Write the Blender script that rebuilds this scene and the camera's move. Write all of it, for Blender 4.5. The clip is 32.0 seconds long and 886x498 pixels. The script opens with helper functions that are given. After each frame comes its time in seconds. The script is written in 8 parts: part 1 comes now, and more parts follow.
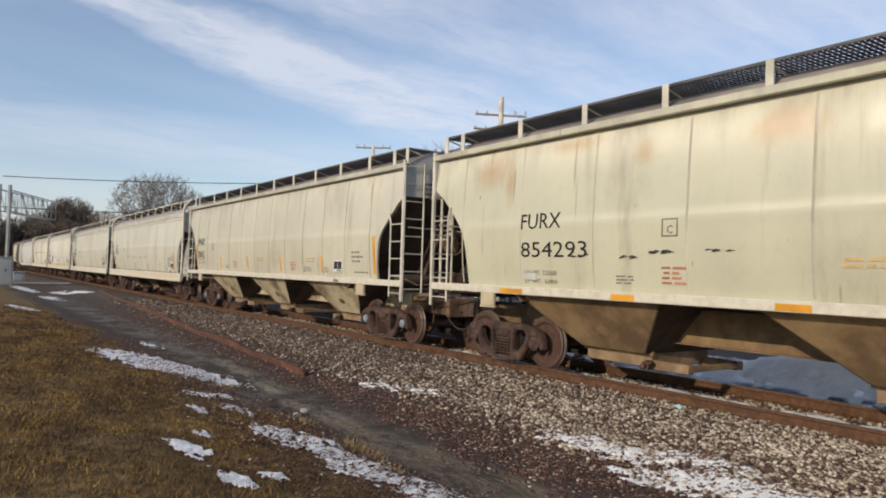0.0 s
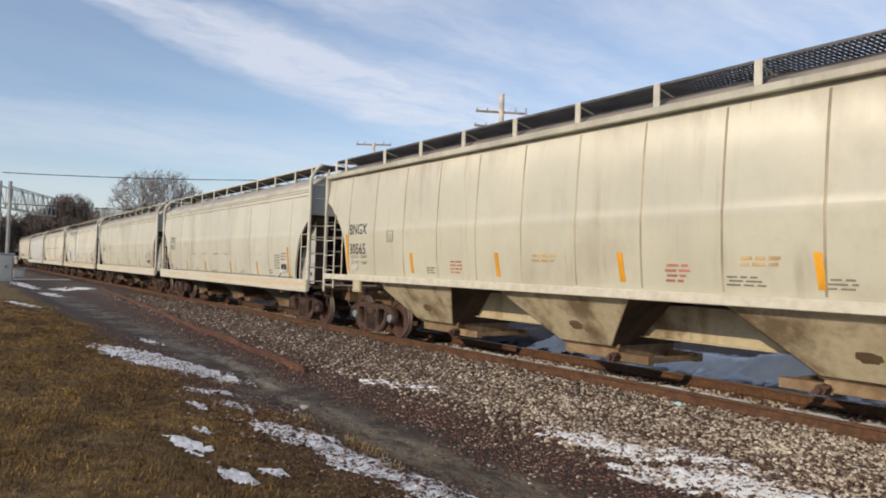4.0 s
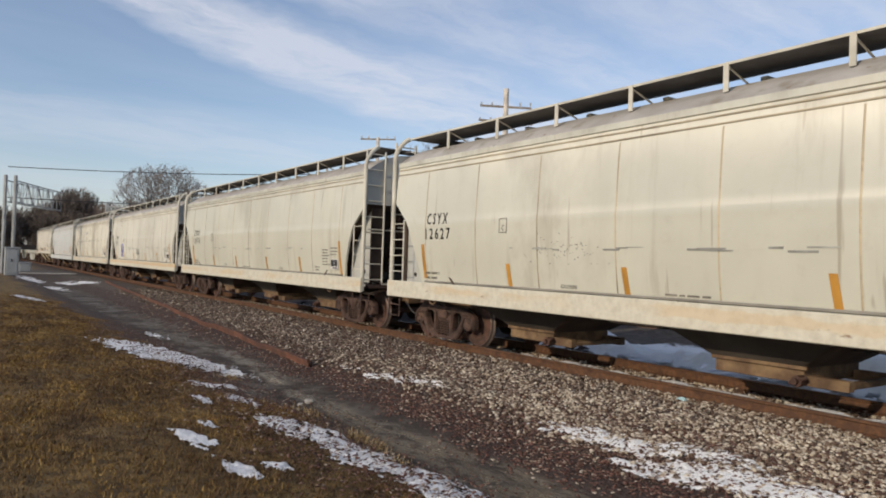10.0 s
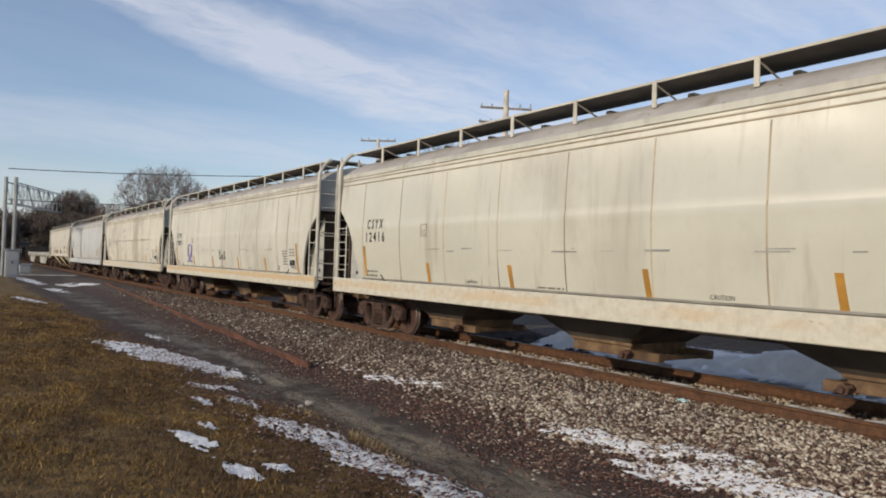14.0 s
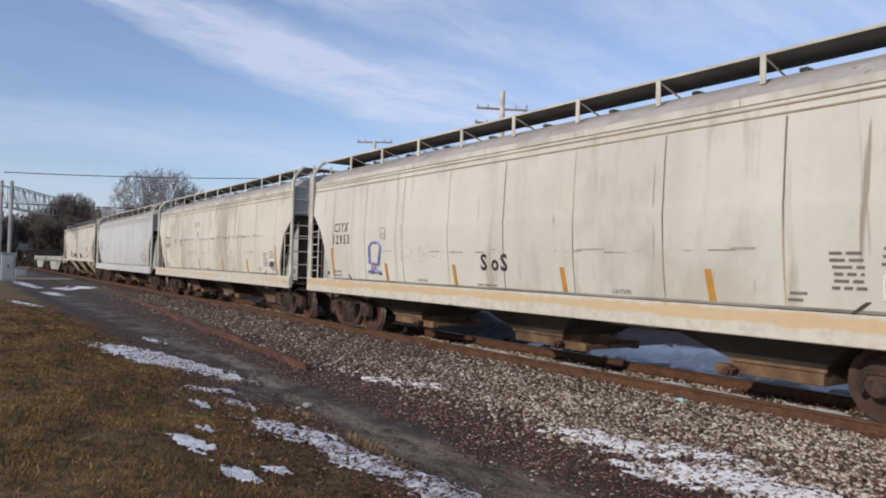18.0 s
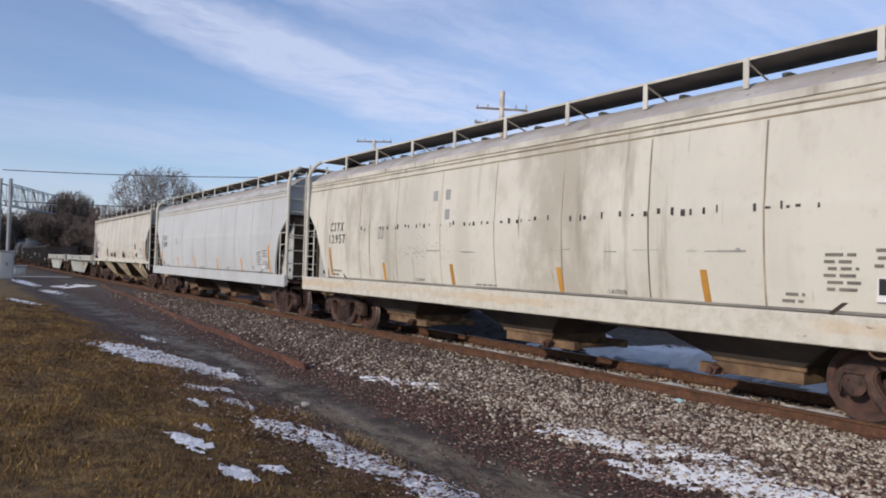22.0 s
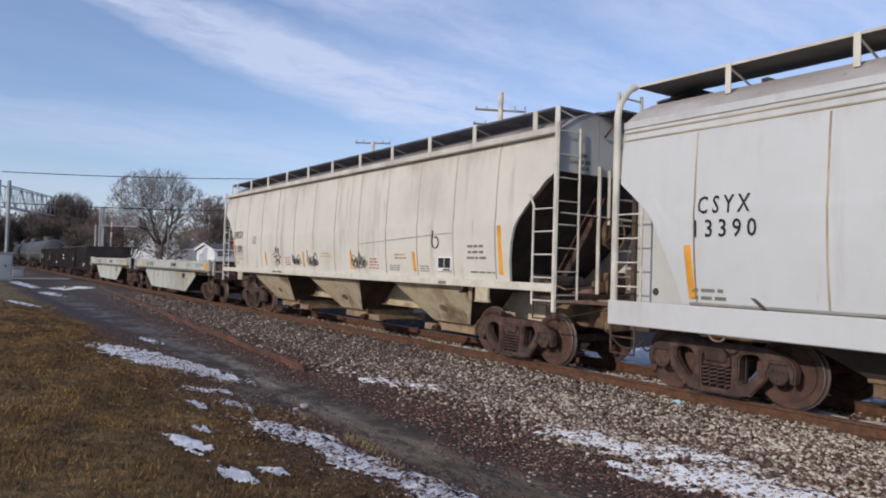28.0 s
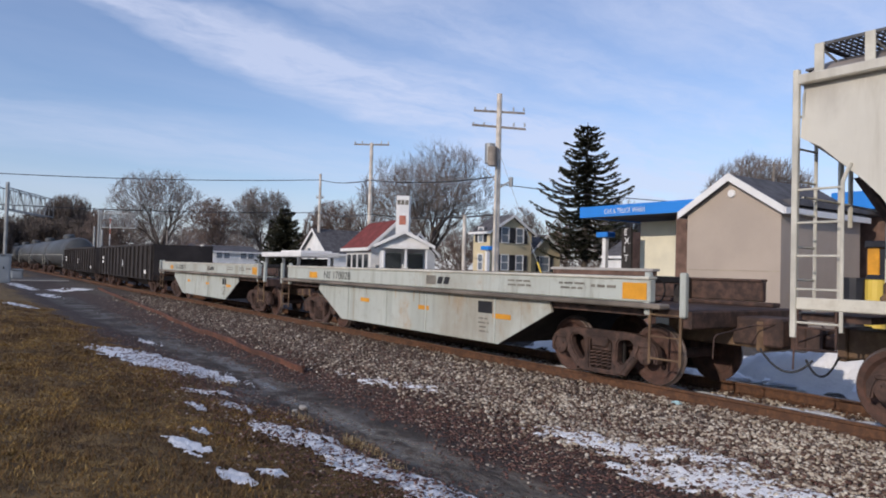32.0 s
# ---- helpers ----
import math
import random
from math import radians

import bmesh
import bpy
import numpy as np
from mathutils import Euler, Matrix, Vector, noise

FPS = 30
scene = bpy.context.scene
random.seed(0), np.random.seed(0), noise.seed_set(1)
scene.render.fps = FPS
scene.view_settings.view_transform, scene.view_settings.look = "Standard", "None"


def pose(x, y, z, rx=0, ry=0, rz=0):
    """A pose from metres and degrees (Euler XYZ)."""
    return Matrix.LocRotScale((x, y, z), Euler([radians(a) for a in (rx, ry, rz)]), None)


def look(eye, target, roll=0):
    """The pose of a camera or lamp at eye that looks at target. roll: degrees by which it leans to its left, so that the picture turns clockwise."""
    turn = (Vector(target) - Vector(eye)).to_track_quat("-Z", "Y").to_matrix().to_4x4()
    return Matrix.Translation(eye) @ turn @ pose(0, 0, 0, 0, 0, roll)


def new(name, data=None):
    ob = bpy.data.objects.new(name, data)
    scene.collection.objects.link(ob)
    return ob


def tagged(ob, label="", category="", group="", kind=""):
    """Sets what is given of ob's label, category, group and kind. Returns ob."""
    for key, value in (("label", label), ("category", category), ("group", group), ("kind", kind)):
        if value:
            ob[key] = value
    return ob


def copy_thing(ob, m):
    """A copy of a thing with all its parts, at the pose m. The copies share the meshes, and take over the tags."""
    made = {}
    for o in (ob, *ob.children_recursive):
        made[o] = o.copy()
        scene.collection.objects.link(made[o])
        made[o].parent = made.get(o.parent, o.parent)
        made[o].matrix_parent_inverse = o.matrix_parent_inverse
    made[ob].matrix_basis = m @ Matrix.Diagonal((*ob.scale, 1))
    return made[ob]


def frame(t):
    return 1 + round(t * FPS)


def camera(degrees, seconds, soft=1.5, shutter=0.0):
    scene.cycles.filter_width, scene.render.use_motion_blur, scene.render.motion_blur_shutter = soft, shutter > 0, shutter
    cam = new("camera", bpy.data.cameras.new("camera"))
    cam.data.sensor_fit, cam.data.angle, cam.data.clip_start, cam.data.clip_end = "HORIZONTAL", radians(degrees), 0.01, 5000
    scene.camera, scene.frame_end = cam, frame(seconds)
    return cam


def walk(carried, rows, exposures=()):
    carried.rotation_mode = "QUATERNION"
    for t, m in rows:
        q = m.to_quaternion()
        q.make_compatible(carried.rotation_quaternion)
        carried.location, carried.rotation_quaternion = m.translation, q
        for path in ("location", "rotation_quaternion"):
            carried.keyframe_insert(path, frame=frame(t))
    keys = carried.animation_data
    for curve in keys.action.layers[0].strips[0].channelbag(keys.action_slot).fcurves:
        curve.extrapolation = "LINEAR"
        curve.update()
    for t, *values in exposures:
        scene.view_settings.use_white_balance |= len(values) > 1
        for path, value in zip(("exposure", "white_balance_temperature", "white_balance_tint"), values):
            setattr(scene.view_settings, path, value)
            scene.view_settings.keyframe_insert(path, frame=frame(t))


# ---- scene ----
from mathutils import Quaternion

# ---- camera ----
cam = camera(64.28, 32.0, soft=1.9)
H_EYE = 1.688
PATH = [
    (0, 91.851, -1.700, 55.285), (0.5, 91.793, -1.714, 55.285), (1, 91.739, -1.662, 55.297), (1.5, 91.684, -1.637, 55.299),
    (2, 91.625, -1.697, 55.310), (2.5, 91.613, -1.680, 55.299), (3, 91.613, -1.681, 55.300), (3.5, 91.633, -1.737, 55.302),
    (5.5, 91.444, -1.748, 55.302), (6, 91.356, -1.713, 55.330), (6.5, 91.293, -1.698, 55.402), (7, 91.220, -1.624, 55.462),
    (7.5, 91.205, -1.655, 55.487), (8, 91.178, -1.397, 55.476), (8.5, 91.153, -1.679, 55.514), (9, 91.181, -1.719, 55.558),
    (9.5, 91.168, -1.885, 55.592), (10, 91.172, -1.894, 55.629), (10.5, 91.208, -1.849, 55.611), (11, 91.246, -1.911, 55.600),
    (11.5, 91.283, -1.828, 55.578), (12, 91.341, -1.722, 55.608), (12.5, 91.340, -1.744, 55.648), (13, 91.345, -1.749, 55.691),
    (13.5, 91.318, -1.889, 55.680), (14, 91.288, -1.840, 55.655), (14.5, 91.241, -1.887, 55.623), (16.5, 91.226, -1.619, 55.574),
    (17, 91.256, -1.524, 55.494), (17.5, 91.322, -1.475, 55.425), (18, 91.382, -1.480, 55.421), (18.5, 91.453, -1.416, 55.350),
    (19, 91.455, -1.604, 55.308), (19.5, 91.456, -1.907, 55.317), (20, 91.475, -2.070, 55.313), (20.5, 91.446, -1.963, 55.348),
    (21, 91.452, -1.800, 55.363), (21.5, 91.421, -1.708, 55.336), (22, 91.363, -1.732, 55.337), (22.5, 91.326, -1.785, 55.333),
    (23, 91.291, -2.104, 55.349), (23.5, 91.325, -2.007, 55.362), (24, 91.363, -1.917, 55.363), (24.5, 91.378, -1.992, 55.371),
    (25, 91.438, -1.968, 55.368), (25.5, 91.433, -1.883, 55.363), (27.5, 91.520, -1.599, 55.257), (28, 91.478, -1.671, 55.252),
    (28.5, 91.470, -1.652, 55.240), (29, 91.524, -1.614, 55.185), (29.5, 91.584, -1.616, 55.173), (30, 91.621, -1.683, 55.184),
    (30.5, 91.642, -1.625, 55.160), (31, 91.600, -1.599, 55.148), (31.5, 91.609, -1.517, 55.164), (32, 91.587, -1.595, 55.163),
]
EXPOSURES = [(0, 0.13, 6750, 11.5), (8.5, 0.17, 6750, 11.5), (10, 0.02, 6700, 11.5), (14.5, -0.02, 6650, 11.5), (16.5, -0.02, 6450, 13.3), (19, -0.02, 5970, 16.0), (32, -0.03, 5930, 16.3)]
walk(cam, [(t, pose(0, 0, H_EYE, rx, ry, rz)) for t, rx, ry, rz in PATH], exposures=EXPOSURES)

# ---- light ----
SUN = Vector((0.23, -0.86, 0.34)).normalized()
world = bpy.data.worlds.new("world")
scene.world = world
world.use_nodes = True


def sky_world():
    nt = world.node_tree
    nt.nodes.clear()
    n = nt.nodes.new
    out, bg = n("ShaderNodeOutputWorld"), n("ShaderNodeBackground")
    sky = n("ShaderNodeTexSky")
    sky.sky_type = "NISHITA"
    sky.sun_disc = False
    sky.sun_elevation = math.asin(SUN.z)
    sky.sun_rotation = math.atan2(SUN.x, SUN.y)
    sky.air_density, sky.dust_density, sky.ozone_density = 1.0, 0.25, 1.6
    # thin streaks of high cloud, laid out on a flat layer overhead
    tc, sep = n("ShaderNodeTexCoord"), n("ShaderNodeSeparateXYZ")
    nt.links.new(tc.outputs["Generated"], sep.inputs[0])

    def m(op, a, b=None, c=None):
        k = n("ShaderNodeMath")
        k.operation = op
        for i, v in enumerate((a, b, c)):
            if v is None:
                continue
            if isinstance(v, (int, float)):
                k.inputs[i].default_value = v
            else:
                nt.links.new(v, k.inputs[i])
        return k.outputs[0]
    up = m("ADD", m("MAXIMUM", sep.outputs[2], 0.0), 0.10)
    px, py = m("DIVIDE", sep.outputs[0], up), m("DIVIDE", sep.outputs[1], up)
    # along and across the streaks
    ca, sa = math.cos(CLOUD_TURN), math.sin(CLOUD_TURN)
    along = m("ADD", m("MULTIPLY", px, ca), m("MULTIPLY", py, sa))
    across = m("SUBTRACT", m("MULTIPLY", py, ca), m("MULTIPLY", px, sa))

    def noise_at(u, v, su, sv, detail, rough, seed):
        comb = n("ShaderNodeCombineXYZ")
        nt.links.new(m("MULTIPLY", u, su), comb.inputs[0])
        nt.links.new(m("MULTIPLY", v, sv), comb.inputs[1])
        comb.inputs[2].default_value = seed
        t = n("ShaderNodeTexNoise")
        t.inputs["Scale"].default_value = 1.0
        t.inputs["Detail"].default_value = detail
        t.inputs["Roughness"].default_value = rough
        nt.links.new(comb.outputs[0], t.inputs["Vector"])
        return t.outputs["Fac"]
    wob = m("MULTIPLY", m("SUBTRACT", noise_at(along, across, 1.3, 1.3, 5, 0.6, 7.0), 0.5), CLOUD_WOB)
    acr = m("ADD", across, wob)

    def band(mid, lean, half, flare, gain):
        # each streak may lean and widen on its way
        d = m("ABSOLUTE", m("SUBTRACT", acr, m("MULTIPLY_ADD", along, lean, mid)))
        wide = m("MAXIMUM", m("MULTIPLY_ADD", along, flare, half), 0.05)
        return m("MULTIPLY", m("SMOOTH_MIN", m("MULTIPLY", m("MAXIMUM", m("SUBTRACT", 1.0, m("DIVIDE", d, wide)), 0.0), 1.5), 1.0, 0.3), gain)
    total = None
    for row in CLOUD_BANDS:
        b = band(*row)
        total = b if total is None else m("MAXIMUM", total, b)
    streak = noise_at(along, acr, 1.9, 4.6, 7, 0.66, 3.0)
    veil = noise_at(along, acr, 0.25, 0.7, 5, 0.55, 11.0)
    cover = m("MULTIPLY", total, m("MULTIPLY_ADD", streak, 2.6, -0.55))
    cover = m("ADD", cover, m("MAXIMUM", m("MULTIPLY_ADD", veil, 1.4, -0.54), 0.0))
    cover = m("MINIMUM", m("MAXIMUM", cover, 0.0), 1.0)
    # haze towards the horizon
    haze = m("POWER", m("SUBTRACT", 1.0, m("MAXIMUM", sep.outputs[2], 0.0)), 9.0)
    cover = m("MULTIPLY", cover, CLOUD_GAIN)
    mix = n("ShaderNodeMix")
    mix.data_type = "RGBA"
    nt.links.new(cover, mix.inputs["Factor"])
    tint = n("ShaderNodeMix")
    tint.data_type, tint.blend_type = "RGBA", "MULTIPLY"
    tint.inputs["Factor"].default_value = 1.0
    nt.links.new(sky.outputs[0], tint.inputs["A"])
    tint.inputs["B"].default_value = (*SKY_TINT, 1)
    nt.links.new(tint.outputs["Result"], mix.inputs["A"])
    mix.inputs["B"].default_value = (*CLOUD_RGB, 1)
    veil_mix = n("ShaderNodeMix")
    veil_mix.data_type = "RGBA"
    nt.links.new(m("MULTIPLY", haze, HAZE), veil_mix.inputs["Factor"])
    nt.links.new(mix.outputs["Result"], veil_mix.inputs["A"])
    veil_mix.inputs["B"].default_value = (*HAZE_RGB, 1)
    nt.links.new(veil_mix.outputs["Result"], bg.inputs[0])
    bg.inputs[1].default_value = SKY_GAIN
    nt.links.new(bg.outputs[0], out.inputs[0])


CLOUD_TURN, CLOUD_WOB = radians(90), 0.50
CLOUD_BANDS = [(2.19, 0.19, 0.06, 0.28, 1.05), (1.80, 0.0, 0.22, 0.05, 0.62), (1.15, 0.0, 0.62, 0.0, 0.52), (3.75, 0.0, 0.62, 0.0, 0.42), (-0.8, 0.0, 0.6, 0.0, 0.5)]
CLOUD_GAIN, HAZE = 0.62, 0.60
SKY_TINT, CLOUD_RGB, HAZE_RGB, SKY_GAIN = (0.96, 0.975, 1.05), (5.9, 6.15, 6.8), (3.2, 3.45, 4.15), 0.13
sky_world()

sun = new("sun", bpy.data.lights.new("sun", "SUN"))
sun.data.energy, sun.data.angle, sun.data.color = 2.7, radians(0.6), (1.0, 0.86, 0.66)
sun.matrix_world = look(SUN * 60, (0, 0, 0))

# ---- materials ----


class Nodes:
    """A short way to write node trees."""

    def __init__(self, name):
        self.mat = bpy.data.materials.new(name)
        self.mat.use_nodes = True
        self.nt = self.mat.node_tree
        self.nt.nodes.clear()
        self.out = self.nt.nodes.new("ShaderNodeOutputMaterial")
        self.bsdf = self.nt.nodes.new("ShaderNodeBsdfPrincipled")
        self.nt.links.new(self.bsdf.outputs[0], self.out.inputs[0])
        self.tc = self.nt.nodes.new("ShaderNodeTexCoord")
        self.info = self.nt.nodes.new("ShaderNodeObjectInfo")

    def put(self, socket, v):
        if isinstance(v, (int, float)):
            socket.default_value = v
        elif isinstance(v, tuple):
            socket.default_value = (*v, 1) if len(v) == 3 and len(socket.default_value) == 4 else v
        else:
            self.nt.links.new(v, socket)

    def math(self, op, a, b=None, c=None):
        k = self.nt.nodes.new("ShaderNodeMath")
        k.operation = op
        for i, v in enumerate((a, b, c)):
            if v is not None:
                self.put(k.inputs[i], v)
        return k.outputs[0]

    def vec(self, scale=(1, 1, 1), shift=True, source="Object"):
        mp = self.nt.nodes.new("ShaderNodeMapping")
        mp.inputs["Scale"].default_value = scale
        self.nt.links.new(self.tc.outputs[source], mp.inputs[0])
        if shift:
            mul = self.nt.nodes.new("ShaderNodeVectorMath")
            mul.operation = "SCALE"
            mul.inputs[0].default_value = (31.7, 17.3, 11.9)
            self.nt.links.new(self.info.outputs["Random"], mul.inputs["Scale"])
            self.nt.links.new(mul.outputs[0], mp.inputs["Location"])
        return mp.outputs[0]

    def noise(self, scale, detail=4, rough=0.55, stretch=(1, 1, 1), shift=True):
        t = self.nt.nodes.new("ShaderNodeTexNoise")
        t.inputs["Scale"].default_value, t.inputs["Detail"].default_value, t.inputs["Roughness"].default_value = scale, detail, rough
        self.nt.links.new(self.vec(stretch, shift), t.inputs["Vector"])
        return t.outputs["Fac"]

    def ramp(self, f, lo, hi):
        r = self.nt.nodes.new("ShaderNodeMapRange")
        r.interpolation_type = "SMOOTHSTEP"
        self.put(r.inputs[0], f)
        r.inputs[1].default_value, r.inputs[2].default_value = lo, hi
        return r.outputs[0]

    def mix(self, f, a, b, how="MIX"):
        k = self.nt.nodes.new("ShaderNodeMix")
        k.data_type, k.blend_type = "RGBA", how
        self.put(k.inputs["Factor"], f)
        self.put(k.inputs["A"], a)
        self.put(k.inputs["B"], b)
        return k.outputs["Result"]

    def attr(self, name):
        a = self.nt.nodes.new("ShaderNodeAttribute")
        a.attribute_name = name
        return a

    def done(self, colour, rough=0.6, metal=0.0, bump=None, height=0.002, spec=0.35):
        self.put(self.bsdf.inputs["Base Color"], colour)
        self.put(self.bsdf.inputs["Roughness"], rough)
        self.put(self.bsdf.inputs["Metallic"], metal)
        self.bsdf.inputs["Specular IOR Level"].default_value = spec
        if bump is not None:
            b = self.nt.nodes.new("ShaderNodeBump")
            b.inputs["Distance"].default_value = height
            self.put(b.inputs["Height"], bump)
            self.nt.links.new(b.outputs[0], self.bsdf.inputs["Normal"])
        return self.mat


def plain(name, rgb, rough=0.6, metal=0.0, vary=0.25, scale=6.0, spec=0.35):
    """Paint, wood or metal with blotches at two scales and a little relief."""
    n = Nodes(name)
    big, fine = n.noise(scale * 0.3, 3), n.noise(scale * 6, 5, 0.7)
    dark = tuple(c * (1 - vary) for c in rgb)
    lite = tuple(min(1, c * (1 + vary * 0.6)) for c in rgb)
    col = n.mix(n.ramp(big, 0.3, 0.7), dark, lite)
    col = n.mix(n.math("MULTIPLY", n.ramp(fine, 0.5, 0.75), vary), col, tuple(c * 0.45 for c in rgb))
    return n.done(col, n.math("MULTIPLY_ADD", fine, 0.25, rough - 0.12), metal, fine, 0.003, spec)


def car_paint(name, rgb, grime=0.5, rust=0.0, streak=0.5, from_top=False, sheen=True, drips=0.0):
    """Weathered car side: pale enamel, rain streaks, road film, rust bleeding through."""
    rgb = (rgb[0] * 0.945, rgb[1] * 0.96, rgb[2] * 1.015)
    n = Nodes(name)
    runs = n.noise(2.4, 5, 0.60, (1.0, 1.0, 0.085))
    broad = n.noise(0.38, 3, 0.5, (1.0, 1.0, 0.18))
    blot = n.noise(0.6, 5, 0.62)
    film = n.noise(5.0, 6, 0.7)
    col = n.mix(n.ramp(blot, 0.30, 0.68), tuple(c * 0.91 for c in rgb), rgb)
    col = n.mix(n.math("MULTIPLY", n.ramp(broad, 0.52, 0.74), streak * 0.5), col, tuple(c * 0.58 for c in rgb))
    col = n.mix(n.math("MULTIPLY", n.ramp(runs, 0.55, 0.74), streak * 1.1), col, (0.27, 0.235, 0.165))
    col = n.mix(n.math("MULTIPLY", n.ramp(film, 0.52, 0.80), grime * 0.26), col, (0.25, 0.215, 0.165))
    lines = n.noise(7.0, 2, 0.5, (1.0, 1.0, 0.03))
    col = n.mix(n.math("MULTIPLY", n.ramp(lines, 0.68, 0.76), min(1.0, streak * 1.3)), col, (0.22, 0.165, 0.10))
    if rust:
        spot = n.noise(0.55, 6, 0.7, (1.0, 1.0, 0.75))
        if from_top:
            # rust bleeding down from the roof seam in a few places
            sep = n.nt.nodes.new("ShaderNodeSeparateXYZ")
            n.nt.links.new(n.tc.outputs["Object"], sep.inputs[0])
            near = None
            for cx, cz, ax, az in ((-6.8, 3.55, 0.9, 0.55), (-6.2, 3.3, 0.25, 0.7), (-4.8, 3.8, 1.3, 0.22), (-3.25, 3.5, 0.35, 0.35), (-1.2, 3.6, 0.8, 0.3), (1.5, 3.7, 1.2, 0.4), (4.5, 3.5, 0.8, 0.6)):
                dx = n.math("DIVIDE", n.math("SUBTRACT", sep.outputs[0], cx), ax)
                dz = n.math("DIVIDE", n.math("SUBTRACT", sep.outputs[2], cz), az)
                d = n.math("SUBTRACT", 1.0, n.math("SQRT", n.math("MULTIPLY_ADD", dx, dx, n.math("MULTIPLY", dz, dz))))
                near = d if near is None else n.math("MAXIMUM", near, d)
            spot = n.math("MULTIPLY_ADD", n.math("MAXIMUM", near, -0.5), 0.22, n.math("MULTIPLY_ADD", spot, 0.55, 0.27))
        col = n.mix(n.math("MULTIPLY", n.ramp(spot, 0.565, 0.78), rust * 0.75), col, (0.40, 0.225, 0.08))
        pit = n.noise(7.0, 3, 0.6, (1.0, 1.0, 0.35))
        col = n.mix(n.math("MULTIPLY", n.ramp(pit, 0.72, 0.78), rust), col, (0.10, 0.06, 0.035))
    # soot that has run down from the roof, ragged at its lower end, and a few sooty smudges
    sp = n.nt.nodes.new("ShaderNodeSeparateXYZ")
    n.nt.links.new(n.tc.outputs["Object"], sp.inputs[0])
    ragged = n.noise(1.3, 6, 0.65, (1.0, 1.0, 0.30))
    soot = n.ramp(n.math("ADD", n.math("SUBTRACT", sp.outputs[2], 3.60), n.math("MULTIPLY_ADD", ragged, 2.6, -1.3)), 0.0, 0.85)
    col = n.mix(n.math("MULTIPLY", soot, 0.28 + 0.34 * min(1.0, grime)), col, (0.235, 0.20, 0.165))
    smudge = n.noise(0.30, 6, 0.68, (1.0, 1.0, 0.55))
    col = n.mix(n.math("MULTIPLY", n.ramp(smudge, 0.54, 0.68), 0.60 * min(1.0, grime)), col, (0.29, 0.25, 0.185))
    curtain = n.noise(1.05, 6, 0.62, (1.0, 1.0, 0.10))
    col = n.mix(n.math("MULTIPLY", n.ramp(curtain, 0.50, 0.70), 0.06 + 0.32 * min(1.0, streak)), col, tuple(c * f for c, f in zip(rgb, (0.62, 0.60, 0.55))))
    dent = n.noise(0.9, 3, 0.5)
    bump = n.math("MULTIPLY_ADD", film, 0.15, dent)
    # rain-washed enamel: fine upright runs spread its gloss sideways
    if drips:
        drip = n.noise(2.6, 5, 0.7, (1.0, 1.0, 0.10))
        col = n.mix(n.math("MULTIPLY", n.ramp(drip, 0.50, 0.64), drips), col, (0.095, 0.085, 0.062))
    if not sheen:
        return n.done(col, n.math("MULTIPLY_ADD", film, 0.2, 0.50), 0.0, bump, 0.006, 0.3)
    n.bsdf.inputs["Anisotropic"].default_value = 1.0
    side = n.nt.nodes.new("ShaderNodeCombineXYZ")
    side.inputs[0].default_value = 1.0
    n.nt.links.new(side.outputs[0], n.bsdf.inputs["Tangent"])
    patch = n.noise(0.8, 4, 0.6, (1.0, 1.0, 0.3))
    return n.done(col, n.math("MULTIPLY_ADD", n.ramp(patch, 0.44, 0.60), 0.16, 0.33), 0.0, bump, 0.004, 0.75)


def rust_steel(name, rgb, deep, scale=8.0, rough=0.8):
    n = Nodes(name)
    a, b = n.noise(scale, 5, 0.65), n.noise(scale * 0.2, 4)
    col = n.mix(n.ramp(a, 0.35, 0.7), deep, rgb)
    col = n.mix(n.math("MULTIPLY", n.ramp(b, 0.5, 0.75), 0.6), col, tuple(c * 0.5 for c in deep))
    return n.done(col, rough, 0.0, a, 0.006, 0.25)


M = {}
M["cream"] = car_paint("weathered_cream_enamel", (0.595, 0.575, 0.41), 0.7, 0.9, 0.45, True)
M["beige"] = car_paint("sun_faded_beige_enamel", (0.605, 0.575, 0.44), 0.6, 0.12, 0.5)
M["white"] = car_paint("off_white_enamel", (0.66, 0.64, 0.515), 0.55, 0.06, 0.38)
M["dirty"] = car_paint("road_grimed_off_white_enamel", (0.72, 0.68, 0.545), 0.9, 0.15, 0.7, sheen=False)
M["cool"] = car_paint("pale_grey_enamel", (0.60, 0.61, 0.57), 0.35, 0.03, 0.25, sheen=False)


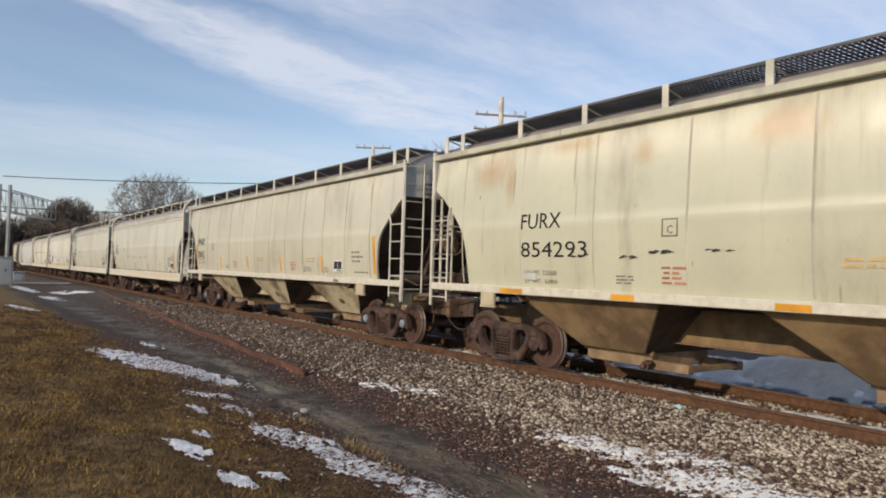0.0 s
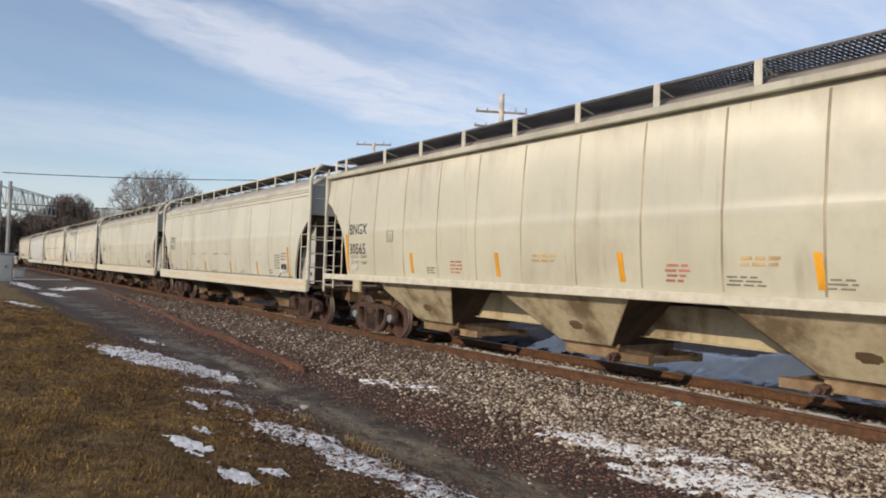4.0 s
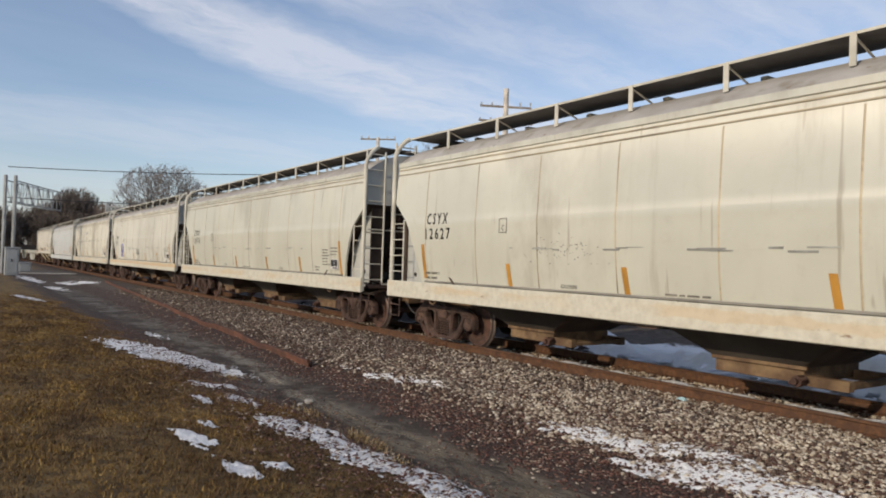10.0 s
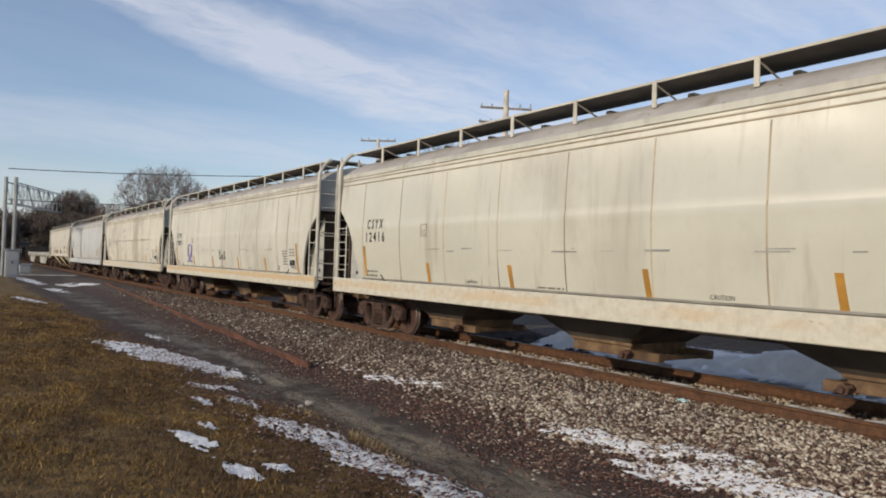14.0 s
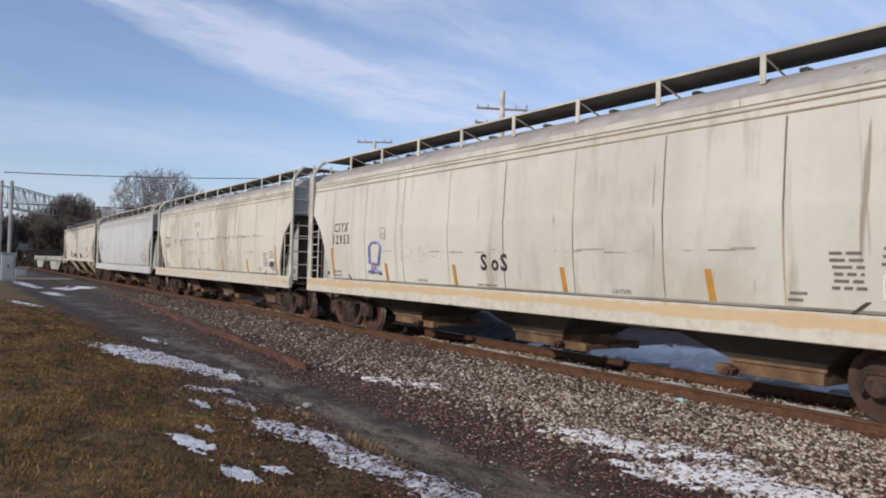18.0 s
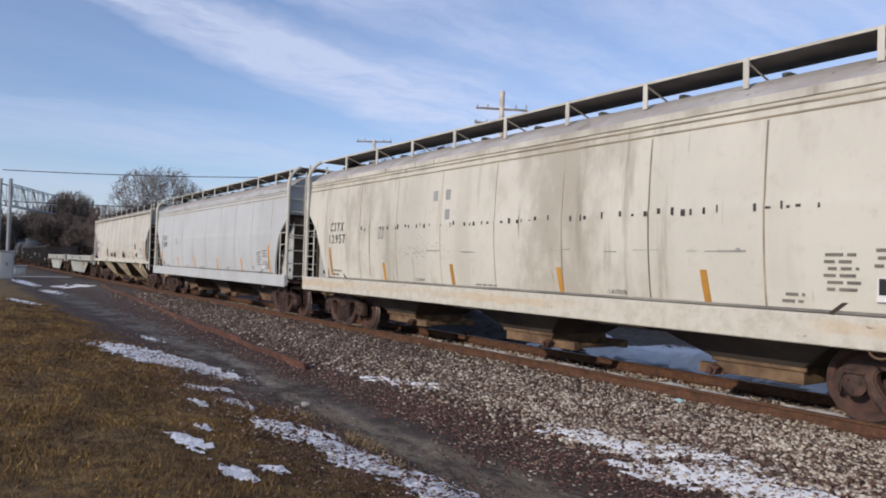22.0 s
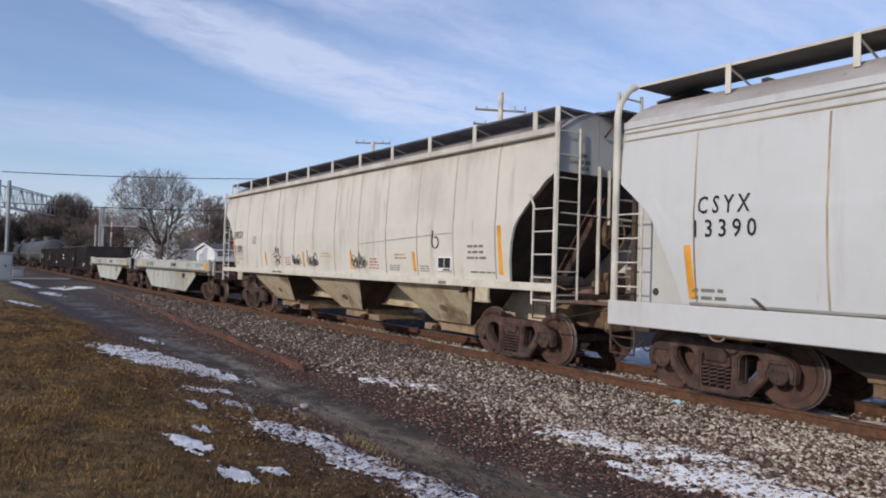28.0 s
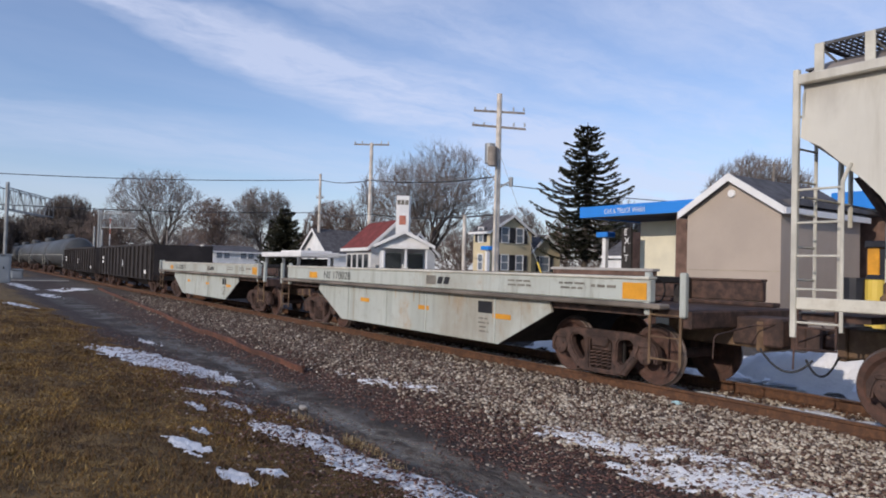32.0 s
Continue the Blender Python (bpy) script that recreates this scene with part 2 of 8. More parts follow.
def sill_paint(name, at, strength, lo):
    """Pale enamel worn through to tan primer in long runs, with rust at the chips."""
    n = Nodes(name)
    long, fine, chip = n.noise(0.8, 4, 0.6, (0.30, 1.0, 1.0)), n.noise(6.0, 6, 0.7), n.noise(3.2, 5, 0.68, (0.5, 1.0, 1.6))
    edge = n.noise(2.6, 5, 0.65, (0.4, 1.0, 1.0))
    sep = n.nt.nodes.new("ShaderNodeSeparateXYZ")
    n.nt.links.new(n.tc.outputs["Object"], sep.inputs[0])
    band = n.math("SUBTRACT", 1.0, n.math("DIVIDE", n.math("ABSOLUTE", n.math("SUBTRACT", sep.outputs[2], at)), 0.11))
    band = n.math("MULTIPLY", n.ramp(n.math("ADD", band, n.math("MULTIPLY_ADD", edge, 2.4, -1.2)), 0.15, 0.55), n.ramp(long, lo, lo + 0.12))
    col = n.mix(n.ramp(fine, 0.35, 0.75), (0.64, 0.61, 0.51), (0.50, 0.46, 0.37))
    col = n.mix(n.math("MULTIPLY", band, strength), col, (0.60, 0.42, 0.21))
    col = n.mix(n.math("MULTIPLY", n.ramp(chip, 0.66, 0.72), 0.8), col, (0.20, 0.105, 0.05))
    return n.done(col, 0.5, 0.0, fine, 0.004, 0.35)


M["sillpaint"] = sill_paint("chipped_sill_enamel", 1.13, 0.42, 0.42)
M["sillworn"] = sill_paint("worn_sill_enamel", 1.17, 0.75, 0.26)


def hopper_paint():
    """Cream enamel sooted and rust-stained in clouds."""
    n = Nodes("sooty_stained_hopper_enamel")
    cloud, fine, drip = n.noise(0.75, 5, 0.62), n.noise(7.0, 5, 0.7), n.noise(2.2, 4, 0.6, (1.0, 1.0, 0.15))
    col = n.mix(n.ramp(fine, 0.35, 0.75), (0.53, 0.465, 0.33), (0.43, 0.36, 0.23))
    col = n.mix(n.math("MULTIPLY", n.ramp(drip, 0.48, 0.70), 0.6), col, (0.26, 0.165, 0.075))
    col = n.mix(n.math("MULTIPLY", n.ramp(cloud, 0.50, 0.66), 0.85), col, (0.135, 0.088, 0.050))
    return n.done(col, 0.65, 0.0, fine, 0.004, 0.3)


M["hopper"] = hopper_paint()
M["bayrust"] = rust_steel("rusted_hopper_steel", (0.30, 0.205, 0.11), (0.13, 0.085, 0.05), 1.2)
# grime on the end slope sheets; on the bay slopes it stands for shade
M["slope"] = rust_steel("grime_and_shade_slope_steel", (0.115, 0.082, 0.062), (0.060, 0.044, 0.036), 1.8)
M["draft"] = rust_steel("tan_rusty_draft_sill", (0.26, 0.175, 0.10), (0.12, 0.075, 0.048), 3.0)
# greyer copy of the body enamel, with the ends' shade in its colour
M["endgrey"] = car_paint("shaded_end_enamel", (0.56, 0.56, 0.50), 0.5, 0.05, 0.4)
M["roof"] = plain("sooty_roof_metal", (0.30, 0.27, 0.25), 0.75, 0.0, 0.35, 3.0)
M["grating"] = plain("dark_steel_grating", (0.12, 0.12, 0.125), 0.7, 0.2, 0.3, 8.0)
M["board"] = plain("dull_steel_walkway", (0.13, 0.125, 0.12), 0.7, 0.2, 0.3, 5.0)
M["post"] = plain("white_painted_steel", (0.60, 0.575, 0.49), 0.5, 0.0, 0.2, 6.0)
M["truck"] = rust_steel("brown_cast_steel", (0.125, 0.075, 0.058), (0.052, 0.036, 0.031), 6.0)
M["wheel"] = rust_steel("brown_wheel_steel", (0.125, 0.066, 0.05), (0.065, 0.04, 0.032), 5.0, 0.65)
M["tread"] = plain("worn_bright_steel", (0.19, 0.15, 0.13), 0.5, 0.4, 0.2, 10.0)
M["capblue"] = plain("blue_grey_bearing_paint", (0.27, 0.31, 0.35), 0.5)
M["rail"] = rust_steel("rusty_rail_steel", (0.15, 0.074, 0.038), (0.08, 0.042, 0.026), 14.0)
M["railtop"] = plain("worn_rail_head", (0.27, 0.22, 0.19), 0.4, 0.6, 0.3, 4.0)
M["oldrail"] = rust_steel("orange_rusty_rail_steel", (0.175, 0.076, 0.048), (0.085, 0.044, 0.032), 3.0)
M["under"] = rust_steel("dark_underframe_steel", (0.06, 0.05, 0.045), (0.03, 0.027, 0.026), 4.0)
M["black"] = plain("black_stencil_paint", (0.022, 0.022, 0.024), 0.6, 0.0, 0.3, 9.0)
M["faint"] = plain("worn_stencil_paint", (0.20, 0.185, 0.155), 0.7, 0.0, 0.3, 9.0)
M["redink"] = plain("faded_red_stencil_paint", (0.50, 0.19, 0.13), 0.7, 0.0, 0.3, 9.0)
M["orange"] = plain("orange_reflective_tape", (0.72, 0.33, 0.025), 0.45, 0.0, 0.25, 5.0)
M["oldtape"] = plain("faded_orange_tape", (0.50, 0.25, 0.045), 0.55, 0.0, 0.3, 5.0)
M["whiteink"] = plain("white_stencil_paint", (0.78, 0.77, 0.74), 0.6, 0.0, 0.12, 9.0)
M["spray"] = plain("black_spray_paint", (0.045, 0.042, 0.042), 0.6, 0.0, 0.4, 12.0)
M["sprayblue"] = plain("blue_violet_spray_paint", (0.25, 0.25, 0.50), 0.6, 0.0, 0.4, 12.0)
M["wellgrey"] = car_paint("pale_green_grey_enamel", (0.51, 0.53, 0.455), 2.0, 1.5, 0.6, sheen=False, drips=0.18)
M["ledge"] = plain("grimy_grey_brown_paint", (0.20, 0.17, 0.14), 0.8, 0.0, 0.45, 3.0)
M["coal"] = plain("black_brown_car_paint", (0.045, 0.037, 0.034), 0.7, 0.0, 0.35, 3.0)
M["tank"] = plain("grey_tank_paint", (0.075, 0.08, 0.085), 0.55, 0.0, 0.3, 1.5)
M["tie"] = plain("weathered_oak_tie", (0.14, 0.105, 0.08), 0.9, 0.0, 0.4, 6.0)
M["bluehose"] = plain("dark_rubber_hose", (0.03, 0.03, 0.032), 0.6)


def snow_material():
    n = Nodes("old_crusted_snow")
    a, b = n.noise(18.0, 5, 0.65, shift=False), n.noise(2.2, 4, 0.6, shift=False)
    col = n.mix(n.ramp(b, 0.35, 0.7), (0.80, 0.81, 0.83), (0.90, 0.90, 0.90))
    col = n.mix(n.math("MULTIPLY", n.ramp(a, 0.62, 0.8), 0.5), col, (0.42, 0.37, 0.32))
    return n.done(col, 0.75, 0.0, a, 0.03, 0.3)


M["snow"] = snow_material()


def ground_material():
    """Lawn, wet mud, leaf-littered gravel, paving and snow, weighted by the sheet's own zones."""
    n = Nodes("ground_cover")
    z, z2 = n.attr("zone"), n.attr("zone_far")
    sep, sep2 = n.nt.nodes.new("ShaderNodeSeparateColor"), n.nt.nodes.new("ShaderNodeSeparateColor")
    n.nt.links.new(z.outputs["Color"], sep.inputs[0])
    n.nt.links.new(z2.outputs["Color"], sep2.inputs[0])
    f1, f2, f3 = n.noise(38, 6, 0.7, shift=False), n.noise(5, 5, 0.6, shift=False), n.noise(0.9, 4, 0.6, shift=False)
    grass = n.mix(n.ramp(f2, 0.35, 0.68), (0.10, 0.062, 0.024), (0.29, 0.185, 0.065))
    grass = n.mix(n.math("MULTIPLY", n.ramp(f3, 0.45, 0.7), 0.6), grass, (0.085, 0.055, 0.026))
    grass = n.mix(n.math("MULTIPLY", n.ramp(f1, 0.5, 0.7), 0.6), grass, (0.05, 0.032, 0.016))
    mud = n.mix(n.ramp(n.math("MULTIPLY_ADD", f3, 0.6, n.math("MULTIPLY", f2, 0.4)), 0.40, 0.60), (0.044, 0.036, 0.031), (0.12, 0.096, 0.073))
    mud = n.mix(n.math("MULTIPLY", n.ramp(f1, 0.55, 0.75), 0.4), mud, (0.045, 0.038, 0.033))
    litter = n.mix(n.ramp(f1, 0.42, 0.62), (0.030, 0.020, 0.018), (0.10, 0.070, 0.058))
    litter = n.mix(n.math("MULTIPLY", n.ramp(f2, 0.5, 0.7), 0.4), litter, (0.10, 0.055, 0.045))
    f4 = n.noise(1.7, 6, 0.72, (0.55, 1.5, 1.0), False)
    mud = n.mix(n.math("MULTIPLY", n.ramp(f4, 0.54, 0.66), 0.65), mud, (0.118, 0.092, 0.070))
    mud = n.mix(n.math("MULTIPLY", n.ramp(f4, 0.46, 0.34), 0.6), mud, (0.048, 0.038, 0.033))
    litter = n.mix(n.math("MULTIPLY", n.ramp(f4, 0.54, 0.68), 0.5), litter, (0.115, 0.092, 0.074))
    litter = n.mix(n.math("MULTIPLY", n.ramp(f4, 0.46, 0.34), 0.5), litter, (0.036, 0.022, 0.018))
    pave = n.mix(n.ramp(f2, 0.4, 0.7), (0.075, 0.068, 0.062), (0.15, 0.138, 0.125))
    stone = n.mix(n.ramp(f1, 0.4, 0.65), (0.045, 0.034, 0.029), (0.17, 0.14, 0.115))
    snowy = n.mix(n.ramp(f2, 0.3, 0.7), (0.74, 0.76, 0.80), (0.85, 0.86, 0.88))
    col = n.mix(sep.outputs[0], litter, grass)
    col = n.mix(sep.outputs[1], col, mud)
    silt = n.mix(n.ramp(f3, 0.35, 0.7), (0.105, 0.086, 0.064), (0.20, 0.163, 0.115))
    silt = n.mix(n.math("MULTIPLY", n.ramp(f1, 0.55, 0.75), 0.5), silt, (0.07, 0.056, 0.044))
    slick = n.math("MULTIPLY", n.math("MULTIPLY", sep2.outputs[2], n.ramp(f2, 0.22, 0.50)), n.ramp(f4, 0.36, 0.52))
    col = n.mix(slick, col, silt)
    col = n.mix(sep.outputs[2], col, stone)
    col = n.mix(sep2.outputs[0], col, pave)
    col = n.mix(n.ramp(n.math("ADD", sep2.outputs[1], n.math("MULTIPLY_ADD", f2, 0.9, -0.45)), 0.42, 0.58), col, snowy)
    wet = n.math("MULTIPLY", sep.outputs[1], n.ramp(n.math("MULTIPLY_ADD", f3, 0.7, n.math("MULTIPLY", f2, 0.4)), 0.5, 0.66))
    col = n.mix(n.math("MULTIPLY", wet, 0.45), col, (0.05, 0.045, 0.042))
    rough = n.math("MULTIPLY_ADD", n.math("MAXIMUM", n.math("MULTIPLY", wet, 0.42), n.math("MULTIPLY", slick, 0.66)), -1.0, 0.92)
    bump = n.math("MULTIPLY", n.math("ADD", f1, n.math("MULTIPLY", f2, 2.0)), n.math("MULTIPLY_ADD", slick, -0.88, 1.0))
    return n.done(col, rough, 0.0, bump, 0.02, 0.4)


M["ground"] = ground_material()


def scatter_material(name, stops, rough=0.9, patchy=0.0):
    """Pieces of one heap, each with its own tone."""
    n = Nodes(name)
    geo = n.nt.nodes.new("ShaderNodeNewGeometry")
    r = n.nt.nodes.new("ShaderNodeValToRGB")
    r.color_ramp.elements[0].position, r.color_ramp.elements[0].color = stops[0][0], (*stops[0][1], 1)
    r.color_ramp.elements[1].position, r.color_ramp.elements[1].color = stops[-1][0], (*stops[-1][1], 1)
    for p, c in stops[1:-1]:
        e = r.color_ramp.elements.new(p)
        e.color = (*c, 1)
    n.nt.links.new(geo.outputs["Random Per Island"], r.inputs[0])
    fine = n.noise(60, 3, shift=False)
    col = n.mix(n.math("MULTIPLY", n.ramp(fine, 0.45, 0.7), 0.35), r.outputs[0], (0.12, 0.10, 0.08))
    if patchy:
        drift = n.noise(0.85, 5, 0.65, (0.6, 1.7, 1.0), False)
        col = n.mix(n.math("MULTIPLY", n.ramp(drift, 0.62, 0.38), patchy), col, (0.060, 0.036, 0.026))
    return n.done(col, rough, 0.0, fine, 0.002, 0.25)


M["ballast"] = scatter_material("crushed_limestone", [(0, (0.065, 0.038, 0.030)), (0.26, (0.17, 0.115, 0.085)), (0.48, (0.41, 0.34, 0.265)), (0.8, (0.58, 0.515, 0.41)), (1, (0.76, 0.70, 0.59))], 0.9, 0.22)
M["ballast_soiled"] = scatter_material("soiled_limestone", [(0, (0.045, 0.030, 0.026)), (0.4, (0.105, 0.078, 0.066)), (0.75, (0.19, 0.155, 0.13)), (0.93, (0.30, 0.26, 0.215)), (1, (0.62, 0.56, 0.47))], 0.9, 0.3)
M["litter"] = scatter_material("dead_leaves_and_cinders", [(0, (0.036, 0.024, 0.022)), (0.45, (0.125, 0.060, 0.050)), (0.75, (0.20, 0.108, 0.086)), (0.88, (0.25, 0.175, 0.135)), (1, (0.52, 0.46, 0.38))])
M["blades"] = scatter_material("dry_winter_grass", [(0, (0.085, 0.043, 0.016)), (0.35, (0.22, 0.122, 0.034)), (0.6, (0.14, 0.084, 0.025)), (0.85, (0.40, 0.25, 0.07)), (1, (0.55, 0.375, 0.14))], 0.9, 0.8)
M["bark"] = plain("grey_brown_bark", (0.13, 0.105, 0.088), 0.9, 0.0, 0.4, 4.0)
M["twig"] = plain("bare_brown_twigs", (0.235, 0.205, 0.185), 0.9, 0.0, 0.35, 2.0)
M["twigred"] = plain("reddish_brown_twigs", (0.205, 0.155, 0.132), 0.9, 0.0, 0.35, 2.0)
M["twigdark"] = plain("dark_brown_twigs", (0.15, 0.12, 0.10), 0.9, 0.0, 0.35, 2.0)
M["needles"] = scatter_material("dark_green_needles", [(0, (0.028, 0.032, 0.020)), (0.6, (0.055, 0.058, 0.034)), (1, (0.105, 0.098, 0.060))])
M["polewood"] = plain("pale_weathered_pole_wood", (0.64, 0.58, 0.50), 0.85, 0.0, 0.3, 5.0)
M["polegrey"] = plain("grey_weathered_pole_wood", (0.27, 0.235, 0.20), 0.85, 0.0, 0.3, 5.0)
M["steel"] = plain("galvanised_steel", (0.36, 0.37, 0.37), 0.55, 0.5, 0.2, 3.0)
M["wire"] = plain("black_cable", (0.05, 0.05, 0.055), 0.6)
M["tan"] = plain("tan_fibreboard_siding", (0.45, 0.375, 0.305), 0.8, 0.0, 0.07, 2.0)
M["trim"] = plain("white_wood_trim", (0.80, 0.79, 0.76), 0.6, 0.0, 0.08, 4.0)
M["shingle"] = plain("grey_asphalt_shingles", (0.115, 0.11, 0.115), 0.9, 0.0, 0.3, 8.0)
M["redroof"] = plain("red_brown_shingles", (0.20, 0.045, 0.038), 0.85, 0.0, 0.3, 6.0)
M["blue"] = plain("bright_blue_sheet_metal", (0.035, 0.24, 0.72), 0.4, 0.0, 0.06, 2.0)
M["brick"] = plain("brown_brickwork", (0.17, 0.105, 0.08), 0.9, 0.0, 0.3, 9.0)
M["yellowside"] = plain("butter_yellow_siding", (0.64, 0.54, 0.34), 0.7, 0.0, 0.1, 3.0)
M["whiteside"] = plain("white_clapboard", (0.76, 0.76, 0.74), 0.7, 0.0, 0.1, 3.0)
M["cream_wall"] = plain("cream_painted_block", (0.78, 0.73, 0.56), 0.7, 0.0, 0.1, 3.0)
M["darkglass"] = plain("dark_window_glass", (0.03, 0.035, 0.04), 0.12, 0.0, 0.2, 2.0, 0.5)
# the sky's reflection is put into this glass as a pale base colour
M["glazing"] = plain("sky_lit_window_glass", (0.20, 0.23, 0.26), 0.08, 0.0, 0.2, 2.0, 0.5)
M["shutter"] = plain("charcoal_shutter_paint", (0.045, 0.045, 0.05), 0.6)
M["concrete"] = plain("pale_concrete", (0.42, 0.40, 0.37), 0.85, 0.0, 0.2, 4.0)
M["silver"] = plain("aluminium_cabinet_paint", (0.36, 0.38, 0.39), 0.45, 0.4, 0.12, 3.0)
M["yellowpaint"] = plain("yellow_sleeve_plastic", (0.70, 0.50, 0.08), 0.5, 0.0, 0.1, 3.0)
M["carred"] = plain("dark_red_car_paint", (0.10, 0.02, 0.02), 0.25, 0.0, 0.1, 3.0, 0.5)
M["cardark"] = plain("dark_car_paint", (0.03, 0.035, 0.045), 0.25, 0.0, 0.1, 3.0, 0.5)
M["tyre"] = plain("black_tyre_rubber", (0.02, 0.02, 0.02), 0.85)
M["bucket"] = plain("black_bin_plastic", (0.025, 0.025, 0.03), 0.4)

# ---- mesh tools ----


def part(name, bm, material, parent=None, label=""):
    me = bpy.data.meshes.new(name)
    if isinstance(bm, tuple):
        me.from_pydata(*bm)
    else:
        bmesh.ops.recalc_face_normals(bm, faces=bm.faces)
        bm.to_mesh(me)
        bm.free()
    me.materials.append(M[material] if isinstance(material, str) else material)
    ob = new(name, me)
    if parent is not None:
        ob.parent = parent
    if label:
        tagged(ob, label)
    return ob


def smooth(ob, angle=35):
    for p in ob.data.polygons:
        p.use_smooth = True
    ob.data.set_sharp_from_angle(angle=radians(angle))
    return ob


def box(bm, x0, x1, y0, y1, z0, z1, bevel=0.0):
    vs = [bm.verts.new(p) for p in ((x0, y0, z0), (x1, y0, z0), (x1, y1, z0), (x0, y1, z0), (x0, y0, z1), (x1, y0, z1), (x1, y1, z1), (x0, y1, z1))]
    fs = [bm.faces.new([vs[i] for i in q]) for q in ((3, 2, 1, 0), (4, 5, 6, 7), (0, 1, 5, 4), (1, 2, 6, 5), (2, 3, 7, 6), (3, 0, 4, 7))]
    if bevel:
        es = list({e for f in fs for e in f.edges})
        bmesh.ops.bevel(bm, geom=es, offset=bevel, segments=1, affect="EDGES")
    return bm


def boxes(*rows, bevel=0.0):
    bm = bmesh.new()
    for r in rows:
        box(bm, *r, bevel=bevel)
    return bm


def tube(bm, points, radius, seg=8, cap=True):
    """A round bar along points; radius: one for all or one each."""
    pts = [Vector(p) for p in points]
    rad = radius if isinstance(radius, (list, tuple)) else [radius] * len(pts)
    rings = []
    side = None
    for i, p in enumerate(pts):
        d = (pts[min(i + 1, len(pts) - 1)] - pts[max(i - 1, 0)]).normalized()
        if side is None or abs(side.dot(d)) > 0.95:
            side = d.orthogonal().normalized()
        side = (side - d * side.dot(d)).normalized()
        up = d.cross(side)
        rings.append([bm.verts.new(p + rad[i] * (math.cos(2 * math.pi * k / seg) * side + math.sin(2 * math.pi * k / seg) * up)) for k in range(seg)])
    for a, b in zip(rings, rings[1:]):
        for k in range(seg):
            bm.faces.new((a[k], a[(k + 1) % seg], b[(k + 1) % seg], b[k]))
    if cap:
        bm.faces.new(rings[0][::-1])
        bm.faces.new(rings[-1])
    return bm


def tubes(rows, seg=8):
    bm = bmesh.new()
    for points, radius in rows:
        tube(bm, points, radius, seg)
    return bm


def prism(bm, outline, axis, a, b):
    """Extrude a closed outline of (u, v) from a to b along axis: 'x' (u=y, v=z), 'y' (u=x, v=z) or 'z' (u=x, v=y)."""
    def place(u, v, w):
        return {"x": (w, u, v), "y": (u, w, v), "z": (u, v, w)}[axis]
    lo = [bm.verts.new(place(u, v, a)) for u, v in outline]
    hi = [bm.verts.new(place(u, v, b)) for u, v in outline]
    bm.faces.new(lo[::-1])
    bm.faces.new(hi)
    k = len(outline)
    for i in range(k):
        bm.faces.new((lo[i], lo[(i + 1) % k], hi[(i + 1) % k], hi[i]))
    return bm


def lathe(bm, outline, seg, centre, axis="y", cap=True):
    """Turn an outline of (radius, along) about an axis through centre."""
    cx, cy, cz = centre
    rings = []
    for r, w in outline:
        ring = []
        for k in range(seg):
            a = 2 * math.pi * k / seg
            u, v = r * math.cos(a), r * math.sin(a)
            ring.append(bm.verts.new({"y": (cx + u, cy + w, cz + v), "x": (cx + w, cy + u, cz + v), "z": (cx + u, cy + v, cz + w)}[axis]))
        rings.append(ring)
    for a, b in zip(rings, rings[1:]):
        for k in range(seg):
            bm.faces.new((a[k], a[(k + 1) % seg], b[(k + 1) % seg], b[k]))
    if cap:
        bm.faces.new(rings[0][::-1])
        bm.faces.new(rings[-1])
    return bm


def root(name, at, label, category, group="", kind=""):
    ob = new(name)
    ob.empty_display_size = 0.3
    ob.matrix_world = at if isinstance(at, Matrix) else Matrix.Translation(at)
    return tagged(ob, label, category, group, kind)


def lettering(words, size, material, parent, place, name="lettering", width=None, bold=0.0, turn=None, spread=1.0, wrap=None):
    """Words that face -y, with their left lower corner at place; wrap: lie on a bowed car side of that waist."""
    cu = bpy.data.curves.new(name, "FONT")
    cu.body, cu.size, cu.offset, cu.extrude = words, 1.0, bold, 0.0
    cu.resolution_u = 2
    cu.space_character = spread
    tmp = bpy.data.objects.new(name, cu)
    me = bpy.data.meshes.new_from_object(tmp)
    bpy.data.objects.remove(tmp)
    bpy.data.curves.remove(cu)
    co = np.empty(len(me.vertices) * 3)
    me.vertices.foreach_get("co", co)
    co = co.reshape(-1, 3)
    x0, x1 = co[:, 0].min(), co[:, 0].max()
    tall = max(1e-6, co[:, 1].max() - co[:, 1].min())
    k = size / tall
    kx = (width / (x1 - x0)) if width else k
    flat = np.zeros_like(co)
    flat[:, 0], flat[:, 2] = (co[:, 0] - x0) * kx, (co[:, 1] - co[:, 1].min()) * k
    if wrap:
        flat[:, 1] = [-(side_y(place[2] + v, wrap) + 0.010) - place[1] for v in flat[:, 2]]
    me.vertices.foreach_set("co", flat.ravel())
    me.materials.clear()
    me.materials.append(M[material])
    ob = new(name, me)
    ob.parent = parent
    ob.matrix_basis = (Matrix.Translation(place) @ turn) if turn else Matrix.Translation(place)
    return ob


def bars(rows, y, thin=0.006):
    """Writing too small to read: short bars (x, z, length, height)."""
    bm = bmesh.new()
    for x, z, w, hgt in rows:
        box(bm, x, x + w, y(z) - thin if callable(y) else y - thin, y(z) if callable(y) else y, z, z + hgt)
    return bm


def text_block(x, z, width, lines, rng, pitch=0.075, tall=0.035):
    """Rows of bars broken into words."""
    out = []
    for i in range(lines):
        u = x + rng.uniform(0, 0.06)
        end = x + width * rng.uniform(0.75, 1.0)
        while u < end:
            w = min(rng.uniform(0.08, 0.22), end - u)
            if w > 0.03:
                out.append((u, z - i * pitch, w, tall))
            u += w + 0.045
    return out

